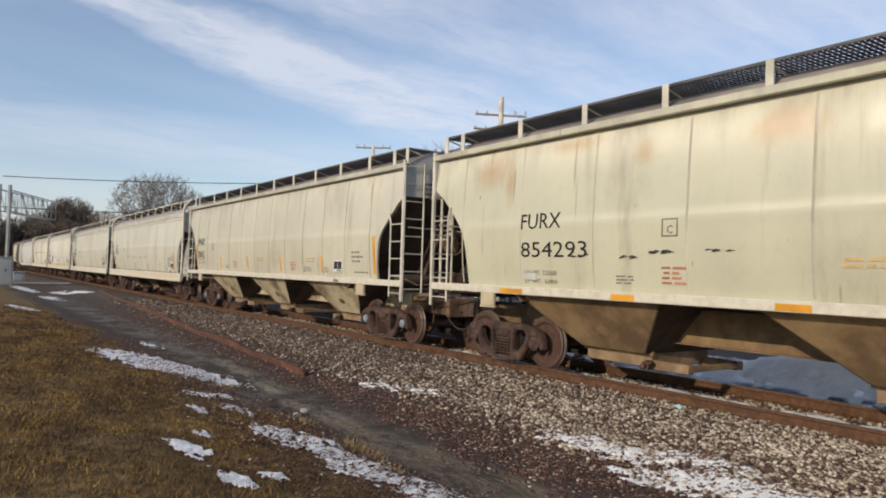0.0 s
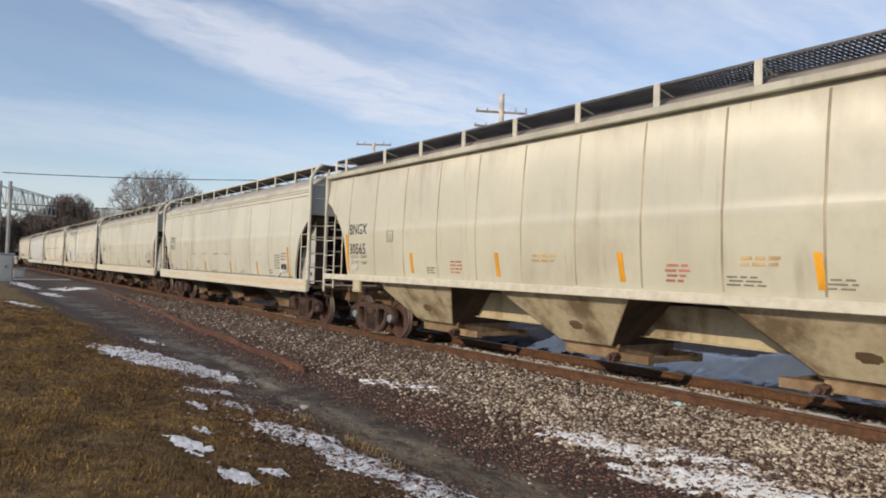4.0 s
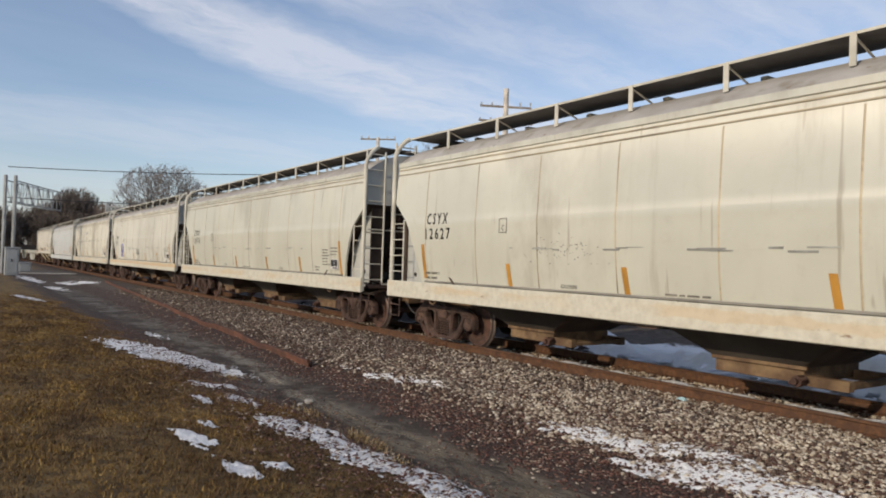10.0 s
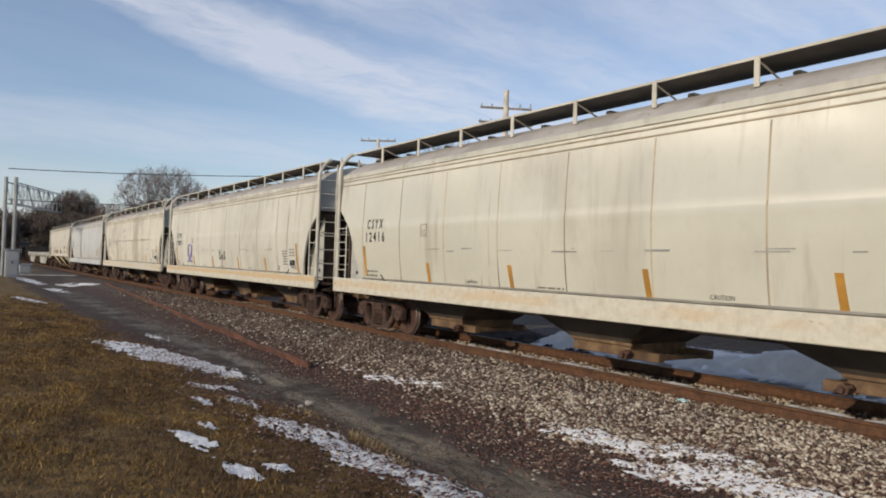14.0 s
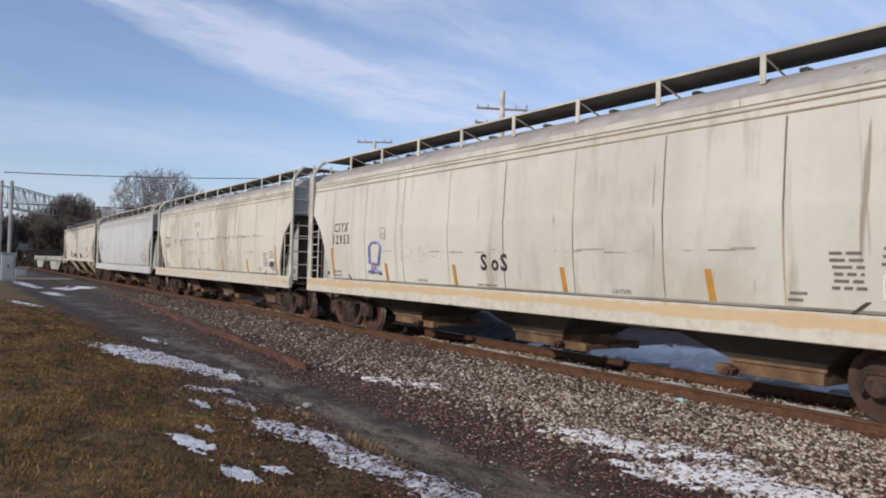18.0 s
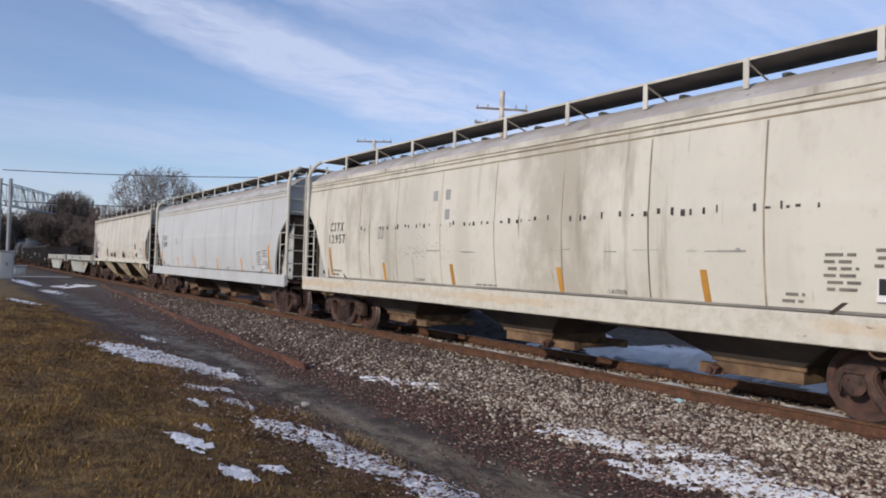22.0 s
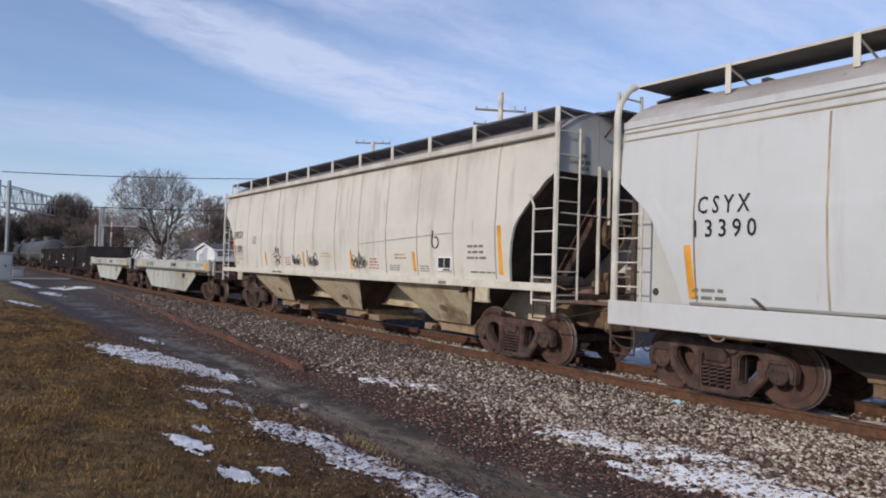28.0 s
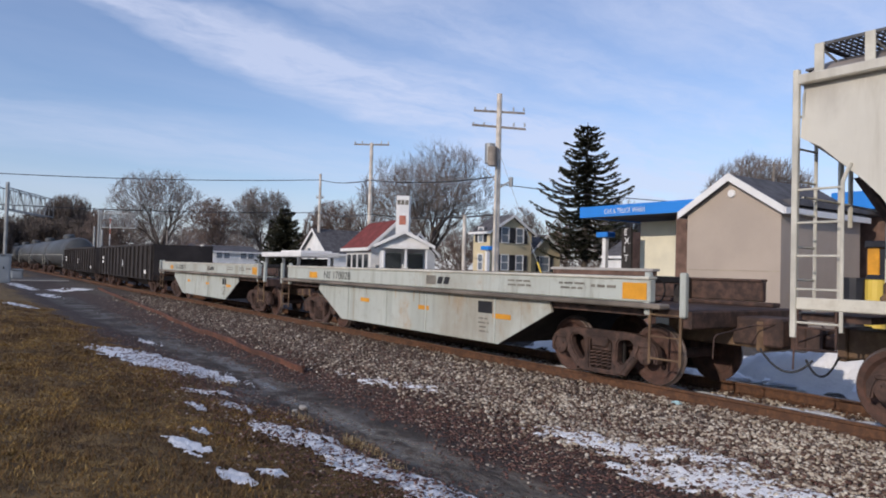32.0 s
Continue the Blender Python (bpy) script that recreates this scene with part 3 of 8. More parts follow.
# ---- plan ----
YC = 9.668          # middle of the track; the rail heads are at z = 0
GAUGE = 1.505       # from rail middle to rail middle
RNG = random.Random(5)


def sm(a, b, v):
    t = np.clip((v - a) / (b - a), 0, 1)
    return t * t * (3 - 2 * t)


def wob(x, y, seed=0.0):
    """Soft unevenness from a few crossed waves, about -1 to 1."""
    return (np.sin(1.3 * x + 2.1 * y + seed) + np.sin(2.9 * x - 1.7 * y + 1.3 * seed) + 0.6 * np.sin(5.3 * x + 4.1 * y + 2.2 * seed)
            + 0.45 * np.sin(9.7 * x - 8.3 * y + 0.7 * seed) + 0.3 * np.sin(17.1 * x + 13.9 * y + seed)) / 2.9


def ground_height(x, y):
    """The lie of the land: lawn, worn path, ballast bank, far yard."""
    e = 0.25 * wob(x * 0.5, y * 0.15, 2.0)
    lawn = np.interp(y, [-60, -2, 1.5, 3.6, 4.2], [0.3, 0.02, -0.10, -0.34, -0.45])
    z = np.where(y < 4.2 + e, lawn, -0.46)
    z = z + 0.16 * sm(5.6 + e, 6.8 + e, y) + 0.10 * sm(6.8, 8.2, y)
    z = z - 0.30 * sm(11.0, 13.2, y)
    # level street crossing and the fields beyond it
    street = sm(-64, -54, x)
    z = z * street + (1 - street) * np.where(np.abs(y - YC) < 1.9, -0.2, -0.22)
    near = np.exp(-((x + 8) / 30) ** 2) * (np.abs(y) < 40)
    return z + near * (0.018 * wob(x * 1.7, y * 1.7) + 0.012 * wob(x * 4.1, y * 3.7, 1.0))


def snow_mask(x, y):
    """Above zero where old snow lies."""
    m = np.full(np.shape(x), -1.0)
    for cx, cy, ax, ay, turn, top in SNOW_SPOTS:
        c, s = math.cos(turn), math.sin(turn)
        u, v = (x - cx) * c + (y - cy) * s, -(x - cx) * s + (y - cy) * c
        m = np.maximum(m, top * (1 - (u / ax) ** 2 - (v / ay) ** 2))
    return m + 0.62 * wob(x * 2.3, y * 3.1, 4.0) + 0.30 * wob(x * 7.0, y * 9.0, 1.0)


def build_ground():
    def axis(lo, hi, near_lo, near_hi, fine, grow):
        mid = list(np.arange(near_lo, near_hi, fine))
        step, v, left = fine, near_lo, []
        while v > lo:
            step *= grow
            v -= step
            left.append(v)
        step, v, right = fine, near_hi, []
        while v < hi:
            right.append(v)
            step *= grow
            v += step
        return np.array(left[::-1] + mid + right + [hi])
    xs = axis(-2500, 2500, -20, 2, 0.10, 1.09)
    ys = axis(-2500, 2500, 0.5, 9.5, 0.09, 1.12)
    X, Y = np.meshgrid(xs, ys)
    Z = ground_height(X, Y)
    nx, ny = len(xs), len(ys)
    idx = np.arange(nx * ny).reshape(ny, nx)
    quads = np.stack([idx[:-1, :-1], idx[:-1, 1:], idx[1:, 1:], idx[1:, :-1]], -1).reshape(-1, 4)
    me = bpy.data.meshes.new("ground")
    me.from_pydata(np.stack([X, Y, Z], -1).reshape(-1, 3).tolist(), [], quads.tolist())
    me.materials.append(M["ground"])
    for p in me.polygons:
        p.use_smooth = True
    e = 0.45 * wob(X * 0.6, Y * 0.3, 2.0) + 0.12 * wob(X * 3, Y * 3, 1.0)
    edge = np.interp(X, [-60, -30, -16, -9, -5, 3], [3.0, 3.0, 3.3, 3.6, 3.55, 3.7])
    lawn = 1 - sm(-0.35, 0.35, Y - edge + e)
    mid = np.interp(X, [-60, -22, -15, -10.5, -6, 0], [4.6, 4.9, 4.75, 4.45, 4.2, 4.0])
    mud = (1 - sm(0.45, 0.95, np.abs(Y - mid + 0.5 * e))) * (1 - lawn)
    stone = sm(6.3, 6.9, Y + 0.5 * e) * (1 - sm(12.2, 13.0, Y)) * sm(-75, -60, X)
    pave = np.maximum((1 - sm(3.6, 4.2, np.abs(X + 72))), sm(15.2, 16.4, Y) * (1 - sm(60, 70, Y)) * 0.9)
    pave = np.maximum(pave, 0.15 * (1 - sm(1.2, 3.0, np.abs(Y - 5.4))) * (1 - sm(-66, -46, X)))
    lawn = np.maximum(lawn, (X < -78) * sm(4.0, 2.0, -np.abs(Y - YC) + 6) * 0.9)
    mud = mud * sm(-60, -40, X)
    # wet trodden path, widening towards the lot
    line = np.interp(X, [-40, -26, -20.4, -15.3, -13.5, -10.5, -8.3, -6.5, -5.0, 3], [5.6, 5.0, 4.7, 4.95, 4.92, 4.50, 4.50, 4.56, 4.55, 4.5]) + 0.06 * wob(X * 0.8, Y * 0.2, 3.0)
    broad = np.interp(X, [-26, -16, -11, -8, -6, -4, 3], [0.26, 0.32, 0.22, 0.30, 0.50, 0.72, 0.75])
    trod = (1 - sm(0.55, 1.15, np.abs(Y - line) / broad + 0.22 * wob(X * 2.2, Y * 4.0, 6.0))) * sm(-30, -22, X) * np.interp(X, [-26, -18, -12], [0.35, 0.6, 1.0])
    edge2 = np.interp(X, [-60, -16, -13.5, -8, 5], [60, 40, 13.4, 11.8, 11.4])
    snow = sm(edge2, edge2 + 0.7, Y + 0.6 * e) * (1 - sm(16.5, 19.5, Y + 1.2 * e)) * sm(-70, -50, X) * 0.82
    snow = np.maximum(snow, 0.5 * sm(19, 24, Y) * (1 - sm(30, 40, Y)))
    for name, rgb in (("zone", (lawn, mud, stone)), ("zone_far", (pave, snow, trod))):
        col = me.color_attributes.new(name, "FLOAT_COLOR", "POINT")
        data = np.ones((nx * ny, 4))
        for i, c in enumerate(rgb):
            data[:, i] = np.clip(c, 0, 1).ravel()
        col.data.foreach_set("color", data.ravel())
    return tagged(new("ground", me), "brown winter lawn, muddy path and gravel beside the track", "ground", kind="structure")


SNOW_SPOTS = [(-14.75, 3.38, 2.65, 0.8, 0.27, 2.3), (-13.2, 3.95, 1.34, 0.41, 0.3, 1.54), (-10.9, 3.15, 0.47, 0.22, 0.1, 1.43), (-10.7, 3.46, 0.34, 0.15, 0.1, 1.21), (-9.55, 3.28, 0.47, 0.2, 0.1, 1.43),
              (-9.5, 2.7, 0.31, 0.09, 0.1, 1.21), (-19.5, 4.27, 1.12, 0.22, 0.1, 0.88), (-7.5, 3.36, 1.18, 0.36, 0.16, 1.58), (-6.2, 3.5, 1.23, 0.36, 0.1, 1.58), (-5.1, 3.66, 1.06, 0.41, 0.05, 1.43),
              (-4.2, 3.7, 0.9, 0.41, 0.0, 1.11), (-7.25, 2.0, 0.44, 0.15, 0.25, 1.76), (-7.97, 2.33, 0.25, 0.09, 0.1, 1.32), (-6.8, 1.97, 0.34, 0.07, 0.1, 1.1), (-5.98, 2.06, 0.29, 0.14, 0.2, 1.76),
              (-6.08, 2.42, 0.23, 0.11, 0.2, 1.54), (-5.75, 6.38, 1.18, 0.26, 0.12, 1.68), (-4.75, 6.74, 0.84, 0.29, 0.25, 1.39), (-4.25, 6.34, 0.95, 0.34, 0.1, 1.68), (-4.95, 6.02, 0.56, 0.15, 0.05, 1.09),
              (-3.35, 6.45, 1.01, 0.34, 0.0, 1.48), (-10.7, 6.28, 0.84, 0.2, 0.12, 0.99), (-9.75, 6.5, 0.5, 0.16, 0.05, 0.99), (-12.4, 6.25, 0.39, 0.11, 0.0, 0.77), (-31.3, 2.25, 1.7, 0.5, 0.25, 1.2),
              (-51.0, 6.3, 3.36, 1.08, 0.2, 1.87), (-56.5, 4.0, 5.04, 0.81, 0.1, 1.21), (-45, 4.5, 3.36, 0.61, 0.1, 1.1)]


def build_snow_patches():
    for cx, cy, ax, ay, turn, top in SNOW_SPOTS:
        step = 0.025 if cx > -13 else 0.05 if cx > -20 else 0.12
        x = np.arange(cx - ax * 1.5, cx + ax * 1.5, step)
        y = np.arange(cy - ay * 1.5 - 0.35 * ax * abs(math.sin(turn)), cy + ay * 1.5 + 0.35 * ax * abs(math.sin(turn)) + 0.05, step * 0.8)
        X, Y = np.meshgrid(x, y)
        c, s = math.cos(turn), math.sin(turn)
        u, v = (X - cx) * c + (Y - cy) * s, -(X - cx) * s + (Y - cy) * c
        own = top * (1 - (u / ax) ** 2 - (v / ay) ** 2) + 0.55 * wob(X * 2.3, Y * 3.4, 4.0) + 0.85 * wob(X * 4.5, Y * 10.5, 1.0) + 0.75 * wob(X * 9.0, Y * 26.0, 3.0) + 0.40 * wob(X * 22.0, Y * 57.0, 5.0)
        on = own > 0.18
        Z = ground_height(X, Y) + 0.004 + 0.022 * np.sqrt(np.clip(own - 0.1, 0, 1.2)) + 0.005 * wob(X * 21, Y * 19)
        keep = on[:-1, :-1] & on[1:, :-1] & on[:-1, 1:] & on[1:, 1:]
        if keep.sum() < 6:
            continue
        idx = np.arange(X.size).reshape(X.shape)
        q = np.stack([idx[:-1, :-1], idx[:-1, 1:], idx[1:, 1:], idx[1:, :-1]], -1)[keep]
        used, inv = np.unique(q, return_inverse=True)
        P = np.stack([X, Y, Z], -1).reshape(-1, 3)[used]
        ob = part("snow_patch", (P.tolist(), [], inv.reshape(-1, 4).tolist()), "snow")
        for f in ob.data.polygons:
            f.use_smooth = True
        tagged(ob, "thin melting patch of old snow on the ground", "snow", "snow patches", "stuff")


build_ground()
build_snow_patches()

# ---- track ----


def rail_outline(k=1.0):
    return [(-0.070 * k, -0.185), (0.070 * k, -0.185), (0.070 * k, -0.172), (0.014, -0.150), (0.012, -0.048), (0.036, -0.036), (0.036, -0.006), (0.028, 0.0),
            (-0.028, 0.0), (-0.036, -0.006), (-0.036, -0.036), (-0.012, -0.048), (-0.014, -0.150), (-0.070 * k, -0.172)]


def build_track():
    for side in (-1, 1):
        bm = bmesh.new()
        prism(bm, [(YC + side * GAUGE / 2 + u, v) for u, v in rail_outline()], "x", -700, 120)
        rail = part("rail", bm, "rail")
        tagged(rail, "brown rusty steel rail spiked to wooden ties", "rail", "main track rails", "structure")
        bm = bmesh.new()
        box(bm, -700, 120, YC + side * GAUGE / 2 - 0.024, YC + side * GAUGE / 2 + 0.024, -0.004, 0.0015)
        part("worn_head", bm, "railtop", rail, "worn steel running surface")
    tie = None
    x = -60.0
    k = 0
    while x < 14:
        bm = boxes((-0.115, 0.115, -1.29, 1.29, -0.345, -0.192), bevel=0.012)
        if tie is None:
            tie = part("wooden_tie", bm, "tie")
            tagged(tie, "weathered dark wooden tie bedded in gravel", "railway tie", "ties of the main track", "structure")
            plates = bmesh.new()
            for s in (-1, 1):
                box(plates, -0.09, 0.09, s * GAUGE / 2 - 0.17, s * GAUGE / 2 + 0.17, -0.192, -0.178)
                for u in (-0.05, 0.05):
                    for w in (-0.095, 0.095):
                        box(plates, u - 0.012, u + 0.012, s * GAUGE / 2 + w - 0.016, s * GAUGE / 2 + w + 0.016, -0.178, -0.140)
            part("tie_plate", plates, "rail", tie)
            tie.matrix_world = Matrix.Translation((x, YC, 0))
        else:
            bm.free()
            copy_thing(tie, pose(x + RNG.uniform(-0.03, 0.03), YC + RNG.uniform(-0.05, 0.05), RNG.uniform(-0.008, 0.0), 0, 0, RNG.uniform(-0.8, 0.8)))
        x += 0.53
        k += 1
    # bars joining the rail lengths
    for x in (-13.2, -1.3):
        bm = boxes((x - 0.45, x + 0.45, YC - GAUGE / 2 - 0.034, YC - GAUGE / 2 - 0.013, -0.145, -0.052), bevel=0.008)
        for u in (-0.36, -0.2, -0.07, 0.07, 0.2, 0.36):
            tube(bm, [(x + u, YC - GAUGE / 2 - 0.06, -0.098), (x + u, YC - GAUGE / 2 - 0.03, -0.098)], 0.017, 6)
        tagged(part("joint_bar", bm, "rail"), "rusty bolted joint bar on the rail", "joint bar", "joint bars")


def old_siding():
    """The rail of a lifted siding, half sunk in the gravel."""
    pts = [(-49.5, 7.7), (-38, 7.0), (-25.8, 6.30), (-18.5, 6.0), (-13.05, 5.78)]
    path = []
    for i in range(49):
        t = i / 48 * (len(pts) - 1)
        j = min(int(t), len(pts) - 2)
        f = t - j
        x = pts[j][0] * (1 - f) + pts[j + 1][0] * f
        y = np.interp(x, [p[0] for p in pts], [p[1] for p in pts])
        path.append((x, float(y), float(ground_height(np.array(x), np.array(y))) + 0.132 + 0.016 * math.sin(x * 0.9)))
    bm = bmesh.new()
    rings = []
    for i, p in enumerate(path):
        rings.append([bm.verts.new((p[0], p[1] + u * 1.25, p[2] + v)) for u, v in rail_outline()])
    for a, b in zip(rings, rings[1:]):
        for k in range(len(a)):
            bm.faces.new((a[k], a[(k + 1) % len(a)], b[(k + 1) % len(a)], b[k]))
    bm.faces.new(rings[0][::-1])
    bm.faces.new(rings[-1])
    tagged(part("old_rail", bm, "oldrail"), "orange rusty abandoned rail half sunk in gravel", "rail", kind="structure")


build_track()
old_siding()

# ---- train ----
TRAIN = []      # (thing, place along the train)
WHEELS = []     # rolling axles of the cars that pass close by
WHEEL_R = 0.457


SIDE_Z = np.linspace(0.8, 4.3, 701)
# the steep step near 2.6 m is a bead added to draw a highlight bar
SIDE_TILT = np.tan(np.radians(np.interp(SIDE_Z, [0.8, 1.3, 2.0, 2.34, 2.40, 2.52, 2.555, 2.625, 2.65, 3.3, 3.9, 4.3], [-13.0, -10.0, -4.0, -1.2, -3.2, -3.2, 9.5, 9.5, 1.4, 3.6, 7.0, 12.0])))
SIDE_IN = np.concatenate([[0.0], np.cumsum((SIDE_TILT[1:] + SIDE_TILT[:-1]) / 2 * (SIDE_Z[1] - SIDE_Z[0]))])
SIDE_IN = SIDE_IN - SIDE_IN.min()


def side_y(z, waist):
    """How far the bowed car side stands from the middle at height z: upright below, with a low bead added at the waist
    to catch a highlight.
    """
    return waist - float(np.interp(z, SIDE_Z, SIDE_IN))


def wheelset_mesh(seg=28):
    bm = bmesh.new()
    for s in (-1, 1):
        o = [(0.06, s * 0.80), (0.13, s * 0.795), (0.15, s * 0.765), (0.33, s * 0.755), (0.375, s * 0.795), (0.445, s * 0.795), (WHEEL_R, s * 0.78), (WHEEL_R + 0.003, s * 0.725), (WHEEL_R + 0.027, s * 0.715),
             (WHEEL_R + 0.027, s * 0.695), (0.37, s * 0.69), (0.34, s * 0.725), (0.15, s * 0.735), (0.09, s * 0.69)]
        lathe(bm, o, seg, (0, 0, 0))
    tube(bm, [(0, -0.8, 0), (0, 0.8, 0)], 0.08, 10)
    for s in (-1, 1):
        for k in range(3):
            a = k * 2.094
            tube(bm, [(0.2 * math.cos(a), s * 0.752, 0.2 * math.sin(a)), (0.2 * math.cos(a), s * 0.772, 0.2 * math.sin(a))], 0.035, 6)
    return bm


PROTO = {}


def keep_mesh(name, bm, material, round_off=False):
    me = bpy.data.meshes.new(name)
    bmesh.ops.recalc_face_normals(bm, faces=bm.faces)
    bm.to_mesh(me)
    bm.free()
    me.materials.append(M[material])
    if round_off:
        for p in me.polygons:
            p.use_smooth = True
        me.set_sharp_from_angle(angle=radians(35))
    return me


def hang(name, mesh, parent, place):
    ob = new(name, mesh)
    ob.parent = parent
    ob.location = place
    return ob


def plate(bm, outline, holes, y0, y1):
    """A flat casting in the x-z plane with holes right through it."""
    edges, rings = [], []
    for loop in [outline] + holes:
        vs = [bm.verts.new((u, y0, v)) for u, v in loop]
        rings.append(vs)
        edges += [bm.edges.new((vs[i], vs[(i + 1) % len(vs)])) for i in range(len(vs))]
    made = bmesh.ops.triangle_fill(bm, use_beauty=True, edges=edges)
    faces = [f for f in made["geom"] if isinstance(f, bmesh.types.BMFace)]
    out = bmesh.ops.extrude_face_region(bm, geom=faces)
    for v in (g for g in out["geom"] if isinstance(g, bmesh.types.BMVert)):
        v.co.y = y1
    return bm


def truck_parts(car, x, sharp=True, blue_caps=False):
    """One two-axle truck under a car, middle at x; sharp: full detail and rolling axles."""
    key = "truck"
    if key not in PROTO:
        bm = bmesh.new()
        half_out = [(0.0, 0.775), (0.45, 0.775), (0.72, 0.76), (0.92, 0.715), (1.06, 0.63), (1.12, 0.52), (1.11, 0.36), (1.045, 0.335), (1.03, 0.46), (0.98, 0.57), (0.80, 0.57), (0.75, 0.46), (0.74, 0.38), (0.68, 0.33), (0.58, 0.22), (0.48, 0.125), (0.37, 0.085), (0.0, 0.08)]
        outline = half_out + [(-u, v) for u, v in half_out[::-1] if u > 0]
        wind = [(0.345, 0.30), (0.40, 0.26), (0.46, 0.27), (0.58, 0.40), (0.655, 0.53), (0.655, 0.60), (0.60, 0.655), (0.50, 0.665), (0.40, 0.645), (0.35, 0.58)]
        holes = [[(-0.225, 0.15), (0.225, 0.15), (0.235, 0.38), (0.235, 0.62), (-0.235, 0.62), (-0.235, 0.38)], wind, [(-u, v) for u, v in wind]]
        for s in (-1, 1):
            cast = plate(bmesh.new(), outline, holes, s * 0.995 - 0.075, s * 0.995 + 0.075)
            bmesh.ops.recalc_face_normals(cast, faces=cast.faces)
            sharp_edges = [e for e in cast.edges if len(e.link_faces) == 2 and e.calc_face_angle(0) > 1.2]
            bmesh.ops.bevel(cast, geom=sharp_edges, offset=0.022, segments=2, affect="EDGES")
            tmp = bpy.data.meshes.new("cast")
            cast.to_mesh(tmp)
            cast.free()
            bm.from_mesh(tmp)
            bpy.data.meshes.remove(tmp)
            y0 = s * 1.0
            for q in (-1, 1):
                tube(bm, [(q * 0.47, y0 + s * 0.035, 0.13), (q * 0.70, y0 + s * 0.035, 0.40)], 0.055, 8)
                tube(bm, [(q * 0.30, y0 + s * 0.05, 0.20), (q * 0.29, y0 + s * 0.05, 0.62)], 0.035, 6)
                box(bm, q * 0.89 - 0.13, q * 0.89 + 0.13, y0 - 0.09, y0 + 0.085, 0.57, 0.635, bevel=0.02)
        box(bm, -0.17, 0.17, -1.1, 1.1, 0.50, 0.68, bevel=0.03)
        me = bpy.data.meshes.new("truck")
        bmesh.ops.recalc_face_normals(bm, faces=bm.faces)
        bm.to_mesh(me)
        bm.free()
        me.materials.append(M["truck"])
        for f in me.polygons:
            f.use_smooth = True
        me.set_sharp_from_angle(angle=radians(40))
        PROTO[key] = me
        bm = wheelset_mesh()
        me = bpy.data.meshes.new("wheelset")
        bmesh.ops.recalc_face_normals(bm, faces=bm.faces)
        bm.to_mesh(me)
        bm.free()
        me.materials.append(M["wheel"])
        for p in me.polygons:
            p.use_smooth = True
        me.set_sharp_from_angle(angle=radians(30))
        PROTO["wheelset"] = me
        for key, side in (("near", -1), ("far", 1)):
            bm = lathe(bmesh.new(), [(WHEEL_R - 0.012, side * 0.7965), (WHEEL_R + 0.001, side * 0.7835), (WHEEL_R + 0.005, side * 0.74), (WHEEL_R + 0.028, side * 0.7135), (WHEEL_R + 0.028, side * 0.70)], 32, (0, 0, 0), "y", False)
            PROTO["tread_" + key] = keep_mesh("tread", bm, "tread", True)
            bm = lathe(bmesh.new(), [(0.125, side * 0.90), (0.14, side * 0.93), (0.14, side * 1.06), (0.115, side * 1.075), (0.06, side * 1.085)], 14, (0, 0, 0))
            for k in range(3):
                a = k * 2.094 + 0.4
                tube(bm, [(0.075 * math.cos(a), side * 1.075, 0.075 * math.sin(a)), (0.075 * math.cos(a), side * 1.10, 0.075 * math.sin(a))], 0.02, 6)
            PROTO["cap_" + key] = keep_mesh("bearing_cap", bm, "truck")
            blue = PROTO["cap_" + key].copy()
            blue.materials.clear()
            blue.materials.append(M["capblue"])
            for v in blue.vertices:
                v.co.x *= 0.7
                v.co.z *= 0.7
            PROTO["bluecap_" + key] = blue
            PROTO["bolster_" + key] = keep_mesh("bolster_end", boxes((-0.20, 0.20, side * 0.985 - 0.07, side * 0.985 + 0.07, 0.44, 0.585), (-0.12, 0.12, side * 1.06 - 0.01, side * 1.06 + 0.01, 0.49, 0.55), bevel=0.025), "truck")
        pts = []
        for i in range(46):
            a = i / 45 * 5.5 * 2 * math.pi
            pts.append((0.052 * math.cos(a), 0.052 * math.sin(a), 0.165 + i / 45 * 0.29))
        PROTO["spring"] = keep_mesh("coil_spring", tube(bmesh.new(), pts, 0.0165, 5), "truck", True)
        # dark plate added behind the springs, standing for the shade in the opening
        bm = boxes((-0.36, 0.36, -0.02, 0.02, 0.14, 0.66))
        PROTO["backing"] = keep_mesh("spring_plank", bm, "under")
    tr = new("truck", PROTO["truck"])
    tr.parent = car
    tr.location = (x, 0, 0)
    for side in (-1, 1):
        hang("spring_plank", PROTO["backing"], tr, (0, side * 0.88, 0))
    for key, side in (("near", -1), ("far", 1)) if sharp else ():
        hang("bolster_end", PROTO["bolster_" + key], tr, (0, 0, 0))
        for u in (-0.18, -0.06, 0.06, 0.18):
            hang("coil_spring", PROTO["spring"], tr, (u, side * 1.0, 0))
    for q in (-1, 1):
        ws = hang("wheelset", PROTO["wheelset"], tr, (q * 0.889, 0, WHEEL_R))
        for key in ("near", "far"):
            hang("bearing_cap", PROTO[("bluecap_" if blue_caps else "cap_") + key], tr, (q * 0.889, 0, WHEEL_R))
            if sharp:
                hang("tread", PROTO["tread_" + key], tr, (q * 0.889, 0, WHEEL_R))
        if sharp:
            WHEELS.append((ws, q * 0.889, x))
    return tr


def smooth_bevel(bm):
    bmesh.ops.bevel(bm, geom=[e for e in bm.edges if e.is_boundary is False and len(e.link_faces) == 2 and e.calc_face_angle(0) > 1.2][:40], offset=0.012, segments=1, affect="EDGES")
    return bm


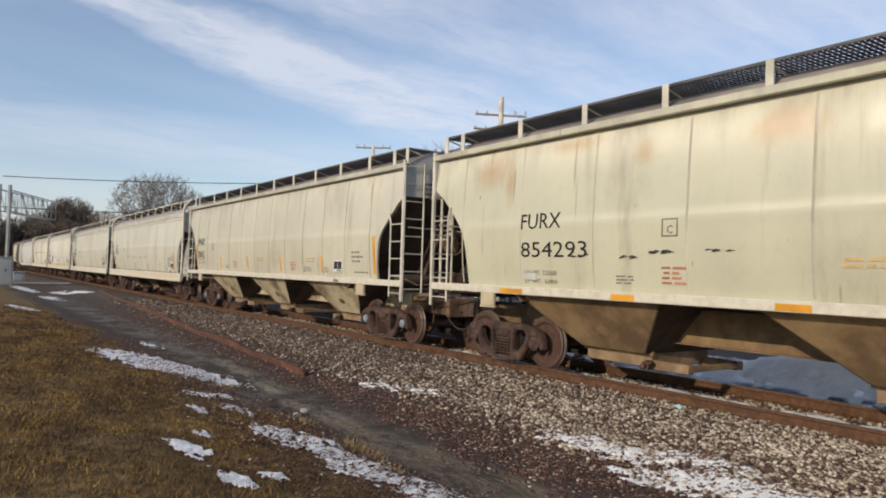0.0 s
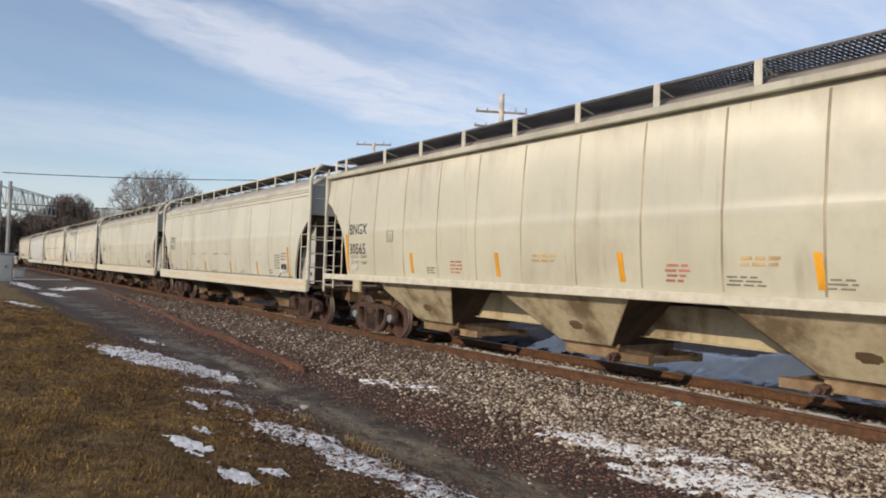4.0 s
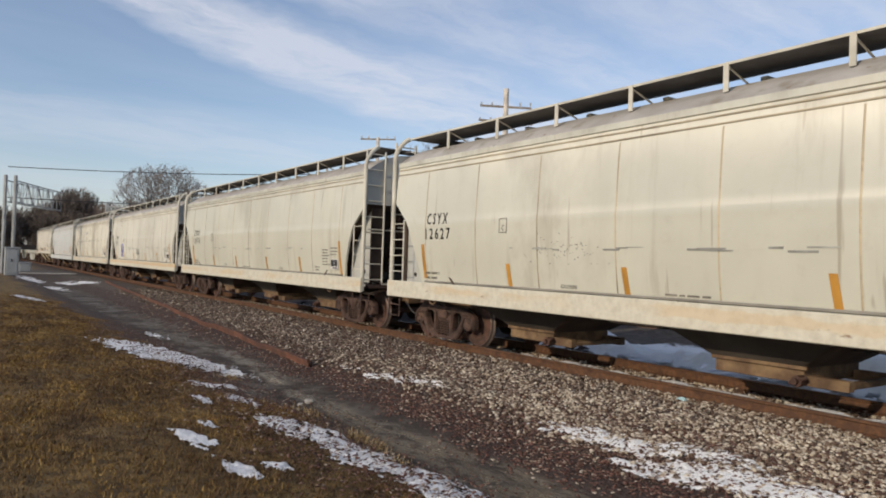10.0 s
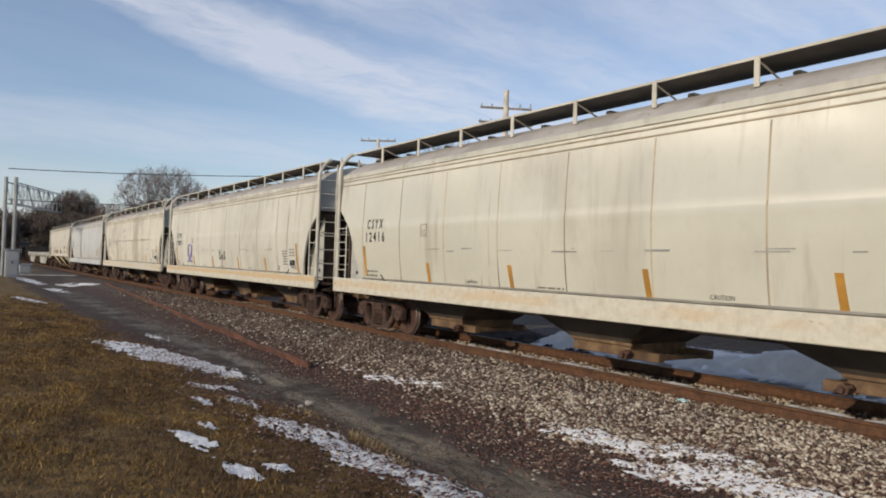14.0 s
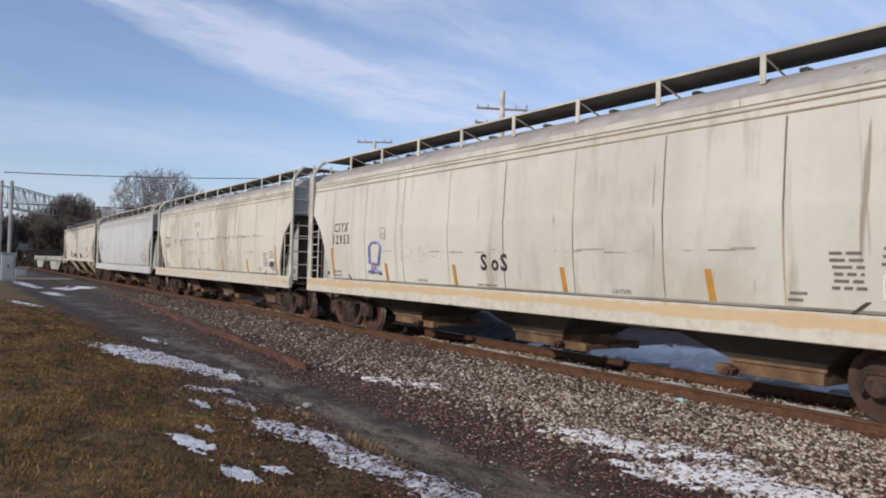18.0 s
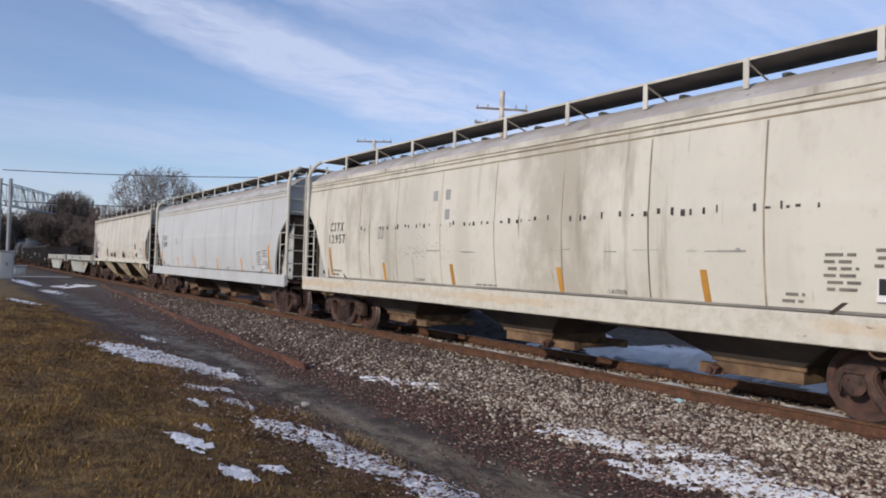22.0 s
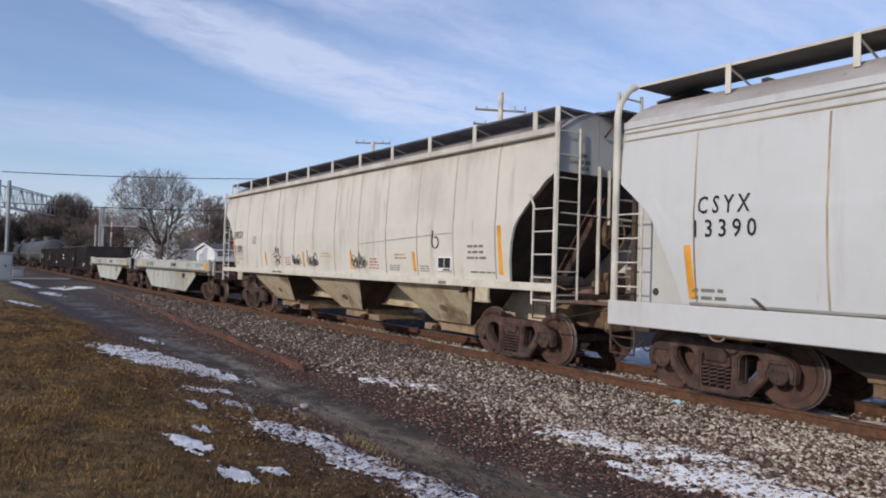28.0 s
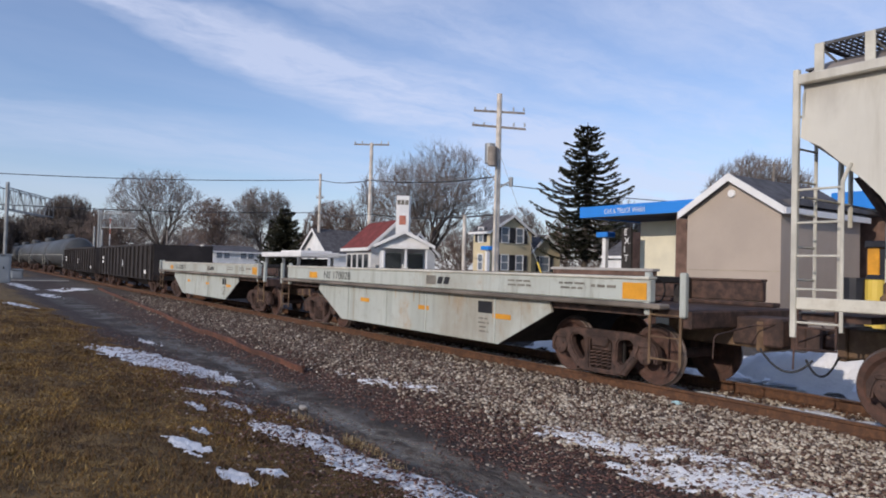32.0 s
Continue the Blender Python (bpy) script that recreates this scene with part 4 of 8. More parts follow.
def couplers(car, half, z=0.86):
    for s in (-1, 1):
        bm = boxes((min(s * (half - 0.6), s * (half + 0.45)), max(s * (half - 0.6), s * (half + 0.45)), -0.09, 0.09, z - 0.09, z + 0.09), bevel=0.02)
        prism(bm, [(s * (half + 0.42), -0.16), (s * (half + 0.62), -0.18), (s * (half + 0.70), -0.06), (s * (half + 0.58), 0.02), (s * (half + 0.62), 0.17), (s * (half + 0.42), 0.15)], "z", z - 0.15, z + 0.15)
        part("coupler", smooth_bevel(bm), "truck", car, "rusty knuckle coupler")
        part("draft_sill", boxes((min(s * (half - 1.5), s * (half + 0.12)), max(s * (half - 1.5), s * (half + 0.12)), -0.30, 0.30, z - 0.17, z + 0.20), (min(s * (half + 0.02), s * (half + 0.14)), max(s * (half + 0.02), s * (half + 0.14)), -0.36, 0.36, z - 0.21, z + 0.22), bevel=0.02), "draft", car, "tan rusty draft sill")
        part("uncoupling_lever", tubes([([(s * (half + 0.10), -1.47, z - 0.25), (s * (half + 0.10), -1.45, z + 0.02), (s * (half + 0.10), -1.38, z + 0.06), (s * (half + 0.13), -0.6, z + 0.16), (s * (half + 0.45), -0.12, z + 0.2)], 0.011)], 5), "truck", car)
        bm = tubes([([(s * (half + 0.10 + 0.58 * u), -0.38 + 0.30 * u, 0.70 - 0.95 * u * (1.08 - u) - 0.04 * u) for u in [k / 10 for k in range(11)]], 0.015)], 6)
        part("air_hose", bm, "bluehose", car, "black rubber air hose")


def body_shell(zb, half, waist, top):
    """Both bowed sides of a covered hopper; zb(x): lower edge of the side."""
    bm = bmesh.new()
    xs = sorted(set([round(-half + i * 2 * half / 66, 3) for i in range(67)] + [s * v for s in (-1, 1) for v in ZB_STOPS(half)]))
    for s in (-1, 1):
        cols = []
        for x in xs:
            lo = zb(abs(x))
            cols.append([bm.verts.new((x, s * side_y(lo + (top - lo) * k / 39, waist), lo + (top - lo) * k / 39)) for k in range(40)])
        for a, b in zip(cols, cols[1:]):
            for k in range(39):
                bm.faces.new((a[k], b[k], b[k + 1], a[k + 1]))
        # the sheet's own thickness at its cut edge
        for a, b in zip(cols, cols[1:]):
            p, q = a[0].co, b[0].co
            bm.faces.new((a[0], b[0], bm.verts.new((q.x, q.y - s * 0.05, q.z)), bm.verts.new((p.x, p.y - s * 0.05, p.z))))
    return bm


def end_wall(car, s, half, waist, y_edge, z_edge, rise, sheet_lo, slope_in, slope_z):
    """The upright end sheet under the roof's curve, and the slope sheet that runs in below it."""
    x = s * (half - 0.02)
    w = side_y(3.5, waist) - 0.01
    ys = [-1, -0.96, -0.8, -0.6, -0.4, -0.2, 0, 0.2, 0.4, 0.6, 0.8, 0.96, 1]
    edge = [(v * y_edge, z_edge - 0.005 + rise * (1 - abs(v) ** 2.6)) for v in ys]
    out = [(-w, sheet_lo), (-w - 0.01, z_edge - 0.25)] + edge + [(w + 0.01, z_edge - 0.25), (w, sheet_lo)]
    part("end_sheet", prism(bmesh.new(), out, "x", x - 0.012, x + 0.012), "endgrey", car, "pale grey upright end sheet")
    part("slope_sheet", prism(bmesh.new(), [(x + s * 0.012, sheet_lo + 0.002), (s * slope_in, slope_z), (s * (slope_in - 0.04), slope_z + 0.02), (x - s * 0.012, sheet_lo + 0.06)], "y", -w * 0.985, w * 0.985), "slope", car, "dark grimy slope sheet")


def ZB_STOPS(half):
    return [half - v for v in (0.01, 0.24, 0.61, 0.72, 0.90, 0.98, 1.02, 1.06, 1.10, 1.13, 1.14, 1.16, 1.17)]


def roof_mesh(half, y_edge, z_edge, rise, extra=0.0):
    bm = bmesh.new()
    ys = [-1, -0.96, -0.8, -0.6, -0.4, -0.2, 0, 0.2, 0.4, 0.6, 0.8, 0.96, 1]
    cols = []
    for x in [-half, -half + 0.05] + [-half + i * 2 * half / 12 for i in range(1, 12)] + [half - 0.05, half]:
        cols.append([bm.verts.new((x, v * y_edge, z_edge + rise * (1 - abs(v) ** 2.6))) for v in ys])
    for a, b in zip(cols, cols[1:]):
        for k in range(len(ys) - 1):
            bm.faces.new((a[k], b[k], b[k + 1], a[k + 1]))
    return bm


def stencil_marks(car, marks, digits, x, z, size, gap, material, waist, wide, wide_digits):
    y = lambda zz: -(side_y(zz, waist) + 0.012)
    lettering(marks, size, material, car, (x, y(z + size / 2), z), "reporting_mark", wide, wrap=waist)
    lettering(digits, size, material, car, (x, y(z - gap + size / 2), z - gap), "reporting_number", wide_digits, wrap=waist)


def tapes(car, rows, waist, ink="orange"):
    for x, z, w, hgt in rows:
        if hgt < 0.12:
            part("reflective_tape", boxes((x, x + w, -1.617, -1.606, z, z + hgt)), "orange", car, "orange reflective tape strip")
            continue
        bm = bmesh.new()
        rows = []
        for k in range(6):
            v = z + hgt * k / 5
            y = side_y(v, waist)
            u0 = x + 0.05 * (1 - k / 5)
            rows.append([bm.verts.new((u, -(y + d), v)) for u, d in ((u0, -0.004), (u0, 0.009), (u0 + w, 0.009), (u0 + w, -0.004))])
        for a, b in zip(rows, rows[1:]):
            for m in range(3):
                bm.faces.new((a[m], a[m + 1], b[m + 1], b[m]))
        part("reflective_tape", bm, ink, car, "orange reflective tape strip")


def ladder(car, x0, x1, y0, y1, z0, z1, rungs, r=0.022, name="ladder", material="post"):
    rows = [([(x0, y0, z0), (x0, y0, z1)], r), ([(x1, y1, z0), (x1, y1, z1)], r)]
    for k in range(rungs):
        z = z0 + 0.08 + (z1 - z0 - 0.16) * k / max(1, rungs - 1)
        rows.append(([(x0, y0, z), (x1, y1, z)], r * 0.62))
    return part(name, tubes(rows, 6), material, car)


def outlet_gate(car, x0, x1, reach, material="hopper"):
    """Discharge gate under a bay from x0 to x1, with its slide rails running on by reach and a crank at the joint."""
    part("outlet_gate", boxes((x0, x1, -0.72, 0.72, 0.30, 0.53), (x0 - 0.05, x1 + 0.05, -0.76, -0.70, 0.47, 0.55), bevel=0.012), material, car, "dusty steel discharge gate")
    a, b = (x1 - 0.1, x1 + reach) if reach > 0 else (x0 + reach, x0 + 0.1)
    part("slide_rail", boxes((a, b, -0.70, -0.56, 0.27, 0.41), (a, b, 0.56, 0.70, 0.27, 0.41), (min(b, b - 0.12) if reach > 0 else a, b if reach > 0 else a + 0.12, -0.56, 0.56, 0.30, 0.38), bevel=0.01), material, car, "dusty gate slide rail")
    c = x1 - 0.02 if reach > 0 else x0 + 0.02
    part("crank", tubes([([(c, -0.86, 0.34), (c, -0.50, 0.34)], 0.075), ([(c, -0.92, 0.34), (c, -0.86, 0.34)], 0.04), ([(c - 0.10, -0.84, 0.30), (c + 0.12, -0.84, 0.40)], 0.025)], 8), "wheel", car, "rusty gate crank")


def skew(a, b, s, z_top, z_bot, w_top, w_bot):
    """A slope sheet that narrows downwards."""
    bm = bmesh.new()
    rows = [[bm.verts.new((x, y, z)) for x, y, z in ((a - d, -w_top, z_top), (a - d, w_top, z_top), (b - d, w_bot, z_bot), (b - d, -w_bot, z_bot))] for d in (0.0, s * 0.03)]
    bm.faces.new(rows[0])
    bm.faces.new(rows[1][::-1])
    for k in range(4):
        bm.faces.new((rows[0][k], rows[0][(k + 1) % 4], rows[1][(k + 1) % 4], rows[1][k]))
    return bm


def bay(car, top, bottom, z_top, z_bot, w_top, w_bot, material="hopper"):
    bm = bmesh.new()
    lo = [bm.verts.new(p) for p in ((bottom[0], -w_bot, z_bot), (bottom[1], -w_bot, z_bot), (bottom[1], w_bot, z_bot), (bottom[0], w_bot, z_bot))]
    hi = [bm.verts.new(p) for p in ((top[0], -w_top, z_top), (top[1], -w_top, z_top), (top[1], w_top, z_top), (top[0], w_top, z_top))]
    bm.faces.new(lo[::-1])
    for k in (0, 2):
        bm.faces.new((lo[k], lo[(k + 1) % 4], hi[(k + 1) % 4], hi[k]))
    part("hopper_bay", bm, material, car, "dust-stained sloping hopper bay")
    for s, a, b in ((-1, top[0], bottom[0]), (1, top[1], bottom[1])):
        # dark colour puts the shade on these end faces of the bay
        part("bay_slope", prism(bmesh.new(), [(a, z_top), (b, z_bot), (b - s * 0.03, z_bot), (a - s * 0.03, z_top)], "y", -w_bot, w_bot) if abs(w_top - w_bot) < 0.01 else skew(a, b, s, z_top, z_bot, w_top, w_bot), "slope", car, "bay slope sheet with its shade painted dark")


def small_print(car, spec, waist, seed):
    rng = random.Random(seed)
    y = lambda z: -(side_y(z, waist) + 0.006)
    for name, x, z, w, lines, pitch, tall, material in spec:
        tagged(part(name, bars(text_block(x, z, w, lines, rng, pitch, tall), y), material, car), "small worn stencil lines", kind="stuff")


def end_gear(car, half, s, sill_z, brake=False, posts=True, material="post", valves=True):
    """Handrails, posts, drain pipe and, on one end, the brake wheel."""
    x = s * (half + 0.02)
    rows = [([(x, -0.55, sill_z), (x, -0.55, 3.5)], 0.035), ([(x, 0.75, sill_z), (x, 0.75, 3.4)], 0.035),
            ([(x, -1.45, sill_z + 1.35), (x, 1.45, sill_z + 1.30)], 0.016)]
    if posts:
        for k, row in enumerate(rows):
            part("end_post" if k < 2 else "grab_rail", tubes([row], 6), material, car)
    else:
        part("grab_rail", tubes(rows[2:], 6), material, car)
    bm = boxes((min(x - s * 0.75, x + s * 0.02), max(x - s * 0.75, x + s * 0.02), -1.4, 1.4, sill_z - 0.10, sill_z - 0.02))
    part("end_platform", bm, "truck", car, "rusty steel end platform")
    # sloping braces and air tank behind the ladder
    bm = bmesh.new()
    prism(bm, [(x - s * 1.35, sill_z - 0.02), (x - s * 1.15, sill_z - 0.02), (x - s * 0.05, sill_z + 1.68), (x - s * 0.20, sill_z + 1.68)], "y", -0.34, -0.28)
    prism(bm, [(x - s * 1.35, sill_z - 0.02), (x - s * 1.31, sill_z - 0.02), (x - s * 0.16, sill_z + 1.68), (x - s * 0.20, sill_z + 1.68)], "y", -0.46, -0.18)
    part("diagonal_brace", bm, "truck", car, "brown diagonal end brace")
    bm = tubes([([(x - s * 1.02, -1.12, sill_z + 0.16), (x - s * 1.02, -1.08, sill_z + 0.16), (x - s * 1.02, 0.05, sill_z + 0.16), (x - s * 1.02, 0.1, sill_z + 0.16)], [0.09, 0.145, 0.145, 0.09])], 12)
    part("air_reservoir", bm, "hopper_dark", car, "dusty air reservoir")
    if valves:
        part("brake_cylinder", boxes((min(x - s * 0.55, x - s * 0.25), max(x - s * 0.55, x - s * 0.25), 0.0, 0.5, sill_z - 0.02, sill_z + 0.38), (min(x - s * 0.5, x - s * 0.3), max(x - s * 0.5, x - s * 0.3), -0.2, 0.02, sill_z - 0.02, sill_z + 0.22), bevel=0.04), "draft", car, "rust-stained brake valve")
    if valves:
        part("brake_pipe", tubes([([(x - s * 0.4, -0.2, sill_z + 0.1), (x - s * 0.4, -0.9, sill_z + 0.06), (x - s * 0.9, -0.95, sill_z + 0.2)], 0.018)], 5), "draft", car)
    if brake:
        bm = bmesh.new()
        n = 20
        ring = [(x + s * 0.12, -0.30 + 0.28 * math.cos(2 * math.pi * k / n), sill_z + 1.05 + 0.28 * math.sin(2 * math.pi * k / n)) for k in range(n + 1)]
        tube(bm, ring, 0.017, 6, False)
        for k in range(5):
            a = 2 * math.pi * k / 5
            tube(bm, [(x + s * 0.12, -0.30, sill_z + 1.05), (x + s * 0.12, -0.30 + 0.28 * math.cos(a), sill_z + 1.05 + 0.28 * math.sin(a))], 0.011, 5)
        box(bm, min(x, x + s * 0.1), max(x, x + s * 0.1), -0.45, -0.15, sill_z + 0.85, sill_z + 1.2)
        part("brake_wheel", bm, "draft", car, "brown spoked hand brake wheel")


def stirrup(car, x, y, z, material="truck"):
    bm = tubes([([(x - 0.24, y, z), (x - 0.24, y, z - 0.46), (x + 0.2, y, z - 0.46), (x + 0.2, y, z)], 0.017), ([(x - 0.24, y, z - 0.22), (x + 0.2, y, z - 0.22)], 0.014)], 6)
    part("stirrup_step", bm, material, car)


def roof_walk(car, half, y_out, y_in, z, posts, material, post_w=0.055, foot=0.36, thick=0.035, open_grid=True):
    for s in (-1, 1):
        if open_grid:
            bm = bmesh.new()
            n = 250
            for k in range(n):
                a = -half + 2 * half * k / n
                box(bm, a, a + 2 * half / n * 0.50, min(s * y_in, s * y_out), max(s * y_in, s * y_out), z - 0.014, z)
            for k in range(8):
                yy = y_in + (y_out - 0.012 - y_in) * k / 7
                box(bm, -half, half, s * yy - 0.014, s * yy + 0.014, z - 0.008, z + 0.002)
        else:
            bm = boxes((-half, half, min(s * y_in, s * y_out), max(s * y_in, s * y_out), z - thick, z))
        part("roof_walkway", bm, material, car, "raised steel roof walkway")
        part("walkway_edge", boxes((-half, half, s * y_out - 0.012, s * y_out + 0.012, z - 0.028, z + 0.008)), "grating" if open_grid else "post", car)
        for x in posts:
            bm = boxes((x - post_w, x + post_w, s * (y_out + 0.022) - 0.012, s * (y_out + 0.022) + 0.012, z - foot, z + 0.004), bevel=0.004)
            tube(bm, [(x, s * (y_out + 0.01), z - 0.04), (x, s * y_in, z - foot * 0.75)], 0.016, 5)
            part("walkway_post", bm, "post", car)
    # cross walk at both ends
    for e in (-1, 1):
        bm = boxes((min(e * half, e * (half + 0.02)), max(e * half, e * (half + 0.02)), -y_out, y_out, z - thick, z), (min(e * (half - 0.5), e * half), max(e * (half - 0.5), e * half), -y_in, y_in, z - thick, z))
        part("cross_walkway", bm, material, car)


def hatches(car, n, span, z, material="endgrey"):
    for k in range(n):
        x = -span + 2 * span * k / (n - 1)
        bm = boxes((x - 0.55, x + 0.55, -0.26, 0.26, z, z + 0.10), (x - 0.06, x + 0.06, -0.62, 0.62, z + 0.02, z + 0.08), bevel=0.015)
        part("roof_hatch", bm, material, car)


def ribbed_hopper(offset, paint, marks, digits, label, tape_rows, seed, blue=False, chips=False, scrawl=False, mark_at=-7.44, mark_w=0.86, digit_w=0.81, loads=None, seams=(-7.50, 1.322, 12), post_at=0.0, brake_end=1):
    """Covered hopper with bowed welded panels, a narrow sill and three open bays below it."""
    half, waist, top = 8.57, 1.60, 4.02
    car = root("covered_hopper_car", (offset, YC, 0), label, "freight car", "train")
    TRAIN.append((car, offset))

    def zb(x):
        u = half - x
        if u > 1.16:
            return 1.46
        return float(np.interp(u, [0, 0.02, 0.24, 0.70, 0.90, 1.02, 1.10, 1.14, 1.16], [3.34, 3.32, 3.2, 2.79, 2.58, 2.40, 2.12, 1.8, 1.46]))
    smooth(part("body_shell", body_shell(zb, half, waist, top), paint, car))
    # weld seams between the panels
    xs = [seams[0] + seams[1] * k for k in range(seams[2])]
    for x in xs:
        bm = bmesh.new()
        prev = None
        for k in range(37):
            z = 1.5 + (top - 0.12 - 1.5) * k / 36
            y = side_y(z, waist)
            row = [bm.verts.new((x + dx, -(y + dy), z)) for dx, dy in ((-0.018, 0.001), (-0.006, 0.009), (0.006, 0.009), (0.018, 0.001))]
            if prev:
                for j in range(3):
                    bm.faces.new((prev[j], prev[j + 1], row[j + 1], row[j]))
            prev = row
        part("panel_seam", bm, "seam_soft" if chips else "seam", car, "raised grimy weld seam")
    for e in (-1, 1):
        end_wall(car, e, half, waist, 1.44, top + 0.05, 0.42, 3.34, 5.9, 1.2)
    part("roof", roof_mesh(half + 0.02, 1.44, top + 0.05, 0.42), "roof", car, "soot-darkened rounded roof")
    for s in (-1, 1):
        bm = boxes((-half - 0.02, half + 0.02, s * 1.55 - 0.07, s * 1.55 + 0.035, top - 0.06, top + 0.055), bevel=0.014)
        part("top_chord", bm, paint, car)
        bm = boxes((-half, half, s * 1.565 - 0.05, s * 1.565 + 0.045, 1.33, 1.47), bevel=0.012)
        part("side_sill", bm, "sillpaint", car)
        for e in (-1, 1):
            jack = part("jacking_bracket", boxes((e * 6.72 - 0.19, e * 6.72 + 0.19, s * 1.57 - 0.06, s * 1.57 + 0.02, 1.08, 1.36), (e * 6.72 - 0.22, e * 6.72 + 0.22, s * 1.57 - 0.06, s * 1.57 + 0.035, 1.06, 1.10), bevel=0.02), "hopper", car, "grimy jacking bracket with a dark disc for its hole")
            # dark disc stands for the shade inside the bracket's hole
            part("bracket_hole", lathe(bmesh.new(), [(0.005, s * 1.593), (0.065, s * 1.593), (0.065, s * 1.585)], 12, (e * 6.72 + 0.08, 0, 1.20)), "under", jack)
    roof_walk(car, half - 0.12, 1.40, 0.50, 4.45, [post_at + 1.57 * k for k in range(-4, 5)] + [-half + 0.7, half - 0.7, -half + 0.14, half - 0.14], "grating")
    hatches(car, 9, 6.8, top + 0.44)
    stain = "bayrust" if chips else "hopper"
    for wide, low, reach in (((3.08, 6.24), (4.06, 5.42), -0.6), ((-1.58, 1.58), (-0.46, 0.74), 0.6), ((-6.18, -2.98), (-5.05, -3.70), 0.65)):
        bay(car, wide, low, 1.36, 0.52, 1.44, 0.86, stain)
        outlet_gate(car, low[0], low[1], reach, "gate")
        rng4 = random.Random(seed + int(10 * low[0]))
        mid = (low[0] + low[1]) / 2
        rim = []
        for k in range(26):
            g = 2 * math.pi * k / 26
            reach_out = rng4.uniform(0.78, 1.0)
            u, v = mid + 0.17 * reach_out * math.cos(g), 0.82 + 0.085 * reach_out * math.sin(g)
            rim.append((u, v))
        bm = bmesh.new()
        hub = bm.verts.new((mid, -(0.868 + 0.58 * (0.82 - 0.52) / 0.84), 0.82))
        ring = [bm.verts.new((u, -(0.868 + 0.58 * (v - 0.52) / 0.84), v)) for u, v in rim]
        for k in range(26):
            bm.faces.new((hub, ring[k], ring[(k + 1) % 26]))
        part("bay_stain", bm, "bayrust", car, "dark crusted spill on the bay")
    part("centre_sill", boxes((-half + 1.5, half - 1.5, -0.32, 0.32, 0.68, 1.22), (-half + 1.5, half - 1.5, -0.40, 0.40, 0.68, 0.70)), stain, car, "dust-stained centre sill")
    for e in (-1, 1):
        xo, xi = e * half, e * (half - 0.50)
        part("corner_post", boxes((min(xo, xo + e * 0.07), max(xo, xo + e * 0.07), -1.62, -1.55, 1.0, 4.14), bevel=0.01), "post", car)
        ladder(car, xo + e * 0.03, xi, -1.585, -1.585, 1.1, 2.80, 5, name="side_ladder")
        part("ladder_brace", tubes([([(xi, -1.585, 2.78), (xi - e * 0.09, -1.60, 2.98)], 0.022)], 6), "post", car)
        ladder(car, xo + e * 0.06, xo + e * 0.06, -1.58, -1.08, 1.2, 4.08, 8, name="end_ladder")
        stirrup(car, e * (half - 0.24), -1.57, 1.34)
        end_gear(car, half, e, 1.30, e == brake_end)
        part("end_post", tubes([([(xo + e * 0.02, -0.30, 2.35), (xo + e * 0.02, -0.30, 3.45)], 0.03)], 6), "post", car)
        lo, hi = min(xo - e * 0.1, xo + e * 0.46), max(xo - e * 0.1, xo + e * 0.46)
        part("end_step", boxes((lo, hi, -0.6, 1.25, 4.40, 4.43)), "grating", car, "dark grating step over the car's end")
        for y in (-0.45, 0.25, 1.1):
            part("step_brace", tubes([([(xo + e * 0.42, y, 4.39), (xo + e * 0.02, y, 4.02)], 0.018)], 6), "truck", car)
        if e > 0:
            rng2 = random.Random(seed + 40)
            bm = bmesh.new()
            for y, z, w, lines in ((-1.05, 3.62, 0.32, 3), (0.45, 3.72, 0.5, 2)):
                for u, v, ln, hh in text_block(y, z, w, lines, rng2, 0.11, 0.06):
                    box(bm, xo - 0.008, xo + 0.0, u, u + ln, v, v + hh)
            tagged(part("end_stencil", bm, "faint", car), "faint small end stencils", kind="stuff")
        truck_parts(car, e * 6.93, True, blue)
    couplers(car, half)
    stencil_marks(car, marks, digits, mark_at, 2.46, 0.26, 0.48, "black", waist, mark_w, digit_w)
    yb = lambda z: -(side_y(z, waist) + 0.006)
    if loads:
        for k, words in enumerate(loads):
            lettering(words, 0.075, "faint", car, (mark_at + 0.08, yb(1.85), 1.885 - 0.145 * k - (0.20 if chips else 0.0)), "load_limit", 0.78, wrap=waist)
    prints = [("capacity_stencil", half - 2.40, 2.08, 0.60, 3, 0.11, 0.045, "faint"), ("warning_stencil", 2.27, 1.82, 0.46, 4, 0.07, 0.03, "redink"), ("warning_stencil", -2.91, 1.82, 0.46, 4, 0.07, 0.03, "redink"),
              ("gasket_stencil", 3.43, 1.92, 0.6, 2, 0.075, 0.04, "ochre"), ("gasket_stencil", -0.46, 1.94, 0.7, 2, 0.075, 0.04, "ochre"), ("notice_stencil", 3.22, 1.69, 0.55, 3, 0.05, 0.02, "faint"),
              ("notice_stencil", 4.5, 1.69, 0.4, 3, 0.05, 0.02, "faint"), ("notice_stencil", -3.75, 1.69, 0.4, 3, 0.05, 0.02, "faint"), ("line_stencil", half - 2.3, 1.60, 0.8, 1, 0.06, 0.03, "faint")]
    if not loads:
        prints.append(("weight_stencil", mark_at + 0.08, 1.88, 0.85, 2, 0.14, 0.06, "faint"))
    small_print(car, prints, waist, seed)
    part("card_holder", boxes((mark_at + 0.08, mark_at + 0.36, yb(1.65) - 0.012, yb(1.65) + 0.01, 1.59, 1.71), bevel=0.006), "endgrey", car)
    part("builder_plate", boxes((5.3, 5.56, -1.622, -1.608, 1.355, 1.415), bevel=0.004), "faint", car)
    # plate box and consolidated stencil panel
    plate_x = mark_at + (2.97 if chips else 1.84)
    bm = bmesh.new()
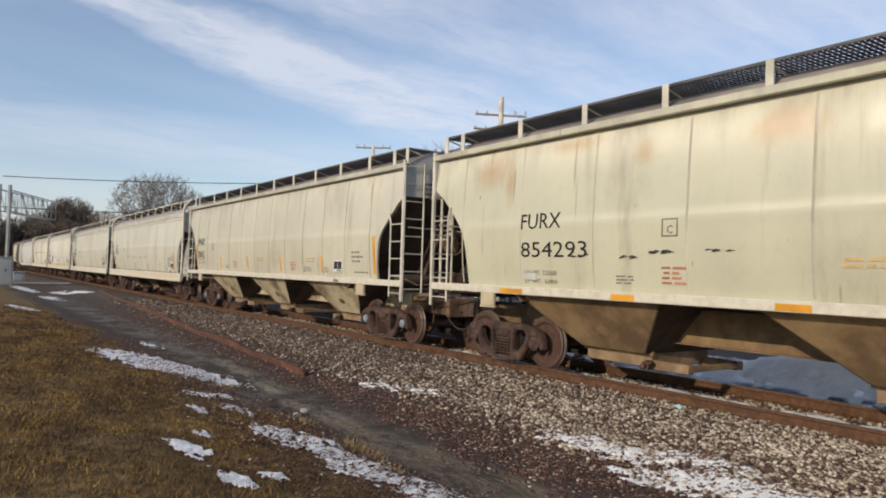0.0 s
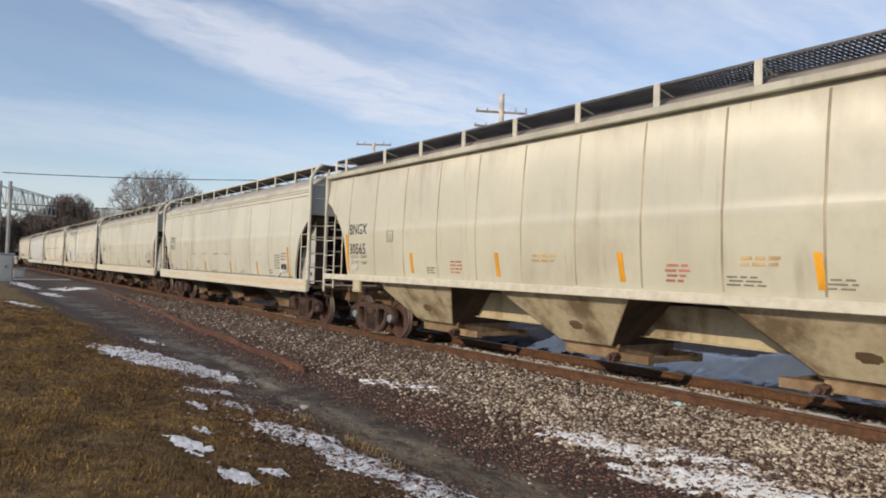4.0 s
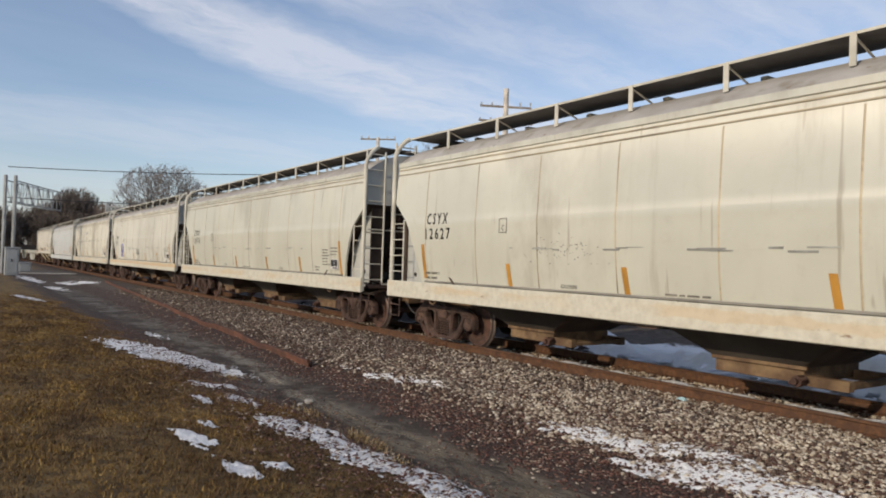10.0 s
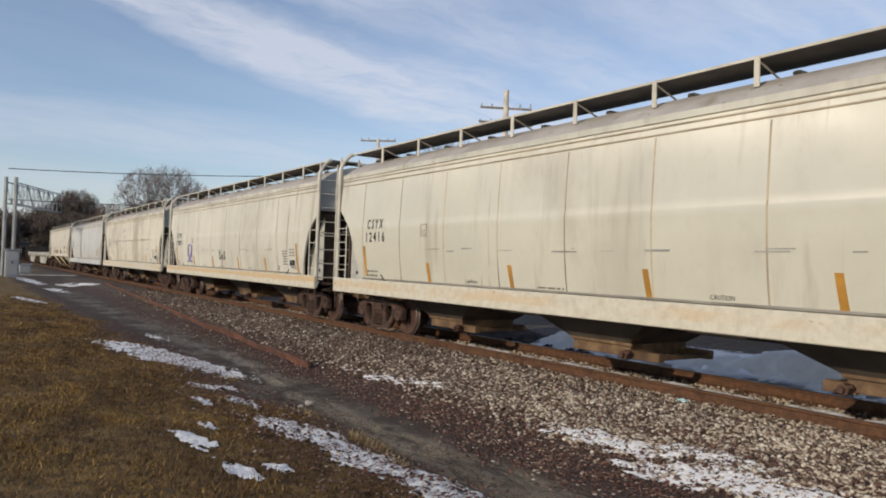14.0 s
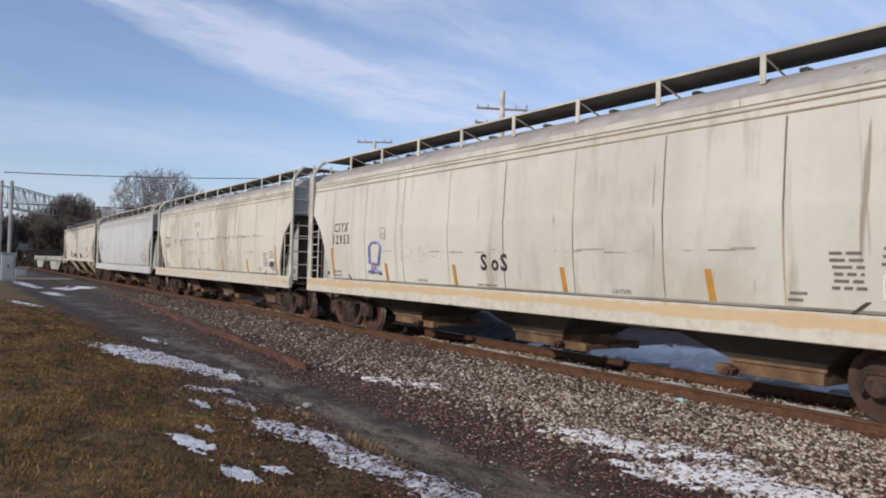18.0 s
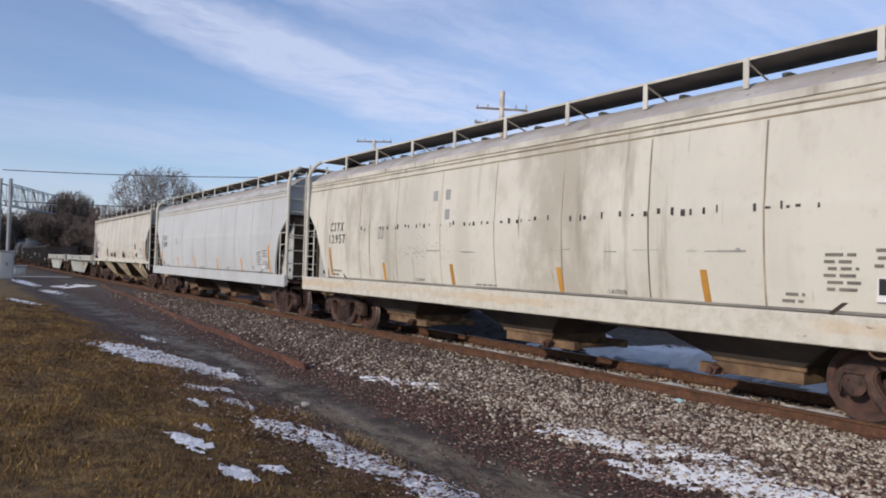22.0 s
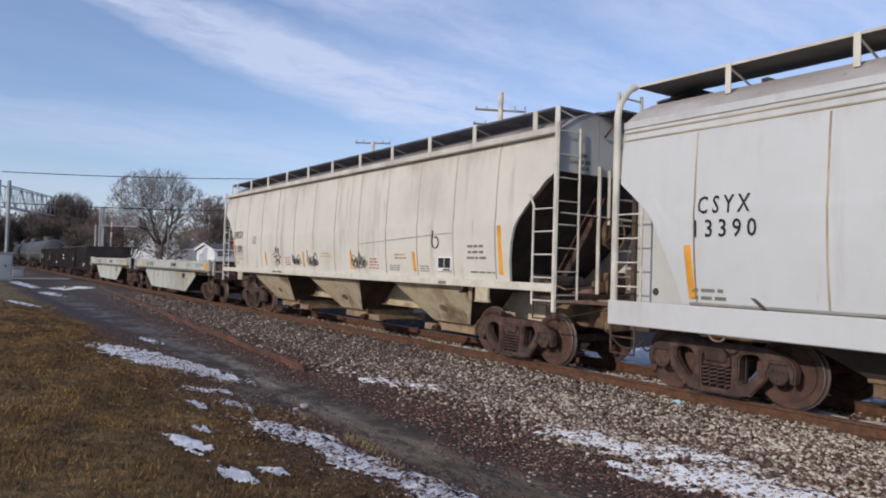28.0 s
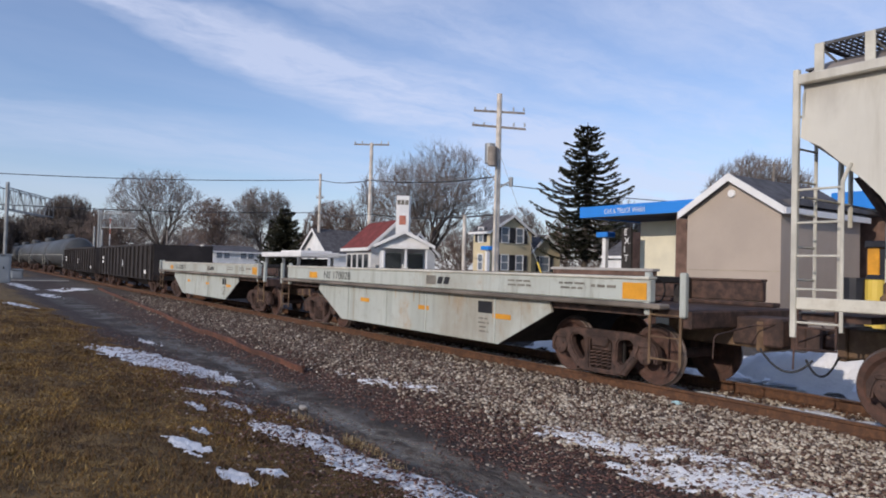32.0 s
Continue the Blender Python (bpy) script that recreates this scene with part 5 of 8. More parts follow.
    for a in ((0, 0.30, 0, 0.018), (0, 0.30, 0.29, 0.308), (0, 0.018, 0, 0.30), (0.282, 0.30, 0, 0.30)):
        box(bm, plate_x + 0.87 * a[0], plate_x + 0.87 * a[1], yb(2.45) - 0.005, yb(2.45), 2.27 + 0.8 * a[2], 2.27 + 0.8 * a[3])
    part("plate_box", bm, "faint", car)
    lettering("C", 0.11, "faint", car, (plate_x + 0.085, yb(2.4) - 0.003, 2.31), "plate_letter")
    part("stencil_panel", boxes((half - 3.38, half - 2.90, yb(1.88) - 0.005, yb(1.6), 1.61, 1.90)), "whiteink", car, "white-bordered consolidated stencil panel")
    for a, b, c, d in ((0.03, 0.225, 1.675, 1.875), (0.25, 0.45, 1.675, 1.875), (0.20, 0.45, 1.625, 1.655)):
        part("panel_window", boxes((half - 3.38 + a, half - 3.38 + b, yb(1.88) - 0.010, yb(1.88) - 0.005, c, d)), "black", car)
    tapes(car, tape_rows, waist)
    if chips:
        rng = random.Random(seed)
        bm = bmesh.new()
        for x0, x1, z0, n in ((-3.25, -2.58, 2.05, 9), (-3.92, -3.28, 1.975, 6), (-2.24, -1.63, 2.07, 4), (-4.75, -4.2, 2.0, 4)):
            for k in range(n):
                x = rng.uniform(x0, x1 - 0.12)
                z = z0 + rng.uniform(-0.015, 0.015)
                prism(bm, [(x, z), (x + 0.03, z - 0.012), (x + rng.uniform(0.1, 0.16), z + 0.005), (x + 0.06, z + rng.uniform(0.012, 0.03))], "y", yb(z) - 0.002, yb(z) + 0.003)
        part("paint_scrape", bm, "spray", car, "scraped bare patch in the paint")
    if scrawl:
        rng = random.Random(seed)
        star = [(-3.85, 1.93), (-3.66, 1.98), (-3.60, 2.16), (-3.52, 1.96), (-3.40, 2.14), (-3.36, 1.92), (-3.19, 1.86), (-3.36, 1.80), (-3.30, 1.64), (-3.46, 1.78), (-3.60, 1.72), (-3.58, 1.86), (-3.78, 1.84), (-3.60, 1.92), (-3.36, 1.86)]
        part("scrawl", tubes([([(u, yb(v) - 0.004, v) for u, v in star], 0.013)], 4), "spray", car, "black spray-can star")
        word = [(-3.72, 1.385), (-3.64, 1.44), (-3.56, 1.385), (-3.48, 1.44), (-3.42, 1.38), (-3.34, 1.43), (-3.28, 1.385), (-3.2, 1.44), (-3.12, 1.39), (-3.02, 1.43), (-2.96, 1.385), (-3.4, 1.40)]
        part("scrawl", tubes([([(u, -1.616, v) for u, v in word], 0.012)], 4), "spray", car, "small scrawl on the sill")
        hook = [(5.02, 2.44), (5.00, 2.32)] + [(5.11 - 0.115 * math.cos(0.32 * k), 2.19 - 0.115 * math.sin(0.32 * k)) for k in range(17)]
        part("scrawl", tubes([([(u, yb(v) - 0.004, v) for u, v in hook], 0.014)], 4), "spray", car, "black spray-can hook")
        for x0, x1, z0, z1, n in ((-2.36, -1.68, 1.60, 1.95, 11), (-1.29, -0.50, 1.58, 2.05, 11), (1.35, 2.25, 1.56, 2.05, 12)):
            pts = [(x0, z1), (x0 + 0.04, (z0 + z1) / 2)]
            for k in range(n):
                c = x0 + 0.08 + (x1 - x0 - 0.2) * k / n
                w, hh = rng.uniform(0.08, 0.16), rng.uniform(0.3, 0.8) * (z1 - z0)
                zc = z0 + hh / 2 + rng.uniform(0, 0.25) * (z1 - z0)
                for q in range(4):
                    a = 1.57 * q + 0.6 * k
                    pts.append((c + w * math.cos(a) + 0.02 * q, min(z1, zc + hh / 2 * math.sin(a))))
            fine = []
            for p, q in zip(pts, pts[1:]):
                fine += [p, ((p[0] + q[0]) / 2 + 0.008, (p[1] + q[1]) / 2 + 0.012)]
            part("scrawl", tubes([([(u, yb(v) - 0.001, v) for u, v in fine], 0.0085)], 4), "spray", car, "black spray-can scrawl")
        part("paint_scrape", prism(bmesh.new(), [(1.7, 2.19), (5.7, 2.365), (5.7, 2.385), (3.6, 2.29), (1.7, 2.20)], "y", yb(2.3) - 0.004, yb(2.3) + 0.02), "scuff", car, "long pale scrape in the paint")
    return car


def plain_hopper(offset, paint, marks, digits, label, seed, slip=0.0, sos=False, faded=0, stripes=True, rusty_sill=True):
    """Covered hopper with smooth sides, a deep full-length sill and tubular end frames."""
    half, waist, top = 8.41, 1.58, 3.82
    car = root("covered_hopper_car", (offset, YC, 0), label, "freight car", "train")
    TRAIN.append((car, offset))

    def zb(x):
        u = half - x
        if u > 1.16:
            return 1.27
        return float(np.interp(u, [0, 0.12, 0.61, 0.72, 0.90, 1.10, 1.14, 1.16], [3.10, 3.0, 2.59, 2.44, 2.06, 1.58, 1.4, 1.27]))
    smooth(part("body_shell", body_shell(zb, half - 0.12, waist, top), paint, car))
    for e in (-1, 1):
        end_wall(car, e, half - 0.12, waist, 1.485, top + 0.09, 0.50, 3.09, 5.9, 1.15)
    part("roof", roof_mesh(half - 0.12, 1.485, top + 0.09, 0.50), "roof2", car, "rounded grey roof streaked with soot")
    for s in (-1, 1):
        for k, z in enumerate((top - 0.19, top - 0.08)):
            part("roof_seam", boxes((-half + 0.12, half - 0.12, s * (side_y(z, waist) + 0.003) - 0.012, s * (side_y(z, waist) + 0.003) + 0.012, z, z + 0.022)), "seam", car, "grimy lap seam under the roof")
        part("eave_strip", boxes((-half + 0.12, half - 0.12, s * 1.485 - 0.03, s * 1.485 + 0.012, top - 0.01, top + 0.10), bevel=0.01), paint, car)
        part("sill_joint", boxes((-half + 1.3, half - 1.3, s * side_y(1.29, waist) - 0.02, s * side_y(1.29, waist) + 0.028, 1.277, 1.318), bevel=0.008), "joint", car, "grey dirt-filled joint above the sill")
        part("side_sill", boxes((-half, half, s * 1.60 - 0.05, s * 1.60 + 0.015, 0.92, 1.275), bevel=0.014), ("sillworn" if sos else "sillpaint") if rusty_sill else "cool", car, "deep side sill with chipped paint" if rusty_sill else "")
    for x in [-7.0 + 1.75 * k for k in range(9)]:
        bm = bmesh.new()
        prev = None
        for k in range(37):
            z = 1.3 + 2.3 * k / 36
            y = side_y(z, waist)
            row = [bm.verts.new((x + dx, -(y + dy), z)) for dx, dy in ((-0.014, 0.001), (0.0, 0.006), (0.014, 0.001))]
            if prev:
                for j in range(2):
                    bm.faces.new((prev[j], prev[j + 1], row[j + 1], row[j]))
            prev = row
        part("panel_seam", bm, "seam_rust", car, "rust-stained vertical weld line")
    roof_walk(car, half - 0.12, 1.20, 0.42, 4.53, [-6.76 + 1.645 * k for k in range(9)], "board", 0.04, 0.40, 0.03, False)
    hatches(car, 9, 6.6, top + 0.52, "post")
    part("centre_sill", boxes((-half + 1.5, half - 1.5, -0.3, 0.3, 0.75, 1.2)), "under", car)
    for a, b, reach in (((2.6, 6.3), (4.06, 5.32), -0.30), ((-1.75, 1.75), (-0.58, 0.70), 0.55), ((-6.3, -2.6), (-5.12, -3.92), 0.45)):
        # these bays carry the shade under the deep sill in their colour
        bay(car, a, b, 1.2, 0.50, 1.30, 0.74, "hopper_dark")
        outlet_gate(car, b[0], b[1], reach, "draft")
    for e in (-1, 1):
        xo = e * half
        part("corner_tube", tubes([([(xo - e * 0.05, -1.57, 0.95), (xo - e * 0.05, -1.57, 4.02), (xo - e * 0.05, -1.55, 4.14), (xo - e * 0.05, -1.50, 4.25), (xo - e * 0.06, -1.40, 4.38), (xo - e * 0.06, -1.31, 4.47), (xo - e * 0.08, -1.22, 4.52)], 0.052)], 10), "post", car, "white tubular end post")
        part("corner_tube", tubes([([(xo - e * 0.05, 1.57, 0.95), (xo - e * 0.05, 1.57, 4.08), (xo - e * 0.05, 1.54, 4.18), (xo - e * 0.06, 1.32, 4.46), (xo - e * 0.08, 1.22, 4.53)], 0.05)], 8), "post", car)
        ladder(car, xo - e * 0.04, xo - e * 0.04, -1.55, -1.03, 1.15, 4.4, 9, 0.026, "end_ladder")
        ladder(car, xo - e * 0.07, xo - e * 0.55, 1.58, 1.58, 1.05, 2.62, 5, 0.026, "side_ladder")
        part("drain_pipe", tubes([([(xo - e * 0.08, 1.42, 3.25), (xo - e * 0.10, 1.34, 3.0), (xo - e * 0.95, 0.75, 1.75), (xo - e * 1.30, 0.6, 1.15)], 0.055)], 8), "draft", car, "grimy sloping drain pipe")
        part("platform_rail", tubes([([(xo - e * 0.03, -1.03, 1.12), (xo - e * 0.03, 1.5, 1.12)], 0.02), ([(xo - e * 0.03, 0.85, 1.12), (xo - e * 0.03, 0.85, 2.05), (xo - e * 0.03, 1.5, 2.05)], 0.022)], 6), "post", car, "low railing at the end platform")
        part("end_bulkhead", prism(bmesh.new(), [(xo - e * 0.62, 1.12), (xo - e * 0.55, 1.12), (xo - e * 0.40, 2.95), (xo - e * 0.47, 2.95)], "y", -0.98, -0.92), "endgrey", car, "pale end stiffener plate")
        ladder(car, xo - e * 0.07, xo - e * 0.55, -1.58, -1.58, 1.05, 2.62, 5, 0.019, "side_ladder")
        part("corner_step", boxes((min(xo - e * 0.62, xo), max(xo - e * 0.62, xo), -1.6, -1.5, 1.06, 1.12)), "post", car)
        part("end_flange", boxes((min(xo - e * 0.20, xo - e * 0.13), max(xo - e * 0.20, xo - e * 0.13), -1.30, -1.0, 1.15, 3.0)), "slope", car, "dark end stiffener")
        part("gusset_plate", prism(bmesh.new(), [(xo - e * 0.20, 1.15), (xo - e * 0.20, 2.98), (xo - e * 0.36, 2.92), (xo - e * 1.25, 1.95), (xo - e * 1.35, 1.15)], "y", -1.24, -1.21), "endgrey", car, "pale end gusset plate")
        # nothing is cut here: a dark disc stands for the hole's shaded inside
        part("gusset_hole", lathe(bmesh.new(), [(0.01, -1.246), (0.055, -1.246), (0.055, -1.238)], 12, (xo - e * 0.55, 0, 1.42)), "under", car)
        part("end_step", prism(bmesh.new(), [(xo - e * 0.62, 4.50), (xo + e * 0.16, 4.44), (xo + e * 0.16, 4.47), (xo - e * 0.62, 4.53)], "y", -0.42, 1.2), "board", car, "sloping walkway end over the car's end")
        part("step_edge", boxes((min(xo + e * 0.16, xo + e * 0.185), max(xo + e * 0.16, xo + e * 0.185), -0.42, 1.2, 4.43, 4.48)), "post", car)
        for y in (-0.75, -0.35, 0.25):
            part("end_bracket", boxes((min(xo - e * 0.13, xo - e * 0.06), max(xo - e * 0.13, xo - e * 0.06), y - 0.035, y + 0.035, 4.0, 4.12), bevel=0.01), "post", car)
        if e > 0:
            rng3 = random.Random(seed + 70)
            bm = bmesh.new()
            for y, z, w, lines in ((-0.45, 3.45, 0.22, 4), (0.55, 3.55, 0.5, 2)):
                for u, v, ln, hh in text_block(y, z, w, lines, rng3, 0.10, 0.05):
                    box(bm, xo - 0.132, xo - 0.124, u, u + ln, v, v + hh)
            tagged(part("end_stencil", bm, "faint", car), "faint small end stencils", kind="stuff")
        stirrup(car, e * (half - 0.26), -1.58, 0.96)
        end_gear(car, half - 0.08, e, 1.12, e < 0, False, "post", e < 0)
        truck_parts(car, e * 6.98)
        part("pull_ring", tubes([([(e * 6.6 + 0.11 * math.cos(k * math.pi / 6), -1.60, 0.92 - 0.08 * math.sin(k * math.pi / 6)) for k in range(7)], 0.015)], 6), "draft", car)
    couplers(car, half)
    fore, aft = 8.28 - slip, 8.28 + slip
    ym = lambda z: -(side_y(z, waist) + 0.012)
    mark_in = 1.27 if faded == 2 else 1.40
    yb = lambda z: -(side_y(z, waist) + 0.006)
    lettering(marks, 0.235, "black" if not faded else "worn_black", car, (-fore + mark_in + 0.05, ym(2.6), 2.49), "reporting_mark", 0.75, 0.012, None, 1.5, waist)
    lettering(digits, 0.235, "black" if not faded else "worn_black", car, (-fore + mark_in, ym(2.28), 2.18), "reporting_number", 0.89, 0.012, None, 1.45, waist)
    small_print(car, [("weight_stencil", -fore + 1.3, 1.46, 0.6, 2, 0.10, 0.045, "faint"), ("consignee_stencil", aft - 2.44, 1.93, 0.46, 6, 0.078, 0.034, "faint"), ("capacity_stencil", aft - 1.90, 1.98, 0.46, 3, 0.085, 0.034, "faint"),
                      ("inspection_stencil", aft - 2.95, 1.46, 0.3, 2, 0.08, 0.035, "faint"), ("sill_stencil", -fore + 7.5, 1.34, 0.8, 2, 0.07, 0.028, "faint")], waist, seed)
    rng = random.Random(seed + 9)
    part("sill_lettering", bars(text_block(aft - 4.4, 1.0, 1.2, 1, rng, 0.07, 0.035) + text_block(aft - 1.8, 1.02, 0.35, 2, rng, 0.08, 0.03) + text_block(aft - 0.42, 1.1, 0.3, 2, rng, 0.06, 0.035) + text_block(-fore + 0.5, 1.1, 0.3, 2, rng, 0.06, 0.035), -1.616), "faint", car)
    part("stencil_panel", boxes((aft - 1.87, aft - 1.44, yb(1.71) - 0.005, yb(1.71), 1.44, 1.71)), "whiteink", car)
    part("panel_window", boxes((aft - 1.845, aft - 1.675, yb(1.71) - 0.010, yb(1.71) - 0.005, 1.515, 1.69), (aft - 1.645, aft - 1.465, yb(1.71) - 0.010, yb(1.71) - 0.005, 1.515, 1.69), (aft - 1.75, aft - 1.47, yb(1.71) - 0.010, yb(1.71) - 0.005, 1.46, 1.49)), "black" if paint != "cool" else "patchgrey", car, "black consolidated stencil panel" if paint != "cool" else "pale grey stencil panel")
    part("card_holder", boxes((aft - 2.65, aft - 2.38, -1.64, -1.612, 1.06, 1.18), bevel=0.01), "endgrey", car)
    part("card_holder", boxes((-fore + 0.75, -fore + 1.02, -1.64, -1.612, 1.06, 1.18), bevel=0.01), "endgrey", car)
    if stripes:
        tapes(car, [(x + slip, z, 0.10, tall) for x, z, tall in ((6.87, 1.30, 0.88), (4.22, 1.30, 0.44), (1.50, 1.30, 0.42), (-1.55, 1.30, 0.42), (-4.25, 1.30, 0.42), (-7.05, 1.36, 0.72))], waist, "orange" if paint == "cool" else "oldtape")
    bm = bmesh.new()
    for a in ((0, 0.26, 0, 0.014), (0, 0.26, 0.25, 0.264), (0, 0.014, 0, 0.26), (0.246, 0.26, 0, 0.26)):
        box(bm, -fore + 3.86 + 0.85 * a[0], -fore + 3.86 + 0.85 * a[1], yb(2.4) - 0.004, yb(2.4), 2.28 + a[2], 2.28 + a[3])
    part("plate_box", bm, "faint", car)
    lettering("C", 0.10, "faint", car, (-fore + 3.93, yb(2.38) - 0.003, 2.32), "plate_letter")
    lettering("CAUTION", 0.065, "worn_black", car, (-fore + 5.42, yb(1.37) - 0.004, 1.345), "caution_stencil", 0.36)
    lettering("CAUTION", 0.065, "worn_black", car, (2.6 + slip, yb(1.37) - 0.004, 1.345), "caution_stencil", 0.36)
    if seed in (5, 7, 8):
        # paint lifted off the sill in curled flakes, bare primer and rust beneath
        rng6 = random.Random(seed + 3)
        for k in range(16):
            x = (-4.4 + slip + 0.27 * k + rng6.uniform(-0.1, 0.1)) if seed == 5 else rng6.uniform(-5, 6)
            z = rng6.uniform(1.15, 1.24)
            w, hgt = rng6.uniform(0.05, 0.17), rng6.uniform(0.018, 0.045)
            rim = [(x + w * math.cos(0.52 * q) * rng6.uniform(0.6, 1.0), z + hgt * math.sin(0.52 * q) * rng6.uniform(0.6, 1.0)) for q in range(12)]
            part("bare_patch", prism(bmesh.new(), rim, "y", -1.619, -1.610), "whiteink" if k % 5 == 2 else "ochre" if k % 2 else "draft", car, "bare patch where paint has flaked")
        bm = bmesh.new()
        for _ in range(70):
            x, z = rng6.gauss(-2.7 + slip, 0.45), rng6.gauss(1.98, 0.12)
            box(bm, x, x + rng6.uniform(0.008, 0.03), yb(z) - 0.002, yb(z) + 0.004, z, z + rng6.uniform(0.006, 0.016))
        tagged(part("dirt_flecks", bm, "faint", car), "scattered dark flecks", kind="stuff")
    # long scuff where a loading spout rubbed
    bm = bmesh.new()
    for k in range(22 if seed % 2 else 12):
        x = rng.uniform(-4.5, 5.0)
        z = 1.98 + rng.uniform(-0.03, 0.03)
        box(bm, x, x + rng.uniform(0.05, 0.5), yb(z) - 0.003, yb(z), z, z + rng.uniform(0.008, 0.03))
    if paint != "cool":
        part("paint_scuff", bm, "scuff", car, "grey scuff along the side")
    else:
        bm.free()
    if sos:
        for word, x, size in (("S", slip - 0.61, 0.32), ("o", slip - 0.29, 0.21), ("S", slip - 0.02, 0.32)):
            lettering(word, size, "spray", car, (x, ym(1.7) - 0.004, 1.62), "scrawl", None, 0.03, wrap=waist)
        rows = []
        gx = -fore + 3.34
        yy = ym(2.0) - 0.004
        rows.append(([(gx, yy, 2.12), (gx + 0.03, yy, 1.72), (gx + 0.45, yy, 1.70), (gx + 0.54, yy, 2.10), (gx + 0.41, yy, 2.20), (gx + 0.12, yy, 2.20), (gx, yy, 2.10)], 0.034))
        rows.append(([(gx + 0.18, yy, 1.66), (gx + 0.18, yy, 1.58)], 0.02))
        rows.append(([(gx + 0.33, yy, 1.66), (gx + 0.33, yy, 1.58)], 0.02))
        rows.append(([(gx + 0.03, yy, 1.50), (gx + 0.24, yy, 1.545), (gx + 0.54, yy, 1.50)], 0.04))
        part("scrawl", tubes(rows, 5), "sprayblue", car, "violet spray-can scrawl")
    if faded == 2:
        bm = bmesh.new()
        x = -fore + 3.0
        while x < 6.0:
            w = rng.uniform(0.02, 0.07)
            if rng.random() < 0.6:
                box(bm, x, x + w, yb(2.5) - 0.003, yb(2.5), 2.46 + rng.uniform(0, 0.05), 2.46 + rng.uniform(0.06, 0.13))
            x += w + rng.uniform(0.04, 0.20)
        tagged(part("worn_lettering", bm, "worn_black", car), "worn remains of painted lettering", kind="stuff")
        for x, z in ((-2.05, 3.02), (-1.6, 3.02), (-1.6, 2.62)):
            part("paint_patch", boxes((x, x + 0.15, yb(z + 0.1) - 0.004, yb(z + 0.1) + 0.01, z, z + 0.21)), "patchgrey", car, "grey touch-up paint square")
    return car


M["joint"] = plain("dirt_grey_joint", (0.26, 0.245, 0.215), 0.8, 0.0, 0.35, 3.0)
M["gate"] = rust_steel("tan_dusty_gate_steel", (0.36, 0.26, 0.16), (0.19, 0.125, 0.075), 2.5)
# hopper colour darkened to stand for the shade below the cars
M["hopper_dark"] = plain("shade_darkened_hopper_paint", (0.075, 0.062, 0.05), 0.85, 0.0, 0.4, 2.0)
M["seam"] = plain("grimy_seam", (0.40, 0.345, 0.25), 0.7, 0.0, 0.35, 3.0)
M["seam_rust"] = plain("rust_stained_weld", (0.43, 0.36, 0.25), 0.6, 0.0, 0.6, 1.6)
M["seam_soft"] = plain("faint_seam", (0.50, 0.46, 0.38), 0.6, 0.0, 0.25, 3.0)
M["roof2"] = car_paint("soot_streaked_roof_enamel", (0.56, 0.525, 0.465), 0.35, 0.05, 0.7, sheen=False)
M["worn_black"] = plain("worn_black_stencil", (0.075, 0.07, 0.066), 0.7, 0.0, 0.4, 14.0)
M["scuff"] = plain("grey_scuff", (0.36, 0.36, 0.33), 0.7, 0.0, 0.4, 6.0)
M["patchgrey"] = plain("grey_touch_up_paint", (0.36, 0.36, 0.36), 0.6, 0.0, 0.15, 6.0)

LOW_TAPE = [(-6.35, 1.345, 0.6, 0.085), (-3.76, 1.345, 0.44, 0.085), (-1.2, 1.345, 0.44, 0.085), (1.4, 1.345, 0.44, 0.085), (4.0, 1.345, 0.44, 0.085)]
TALL_TAPE = [(-7.56, 1.58, 0.10, 0.89), (-4.54, 1.58, 0.10, 0.43), (-1.62, 1.58, 0.10, 0.43), (1.28, 1.58, 0.10, 0.43), (4.20, 1.58, 0.10, 0.43), (7.10, 1.58, 0.10, 0.89)]
M["ochre"] = plain("faded_ochre_stencil_paint", (0.55, 0.40, 0.20), 0.7, 0.0, 0.3, 9.0)
ribbed_hopper(54.33, "cream", "FURX", "854293", "cream covered hopper car stained with rust", LOW_TAPE, 3, False, True, False, -5.84, 0.97, 1.55, ("LD LMT  223200", "LT  WT   62800"), (-7.57, 1.70, 9), 0.15, -1)
ribbed_hopper(35.93, "beige", "BNGX", "30565", "sun-faded beige covered hopper car with panel seams", [(x + 0.15, z, w, hgt) for x, z, w, hgt in TALL_TAPE], 4, True, mark_at=-7.19, loads=("LD LMT  222400", "LT  WT   63600"), seams=(-7.27, 1.306, 12), post_at=0.40)
M["white2"] = car_paint("streaked_off_white_enamel", (0.71, 0.685, 0.565), 0.6, 0.10, 0.55, sheen=False)
plain_hopper(17.85, "white", "CSYX", "12627", "off-white smooth-sided covered hopper car, chipped sill", 5, -0.10)
plain_hopper(-0.28, "white", "CSYX", "12416", "off-white smooth-sided covered hopper car, scuffed sides", 6, 0.08, faded=1)
plain_hopper(-18.30, "white2", "CSYX", "12953", "off-white covered hopper car with spray-can scrawls", 7, -0.06, sos=True)
plain_hopper(-36.42, "dirty", "CSYX", "12957", "off-white covered hopper car with worn lettering", 8, 0.12, faded=2)
plain_hopper(-54.58, "cool", "CSYX", "13390", "pale grey clean-sided covered hopper car", 9, -0.11, rusty_sill=False)
M["beige_dull"] = car_paint("dull_sun_faded_beige_enamel", (0.67, 0.635, 0.525), 0.45, 0.06, 0.5, sheen=False)
ribbed_hopper(-72.81, "beige_dull", "BNGX", "31081", "beige covered hopper car with scrawled panels", TALL_TAPE, 10, False, False, True, loads=("LD LMT  221800", "LT  WT   64200"), post_at=-0.16)


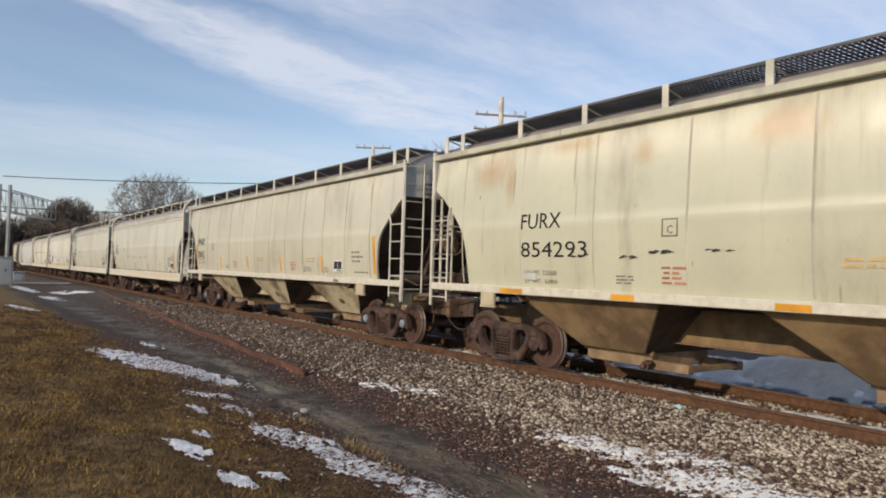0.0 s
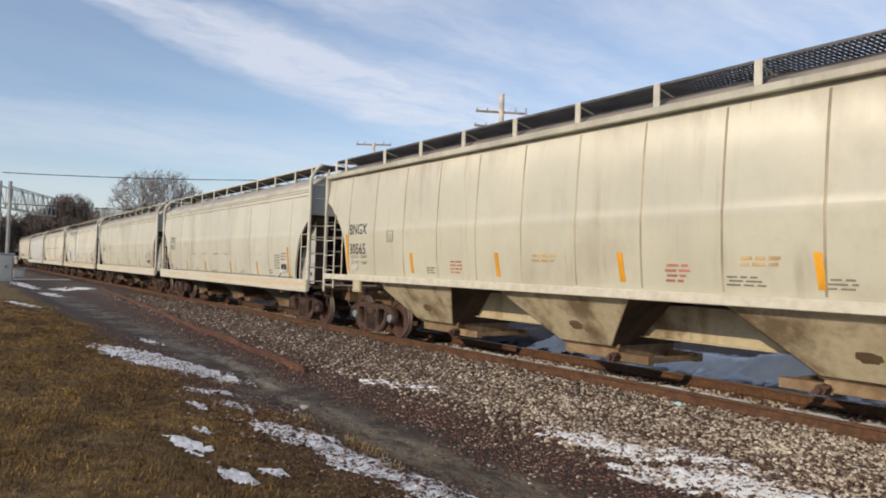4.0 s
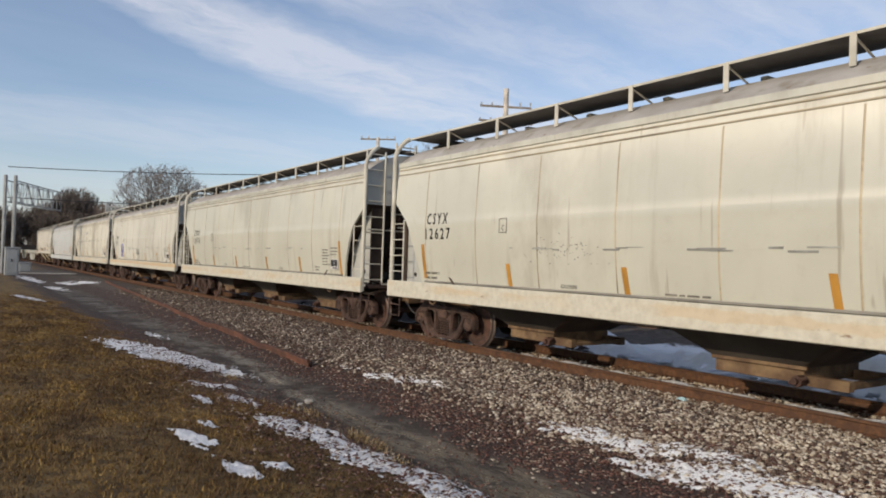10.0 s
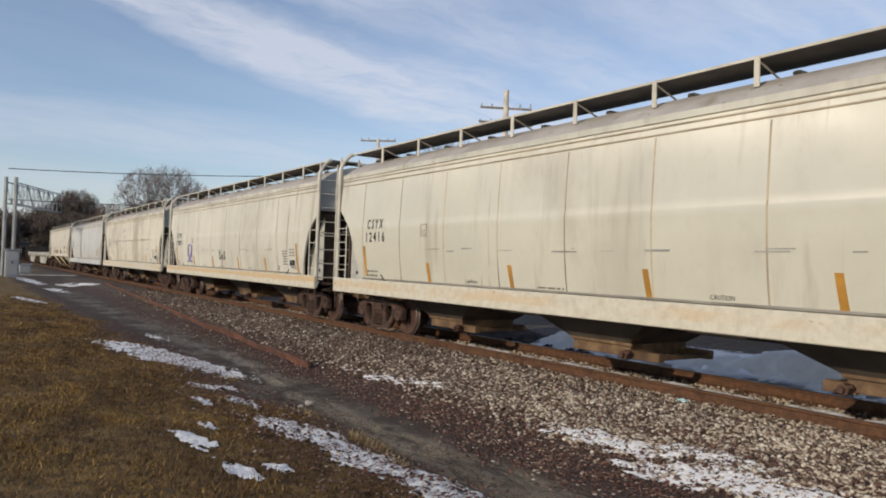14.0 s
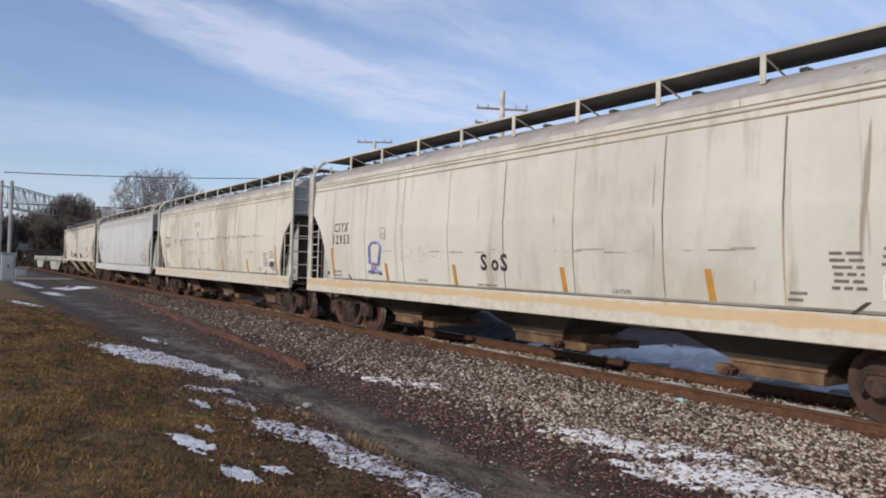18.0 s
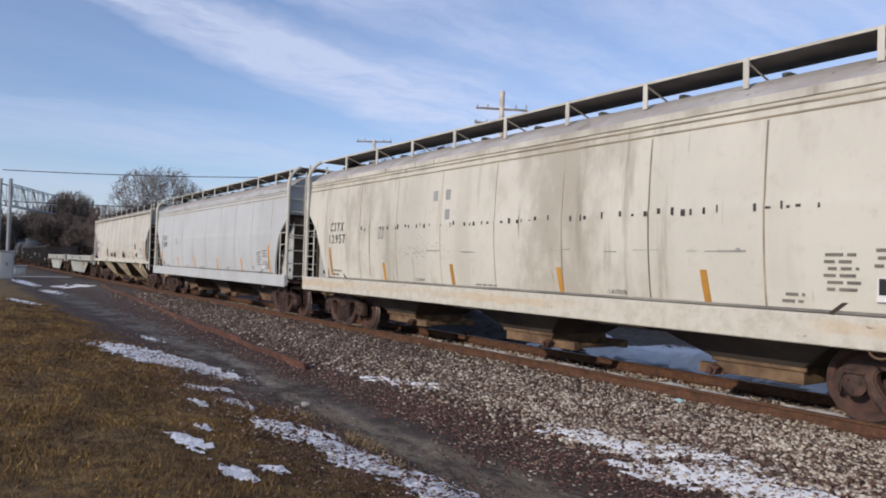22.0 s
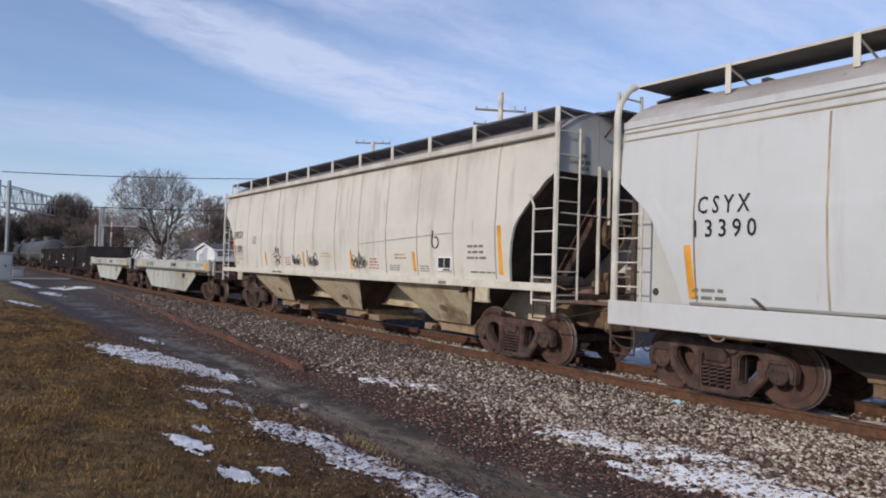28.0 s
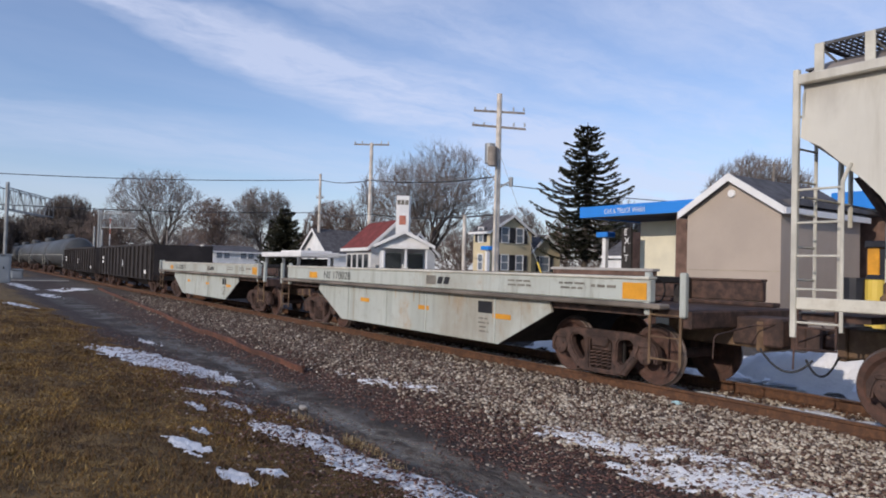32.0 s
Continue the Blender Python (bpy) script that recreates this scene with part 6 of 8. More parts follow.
def well_car(offset, digits, label, half=7.15, tub=(4.45, 3.15), near=True):
    """Low well car: deep tub between the trucks under a long top chord."""
    car = root("well_car", (offset, YC, 0), label, "freight car", "train")
    TRAIN.append((car, offset))
    for s in (-1, 1):
        y = s * 1.42
        bm = bmesh.new()
        prism(bm, [(-tub[0], 1.24), (tub[0], 1.24), (tub[0] + 0.1, 1.02), (tub[1], 0.34), (-tub[1], 0.34), (-tub[0] - 0.1, 1.02)], "y", y - 0.02, y + 0.02)
        part("tub_side", bm, "wellgrey", car, "streaked pale green-grey tub side")
        part("top_chord", boxes((-half + 0.55, half - 0.55, y - 0.09, y + 0.05, 1.28, 1.62), bevel=0.02), "wellgrey" if s < 0 else "truck", car)
        part("chord_rim", boxes((-half + 0.55, half - 0.55, y - 0.12, y + 0.075, 1.61, 1.655), bevel=0.01), "post" if s < 0 else "truck", car)
        part("ledge", boxes((-half + 0.3, half - 0.3, y - 0.19, y + 0.05, 1.20, 1.275), bevel=0.018), "ledge" if s < 0 else "truck", car, "grimy ledge along the tub")
        for x in (-tub[1] + 0.35, -0.9, 0.75, tub[1] - 0.1):
            part("tub_rib", boxes((x - 0.02, x + 0.02, y + s * 0.02 - 0.014, y + s * 0.02 + 0.014, 0.36, 1.2)), "wellgrey", car)
    part("tub_floor", boxes((-tub[1], tub[1], -1.4, 1.4, 0.36, 0.42)), "under", car)
    for e in (-1, 1):
        part("tub_slope", prism(bmesh.new(), [(e * (tub[0] - 0.1), 1.15), (e * tub[1], 0.36), (e * (tub[1] - 0.05), 0.40), (e * (tub[0] - 0.2), 1.2)], "y", -1.38, 1.38), "under", car)
        lo, hi = min(e * (tub[0] - 0.2), e * half), max(e * (tub[0] - 0.2), e * half)
        part("end_deck", boxes((lo, hi, -1.35, 1.35, 1.08, 1.20)), "truck", car, "rusty end deck over the truck")
        part("end_beam", boxes((e * half - 0.08, e * half + 0.08, -1.42, 1.42, 0.95, 1.20), bevel=0.02), "truck", car)
        part("stub_sill", boxes((min(e * half, e * (half + 0.75)), max(e * half, e * (half + 0.75)), -0.35, 0.35, 0.72, 1.12), bevel=0.03), "truck", car, "rusty stub sill and draft gear")
        part("bulkhead", boxes(*[(e * (tub[0] + 0.75) - 0.06, e * (tub[0] + 0.75) + 0.06, a, b, c, d) for a, b, c, d in ((-1.3, 1.3, 1.54, 1.66), (-1.3, -0.95, 1.2, 1.53), (-0.25, 0.25, 1.2, 1.53), (0.95, 1.3, 1.2, 1.53))], bevel=0.015), "under", car, "dark open end frame")
        for x in (e * (half - 0.02), e * (half - 0.62)):
            part("hand_post", boxes((x - 0.05, x + 0.05, -1.50, -1.40, 1.1, 1.72), bevel=0.02), "wellgrey", car)
        ladder(car, e * (half - 0.06), e * (half - 0.58), -1.46, -1.46, 0.42, 1.2, 3, 0.022, "corner_ladder", "draft")
        part("hand_wheel", tubes([([(e * (half - 0.9), -0.9 + 0.18 * math.cos(k * math.pi / 6), 1.45 + 0.18 * math.sin(k * math.pi / 6)) for k in range(13)], 0.015)], 5), "under", car)
        truck_parts(car, e * 5.28, near)
    couplers(car, half + 0.35)
    y = -1.42 - 0.09 - 0.005
    rng = random.Random(int(abs(offset)))
    if digits:
        lettering("NS " + digits, 0.19, "black", car, (-half + 3.05, y - 0.002, 1.345), "reporting_number", 1.52)
    part("stripe_mark", boxes((0.85, 1.20, y - 0.004, y, 1.36, 1.54)), "faint", car, "grey and black road emblem")
    for x in (1.24, 1.47):
        part("stripe_mark", prism(bmesh.new(), [(x, 1.38), (x + 0.17, 1.38), (x + 0.23, 1.52), (x + 0.06, 1.52)], "y", y - 0.004, y), "black", car)
    part("small_stencil", bars(text_block(half - 3.68, 1.50, 0.8, 2, rng, 0.075, 0.03) + text_block(half - 2.38, 1.50, 0.62, 2, rng, 0.075, 0.03) + text_block(half - 1.68, 1.47, 0.55, 1, rng, 0.09, 0.04), y), "faint", car)
    part("yellow_panel", boxes((half - 1.04, half - 0.60, y - 0.006, y, 1.32, 1.56)), "orange", car, "yellow reflective panel")
    part("yellow_panel", boxes((-half + 2.13, -half + 2.62, y - 0.006, y, 1.34, 1.50)), "orange", car, "yellow reflective panel")
    yt = -1.42 - 0.02
    for x, z, w in ((-2.14, 0.84, 0.42), (0.46, 0.81, 0.40), (3.0, 0.80, 0.5)):
        part("reflective_tape", boxes((x, x + w, yt - 0.008, yt, z, z + 0.09)), "orange", car, "yellow reflective tape strip")
    part("stencil_panel", boxes((2.55, 2.97, yt - 0.008, yt, 0.88, 1.10)), "black", car)
    part("small_stencil", bars(text_block(2.55, 0.76, 0.36, 4, rng, 0.08, 0.03), yt), "faint", car)
    for k in range(9):
        x, drop, w = rng.uniform(-tub[0] + 0.3, tub[0] - 0.3), rng.uniform(0.12, 0.42), rng.uniform(0.015, 0.04)
        part("dirt_run", prism(bmesh.new(), [(x - w, 1.20), (x + w, 1.20), (x + 0.3 * w, 1.20 - drop), (x - 0.2 * w, 1.20 - drop)], "y", yt - 0.003, yt), "seam", car, "dark run of dirt below the ledge")
    return car


def open_hopper(offset, half, label):
    """Dark ribbed open-top car."""
    car = root("open_hopper_car", (offset, YC, 0), label, "freight car", "train")
    TRAIN.append((car, offset))
    for s in (-1, 1):
        part("side_sheet", boxes((-half, half, s * 1.42 - 0.02, s * 1.42 + 0.02, 0.75, 2.5)), "coal", car)
        part("top_rail", boxes((-half, half, s * 1.45 - 0.06, s * 1.45 + 0.05, 2.42, 2.55), bevel=0.015), "coal", car)
        for k in range(15):
            x = -half + 0.2 + (2 * half - 0.4) * k / 14
            part("side_stake", boxes((x - 0.06, x + 0.06, s * 1.42 + (0.0 if s > 0 else -0.12), s * 1.42 + (0.12 if s > 0 else 0.0), 0.75, 2.44)), "coal", car)
    for e in (-1, 1):
        part("end_sheet", boxes((e * half - 0.03, e * half + 0.03, -1.42, 1.42, 0.95, 2.5)), "coal", car)
        truck_parts(car, e * (half - 1.5), False)
        ladder(car, e * half - 0.05, e * half - 0.45 * e, -1.55, -1.55, 0.7, 2.4, 5, 0.02, "side_ladder", "coal")
    part("floor_pan", boxes((-half, half, -1.4, 1.4, 0.7, 0.95)), "coal", car)
    bay(car, (-half + 2.6, -0.2), (-half + 3.6, -1.4), 0.8, 0.35, 1.3, 0.7, "coal")
    bay(car, (0.2, half - 2.6), (1.4, half - 3.6), 0.8, 0.35, 1.3, 0.7, "coal")
    part("small_stencil", bars([(-half + 1.2, 1.7, 0.5, 0.16), (-half + 1.2, 1.45, 0.55, 0.16), (0.3, 1.3, 0.12, 0.4), (half - 1.5, 1.0, 0.4, 0.2)], -1.545), "whiteink", car)
    couplers(car, half)
    return car


def tank_car(offset, label, half=7.6):
    car = root("tank_car", (offset, YC, 0), label, "freight car", "train")
    TRAIN.append((car, offset))
    bm = bmesh.new()
    o = [(0.2, -half + 0.05), (0.8, -half + 0.1), (1.25, -half + 0.35), (1.4, -half + 0.75), (1.4, half - 0.75), (1.25, half - 0.35), (0.8, half - 0.1), (0.2, half - 0.05)]
    lathe(bm, o, 28, (0, 0, 2.25), "x")
    smooth(part("tank_shell", bm, "tank", car, "grey cylindrical tank shell"), 40)
    bm = bmesh.new()
    lathe(bm, [(0.55, 3.6), (0.55, 4.0), (0.3, 4.1)], 14, (0, 0, 0), "z")
    part("dome_housing", bm, "tank", car)
    part("stub_sill", boxes((-half, half, -0.3, 0.3, 0.7, 1.0)), "under", car)
    for e in (-1, 1):
        part("end_sill", boxes((e * half - 0.5, e * half + 0.5, -1.4, 1.4, 0.85, 1.0)), "under", car)
        part("saddle", boxes((e * (half - 1.6) - 0.3, e * (half - 1.6) + 0.3, -1.2, 1.2, 0.9, 1.5)), "under", car)
        part("hand_rail", tubes([([(e * half, -1.4, 0.95), (e * half, -1.4, 2.0), (0, -1.42, 2.0)], 0.02)], 5), "post", car)
        truck_parts(car, e * (half - 1.5), False)
    couplers(car, half + 0.2)
    return car


well_car(-90.15, "170028", "pale green-grey low well car with yellow panels")
well_car(-105.6, "170031", "pale green-grey low well car, streaked tub", 6.9, (4.2, 2.9))
open_hopper(-121.6, 7.5, "black-brown ribbed open hopper car")
open_hopper(-139.4, 8.0, "black-brown ribbed open hopper car")
first_tank = None
for k in range(13):
    x = -157.5 - 17.3 * k
    if first_tank is None:
        first_tank = tank_car(x, "dull grey tank car with a round dome")
    else:
        car = copy_thing(first_tank, pose(x, YC, 0))
        TRAIN.append((car, x))

# ---- beyond the track ----


def grid_height(x, y):
    return float(ground_height(np.array(float(x)), np.array(float(y))))


def bare_tree(x, y, height, width, seed, label="bare grey-brown broadleaf tree in winter", twig="twig", limbs=9, boughs=11, sprays=13, base=0.28, r=0.015, trunk=None):
    """Forking tree: limbs, boughs and twigs split again and again, rising and spreading into a rounded crown."""
    rng = random.Random(seed)
    tree = root("tree", (x, y, grid_height(x, y)), label, "tree", "bare trees")
    trunk = trunk or height * 0.022
    rows = []       # start, bend, end, thickness, level
    deep = 5 if sprays < 12 else 7 if sprays > 20 else 6

    def grow(p, d, length, thick, level):
        q = p + d * length
        side = d.orthogonal().normalized()
        side.rotate(Quaternion(d, rng.uniform(0, 6.28)))
        rows.append((p, p.lerp(q, 0.5) + side * length * rng.uniform(0.02, 0.09), q, thick, level))
        if level >= deep:
            return
        n = max(4, limbs // 2 if limbs < 20 else 8) if level == 0 else (3 if rng.random() < 0.45 else 2)
        turn = rng.uniform(0, 6.28)
        for k in range(n):
            lean = rng.uniform(22, 58) if level == 0 else rng.uniform(14, 40)
            axis = d.orthogonal().normalized()
            axis.rotate(Quaternion(d, turn + 6.283 * k / n + rng.uniform(-0.4, 0.4)))
            nd = d.copy()
            nd.rotate(Quaternion(axis, radians(lean)))
            nd = (nd + Vector((0, 0, 0.16))).normalized()
            grow(q if level == 0 else p.lerp(q, rng.uniform(0.72, 1.0)), nd, length * (rng.uniform(0.85, 1.15) if level == 0 else rng.uniform(0.66, 0.88)), thick * 0.53, level + 1)
        if 1 <= level <= deep - 2:
            # thinner side shoots fill the crown below its rim
            for k in range(2):
                axis = d.orthogonal().normalized()
                axis.rotate(Quaternion(d, rng.uniform(0, 6.28)))
                nd = d.copy()
                nd.rotate(Quaternion(axis, radians(rng.uniform(30, 62))))
                grow(p.lerp(q, rng.uniform(0.25, 0.8)), nd, length * rng.uniform(0.45, 0.7), thick * 0.30, level + 2)
    grow(Vector((0, 0, 0)), Vector((rng.uniform(-0.04, 0.04), rng.uniform(-0.04, 0.04), 1)).normalized(), 1.0, 1.0, 0)
    # fit the crown to its true height and spread
    ends = np.array([tuple(row[2]) for row in rows])
    top = np.percentile(ends[:, 2], 99)
    wide = np.percentile(np.hypot(ends[:, 0], ends[:, 1]), 95)
    foot = 1.0

    def fit(v):
        z = v.z * height * base / foot if v.z < foot else height * base + (v.z - foot) / (top - foot) * height * (1 - base) * 0.97
        u = Vector((v.x / wide * width / 2, v.y / wide * width / 2, z))
        mid, semi = height * (base + 1) / 2, height * (1 - base) / 2
        far = math.sqrt((u.x * u.x + u.y * u.y) / (width * width / 4) + ((u.z - mid) / semi) ** 2) if u.z > height * base else 0.0
        if far > 0.9:
            pull = (0.9 + 0.2 * (1 - 1 / (1 + 3 * (far - 0.9)))) / far
            u = Vector((u.x * pull, u.y * pull, mid + (u.z - mid) * pull))
        return u
    wood = bmesh.new()
    vs, fs = [], []

    def thin(p, q, w0, w1):
        side = (q - p).cross(Vector((rng.uniform(-1, 1), rng.uniform(-1, 1), rng.uniform(-1, 1)))).normalized()
        k = len(vs)
        vs.extend([tuple(p - side * w0), tuple(p + side * w0), tuple(q + side * w1), tuple(q - side * w1)])
        fs.append((k, k + 1, k + 2, k + 3))
    for p, m, q, thick, level in rows:
        p, m, q = fit(p), fit(m), fit(q)
        w = max(trunk * thick, r)
        if level <= 2:
            tube(wood, [p - Vector((0, 0, 0.3 if level == 0 else 0.0)), m, q], [w, w * 0.85, w * 0.66], 8 if level == 0 else 5, False)
            continue
        thin(p, m, w, w * 0.85)
        thin(m, q, w * 0.85, w * 0.6)
        if level >= deep - 2:
            d = (q - p).normalized()
            long = height * 0.058
            for _ in range(max(3, int(sprays * 0.4))):
                c = p.lerp(q, rng.uniform(0.2, 1.0))
                e = c + (d + Vector((rng.uniform(-0.6, 0.6), rng.uniform(-0.6, 0.6), rng.uniform(-0.25, 0.6)))).normalized() * long * rng.uniform(0.5, 1.2)
                thin(c, e, r * 0.8, r * 0.35)
    part("trunk", wood, "bark", tree)
    part("crown", (vs, [], fs), twig, tree, "fine bare twigs")
    return tree


def spruce(x, y, height, width, seed, label, gaps=0.25, step=0.30, clear=0.10):
    rng = random.Random(seed)
    tree = root("spruce_tree", (x, y, grid_height(x, y)), label, "tree")
    part("trunk", tubes([([(0, 0, -0.3), (0.05, 0, height * 0.5), (0, 0.04, height)], [height * 0.02, height * 0.012, 0.02])], 8), "bark", tree)
    vs, fs = [], []
    z = height * clear
    while z < height * 0.985:
        f = (z / height - clear) / (1 - clear)
        reach = width * 0.54 * min(1.0, 0.80 + 0.55 * f) * (1 - f) ** 0.62
        n = max(3, int(4 + 6 * (1 - f)))
        a0 = rng.uniform(0, 6.28)
        for k in range(n):
            if rng.random() < gaps * 0.6:
                continue
            a = a0 + 2 * math.pi * k / n + rng.uniform(-0.25, 0.25)
            L = max(0.30, reach * rng.uniform(0.50, 1.15))
            d = Vector((math.cos(a), math.sin(a), 0))
            tip_rise = 0.10 * L
            prev = Vector((0, 0, z))
            m = max(3, int(L / 0.24))
            for i in range(1, m + 1):
                u = i / m
                p = Vector((0, 0, z)) + d * (L * u) + Vector((0, 0, -0.13 * L * math.sin(u * 2.4) + 2.2 * tip_rise * u * u))
                # drooping sprays to both sides of the branch
                for s in (-1, 1):
                    for j in range(5):
                        side = Vector((-d.y, d.x, 0)) * s
                        w = rng.uniform(0.24, 0.50) * (1.15 - 0.5 * u) * (0.5 + 0.5 * min(1, L))
                        b = prev.lerp(p, rng.random())
                        e = b + side * w + d * rng.uniform(0.05, 0.32) + Vector((0, 0, rng.uniform(-0.24, 0.05)))
                        g = b + d * rng.uniform(0.16, 0.40) + Vector((0, 0, rng.uniform(-0.08, 0.08)))
                        q = len(vs)
                        vs.extend([tuple(b), tuple(e), tuple(g)])
                        fs.append((q, q + 1, q + 2))
                prev = p
        z += step * rng.uniform(0.8, 1.2) * (0.6 + 0.6 * (1 - f))
    part("needle_sprays", (vs, [], fs), "needles", tree, "drooping dark green needle sprays")
    return tree


def gable_house(x0, x1, y0, y1, eave, ridge, along, wall, roof, name, label, base=None, over=0.35, windows=(), group="houses"):
    """House with a gable roof; along: 'x' or 'y', the way the ridge runs. windows: (side, place, sill, width, height) on the side that faces the track ('s') or the street ('e')."""
    base = grid_height((x0 + x1) / 2, y0) - 0.1 if base is None else base
    house = root(name, ((x0 + x1) / 2, (y0 + y1) / 2, base), label, "house", group)
    hx, hy, e, r = (x1 - x0) / 2, (y1 - y0) / 2, eave - base, ridge - base
    t = 0.16
    if along == "y":
        out = [(-hx, 0), (hx, 0), (hx, e), (0, r), (-hx, e)]
        for s in (-1, 1):
            part("gable_wall", prism(bmesh.new(), out, "y", min(s * hy, s * (hy - t)), max(s * hy, s * (hy - t))), wall, house)
            part("side_wall", boxes((min(s * hx, s * (hx - t)), max(s * hx, s * (hx - t)), -hy + t, hy - t, 0, e)), wall, house)
            k = (r - e) / hx
            part("roof_slope", prism(bmesh.new(), [(s * (hx + over), e - k * over), (0, r + 0.02), (0, r + 0.20), (s * (hx + over), e - k * over + 0.18)], "y", -hy - over, hy + over), roof, house)
            part("barge_board", prism(bmesh.new(), [(s * (hx + over + 0.02), e - k * over - 0.05), (0, r - 0.05), (0, r + 0.22), (s * (hx + over + 0.02), e - k * over + 0.20)], "y", -hy - over - 0.05, -hy - over - 0.004), "trim", house, "white barge board")
            part("gutter_board", boxes((min(s * (hx + over), s * (hx + over + 0.06)), max(s * (hx + over), s * (hx + over + 0.06)), -hy - over, hy + over, e - k * over - 0.02, e - k * over + 0.18)), "trim", house)
    else:
        out = [(-hy, 0), (hy, 0), (hy, e), (0, r), (-hy, e)]
        for s in (-1, 1):
            part("gable_wall", prism(bmesh.new(), out, "x", min(s * hx, s * (hx - t)), max(s * hx, s * (hx - t))), wall, house)
            part("side_wall", boxes((-hx + t, hx - t, min(s * hy, s * (hy - t)), max(s * hy, s * (hy - t)), 0, e)), wall, house)
            k = (r - e) / hy
            part("roof_slope", prism(bmesh.new(), [(s * (hy + over), e - k * over), (0, r + 0.02), (0, r + 0.20), (s * (hy + over), e - k * over + 0.18)], "x", -hx - over, hx + over), roof, house)
            part("barge_board", prism(bmesh.new(), [(s * (hy + over + 0.02), e - k * over - 0.05), (0, r - 0.05), (0, r + 0.22), (s * (hy + over + 0.02), e - k * over + 0.20)], "x", hx + over + 0.004, hx + over + 0.05), "trim", house, "white barge board")
            part("gutter_board", boxes((-hx - over, hx + over, min(s * (hy + over), s * (hy + over + 0.06)), max(s * (hy + over), s * (hy + over + 0.06)), e - k * over - 0.02, e - k * over + 0.18)), "trim", house)
    for side, u, sill, w, hgt, dress in windows:
        window_unit(house, side, u, sill, w, hgt, hx, hy, dress)
    return house


def window_unit(house, side, u, sill, w, hgt, hx, hy, dress):
    """A framed sash window set into a wall; dress: colour key of its shutters or None."""
    def place(a0, a1, d0, d1, z0, z1):
        if side == "s":
            return (a0, a1, -hy - d1, -hy - d0, z0, z1)
        return (hx + d0, hx + d1, a0, a1, z0, z1)
    win = part("window", boxes(place(u - w / 2, u + w / 2, 0.0, 0.03, sill, sill + hgt)), "glazing", house)
    f = 0.09
    part("window_frame", boxes(place(u - w / 2 - f, u - w / 2, 0.0, 0.07, sill - f, sill + hgt + f), place(u + w / 2, u + w / 2 + f, 0.0, 0.07, sill - f, sill + hgt + f),
                               place(u - w / 2, u + w / 2, 0.0, 0.07, sill + hgt, sill + hgt + f), place(u - w / 2, u + w / 2, 0.0, 0.09, sill - f, sill), place(u - w / 2, u + w / 2, 0.03, 0.06, sill + hgt * 0.48, sill + hgt * 0.53)), "trim", win)
    if dress:
        for s in (-1, 1):
            c = u + s * (w / 2 + f + 0.22)
            part("shutter", boxes(place(c - 0.2, c + 0.2, 0.0, 0.06, sill - 0.05, sill + hgt + 0.05)), dress, win)


def utility_pole(x, y, top, base_r, wood, label, arms, lean=0.0, gear=False):
    base = grid_height(x, y) - 0.3
    pole = root("utility_pole", (x, y, base), label, "utility pole", "utility poles")
    hgt = top - base
    part("pole", tubes([([(0, 0, 0), (lean * 0.5, 0, hgt * 0.5), (lean, 0, hgt)], [base_r, base_r * 0.85, base_r * 0.7])], 10), wood, pole)
    for dz, length, tilt, mat in arms:
        z = hgt - dz
        d = Vector((ARM[0], ARM[1], 0)) * length
        arm = part("crossarm", tubes([([tuple(Vector((lean, 0, z)) - d - Vector((0, 0, tilt))), tuple(Vector((lean, 0, z)) + d + Vector((0, 0, tilt)))], 0.075)], 4), mat, pole)
        for k in (-0.95, -0.55, 0.55, 0.95):
            p = Vector((lean, 0, z)) + d * k
            part("insulator", tubes([([tuple(p + Vector((0, 0, 0.05))), tuple(p + Vector((0, 0, 0.24)))], [0.05, 0.035])], 6), "steel", arm)
    if gear:
        z = hgt - 3.1
        part("transformer", tubes([([(lean * 0.7 - 0.45, -0.2, z - 0.55), (lean * 0.7 - 0.45, -0.2, z + 0.5)], 0.27)], 12), "steel", pole, "grey pole-mounted transformer")
        part("transformer", tubes([([(lean * 0.7 + 0.05, -0.42, z - 0.75), (lean * 0.7 + 0.05, -0.42, z + 0.25)], 0.24)], 12), "polegrey", pole, "weathered brown transformer")
        part("bracket", tubes([([(lean * 0.7 - 0.8, -0.3, z - 0.75), (lean * 0.7, 0, z - 1.6)], 0.03), ([(lean * 0.7, 0, z - 1.9), (lean * 0.7 + 0.5, 0.5, z - 1.5)], 0.05), ([(lean * 0.7 + 0.5, 0.5, z - 1.8), (lean * 0.7 + 0.5, 0.5, z - 1.3)], 0.11)], 6), "steel", pole)
        part("cable_guard", tubes([([(0.12, -0.13, 0), (lean * 0.7 + 0.12, -0.13, hgt - 3.6)], 0.045)], 6), "steel", pole)
    return pole


ARM = (0.62, 0.78)
utility_pole(-28.7, 23.3, 10.95, 0.19, "polewood", "pale wooden utility pole with crossarms and transformers", [(0.95, 1.35, -0.06, "polegrey"), (1.75, 1.42, -0.10, "polegrey")], 0.0, True)
utility_pole(-43.9, 24.1, 10.45, 0.17, "polewood", "tall wooden utility pole with one crossarm", [(0.12, 1.25, 0.0, "polegrey")])
utility_pole(-64.4, 29.7, 10.75, 0.17, "polewood", "wooden utility pole with a weathered grey top", [(2.4, 0.35, 0.0, "polegrey")])
utility_pole(-118.5, 39.5, 8.9, 0.16, "polegrey", "distant grey wooden utility pole", [(0.3, 0.9, 0.0, "polegrey")])
utility_pole(-36.0, 62.0, 12.4, 0.16, "polegrey", "distant grey wooden utility pole", [(0.3, 1.1, 0.0, "polegrey")])


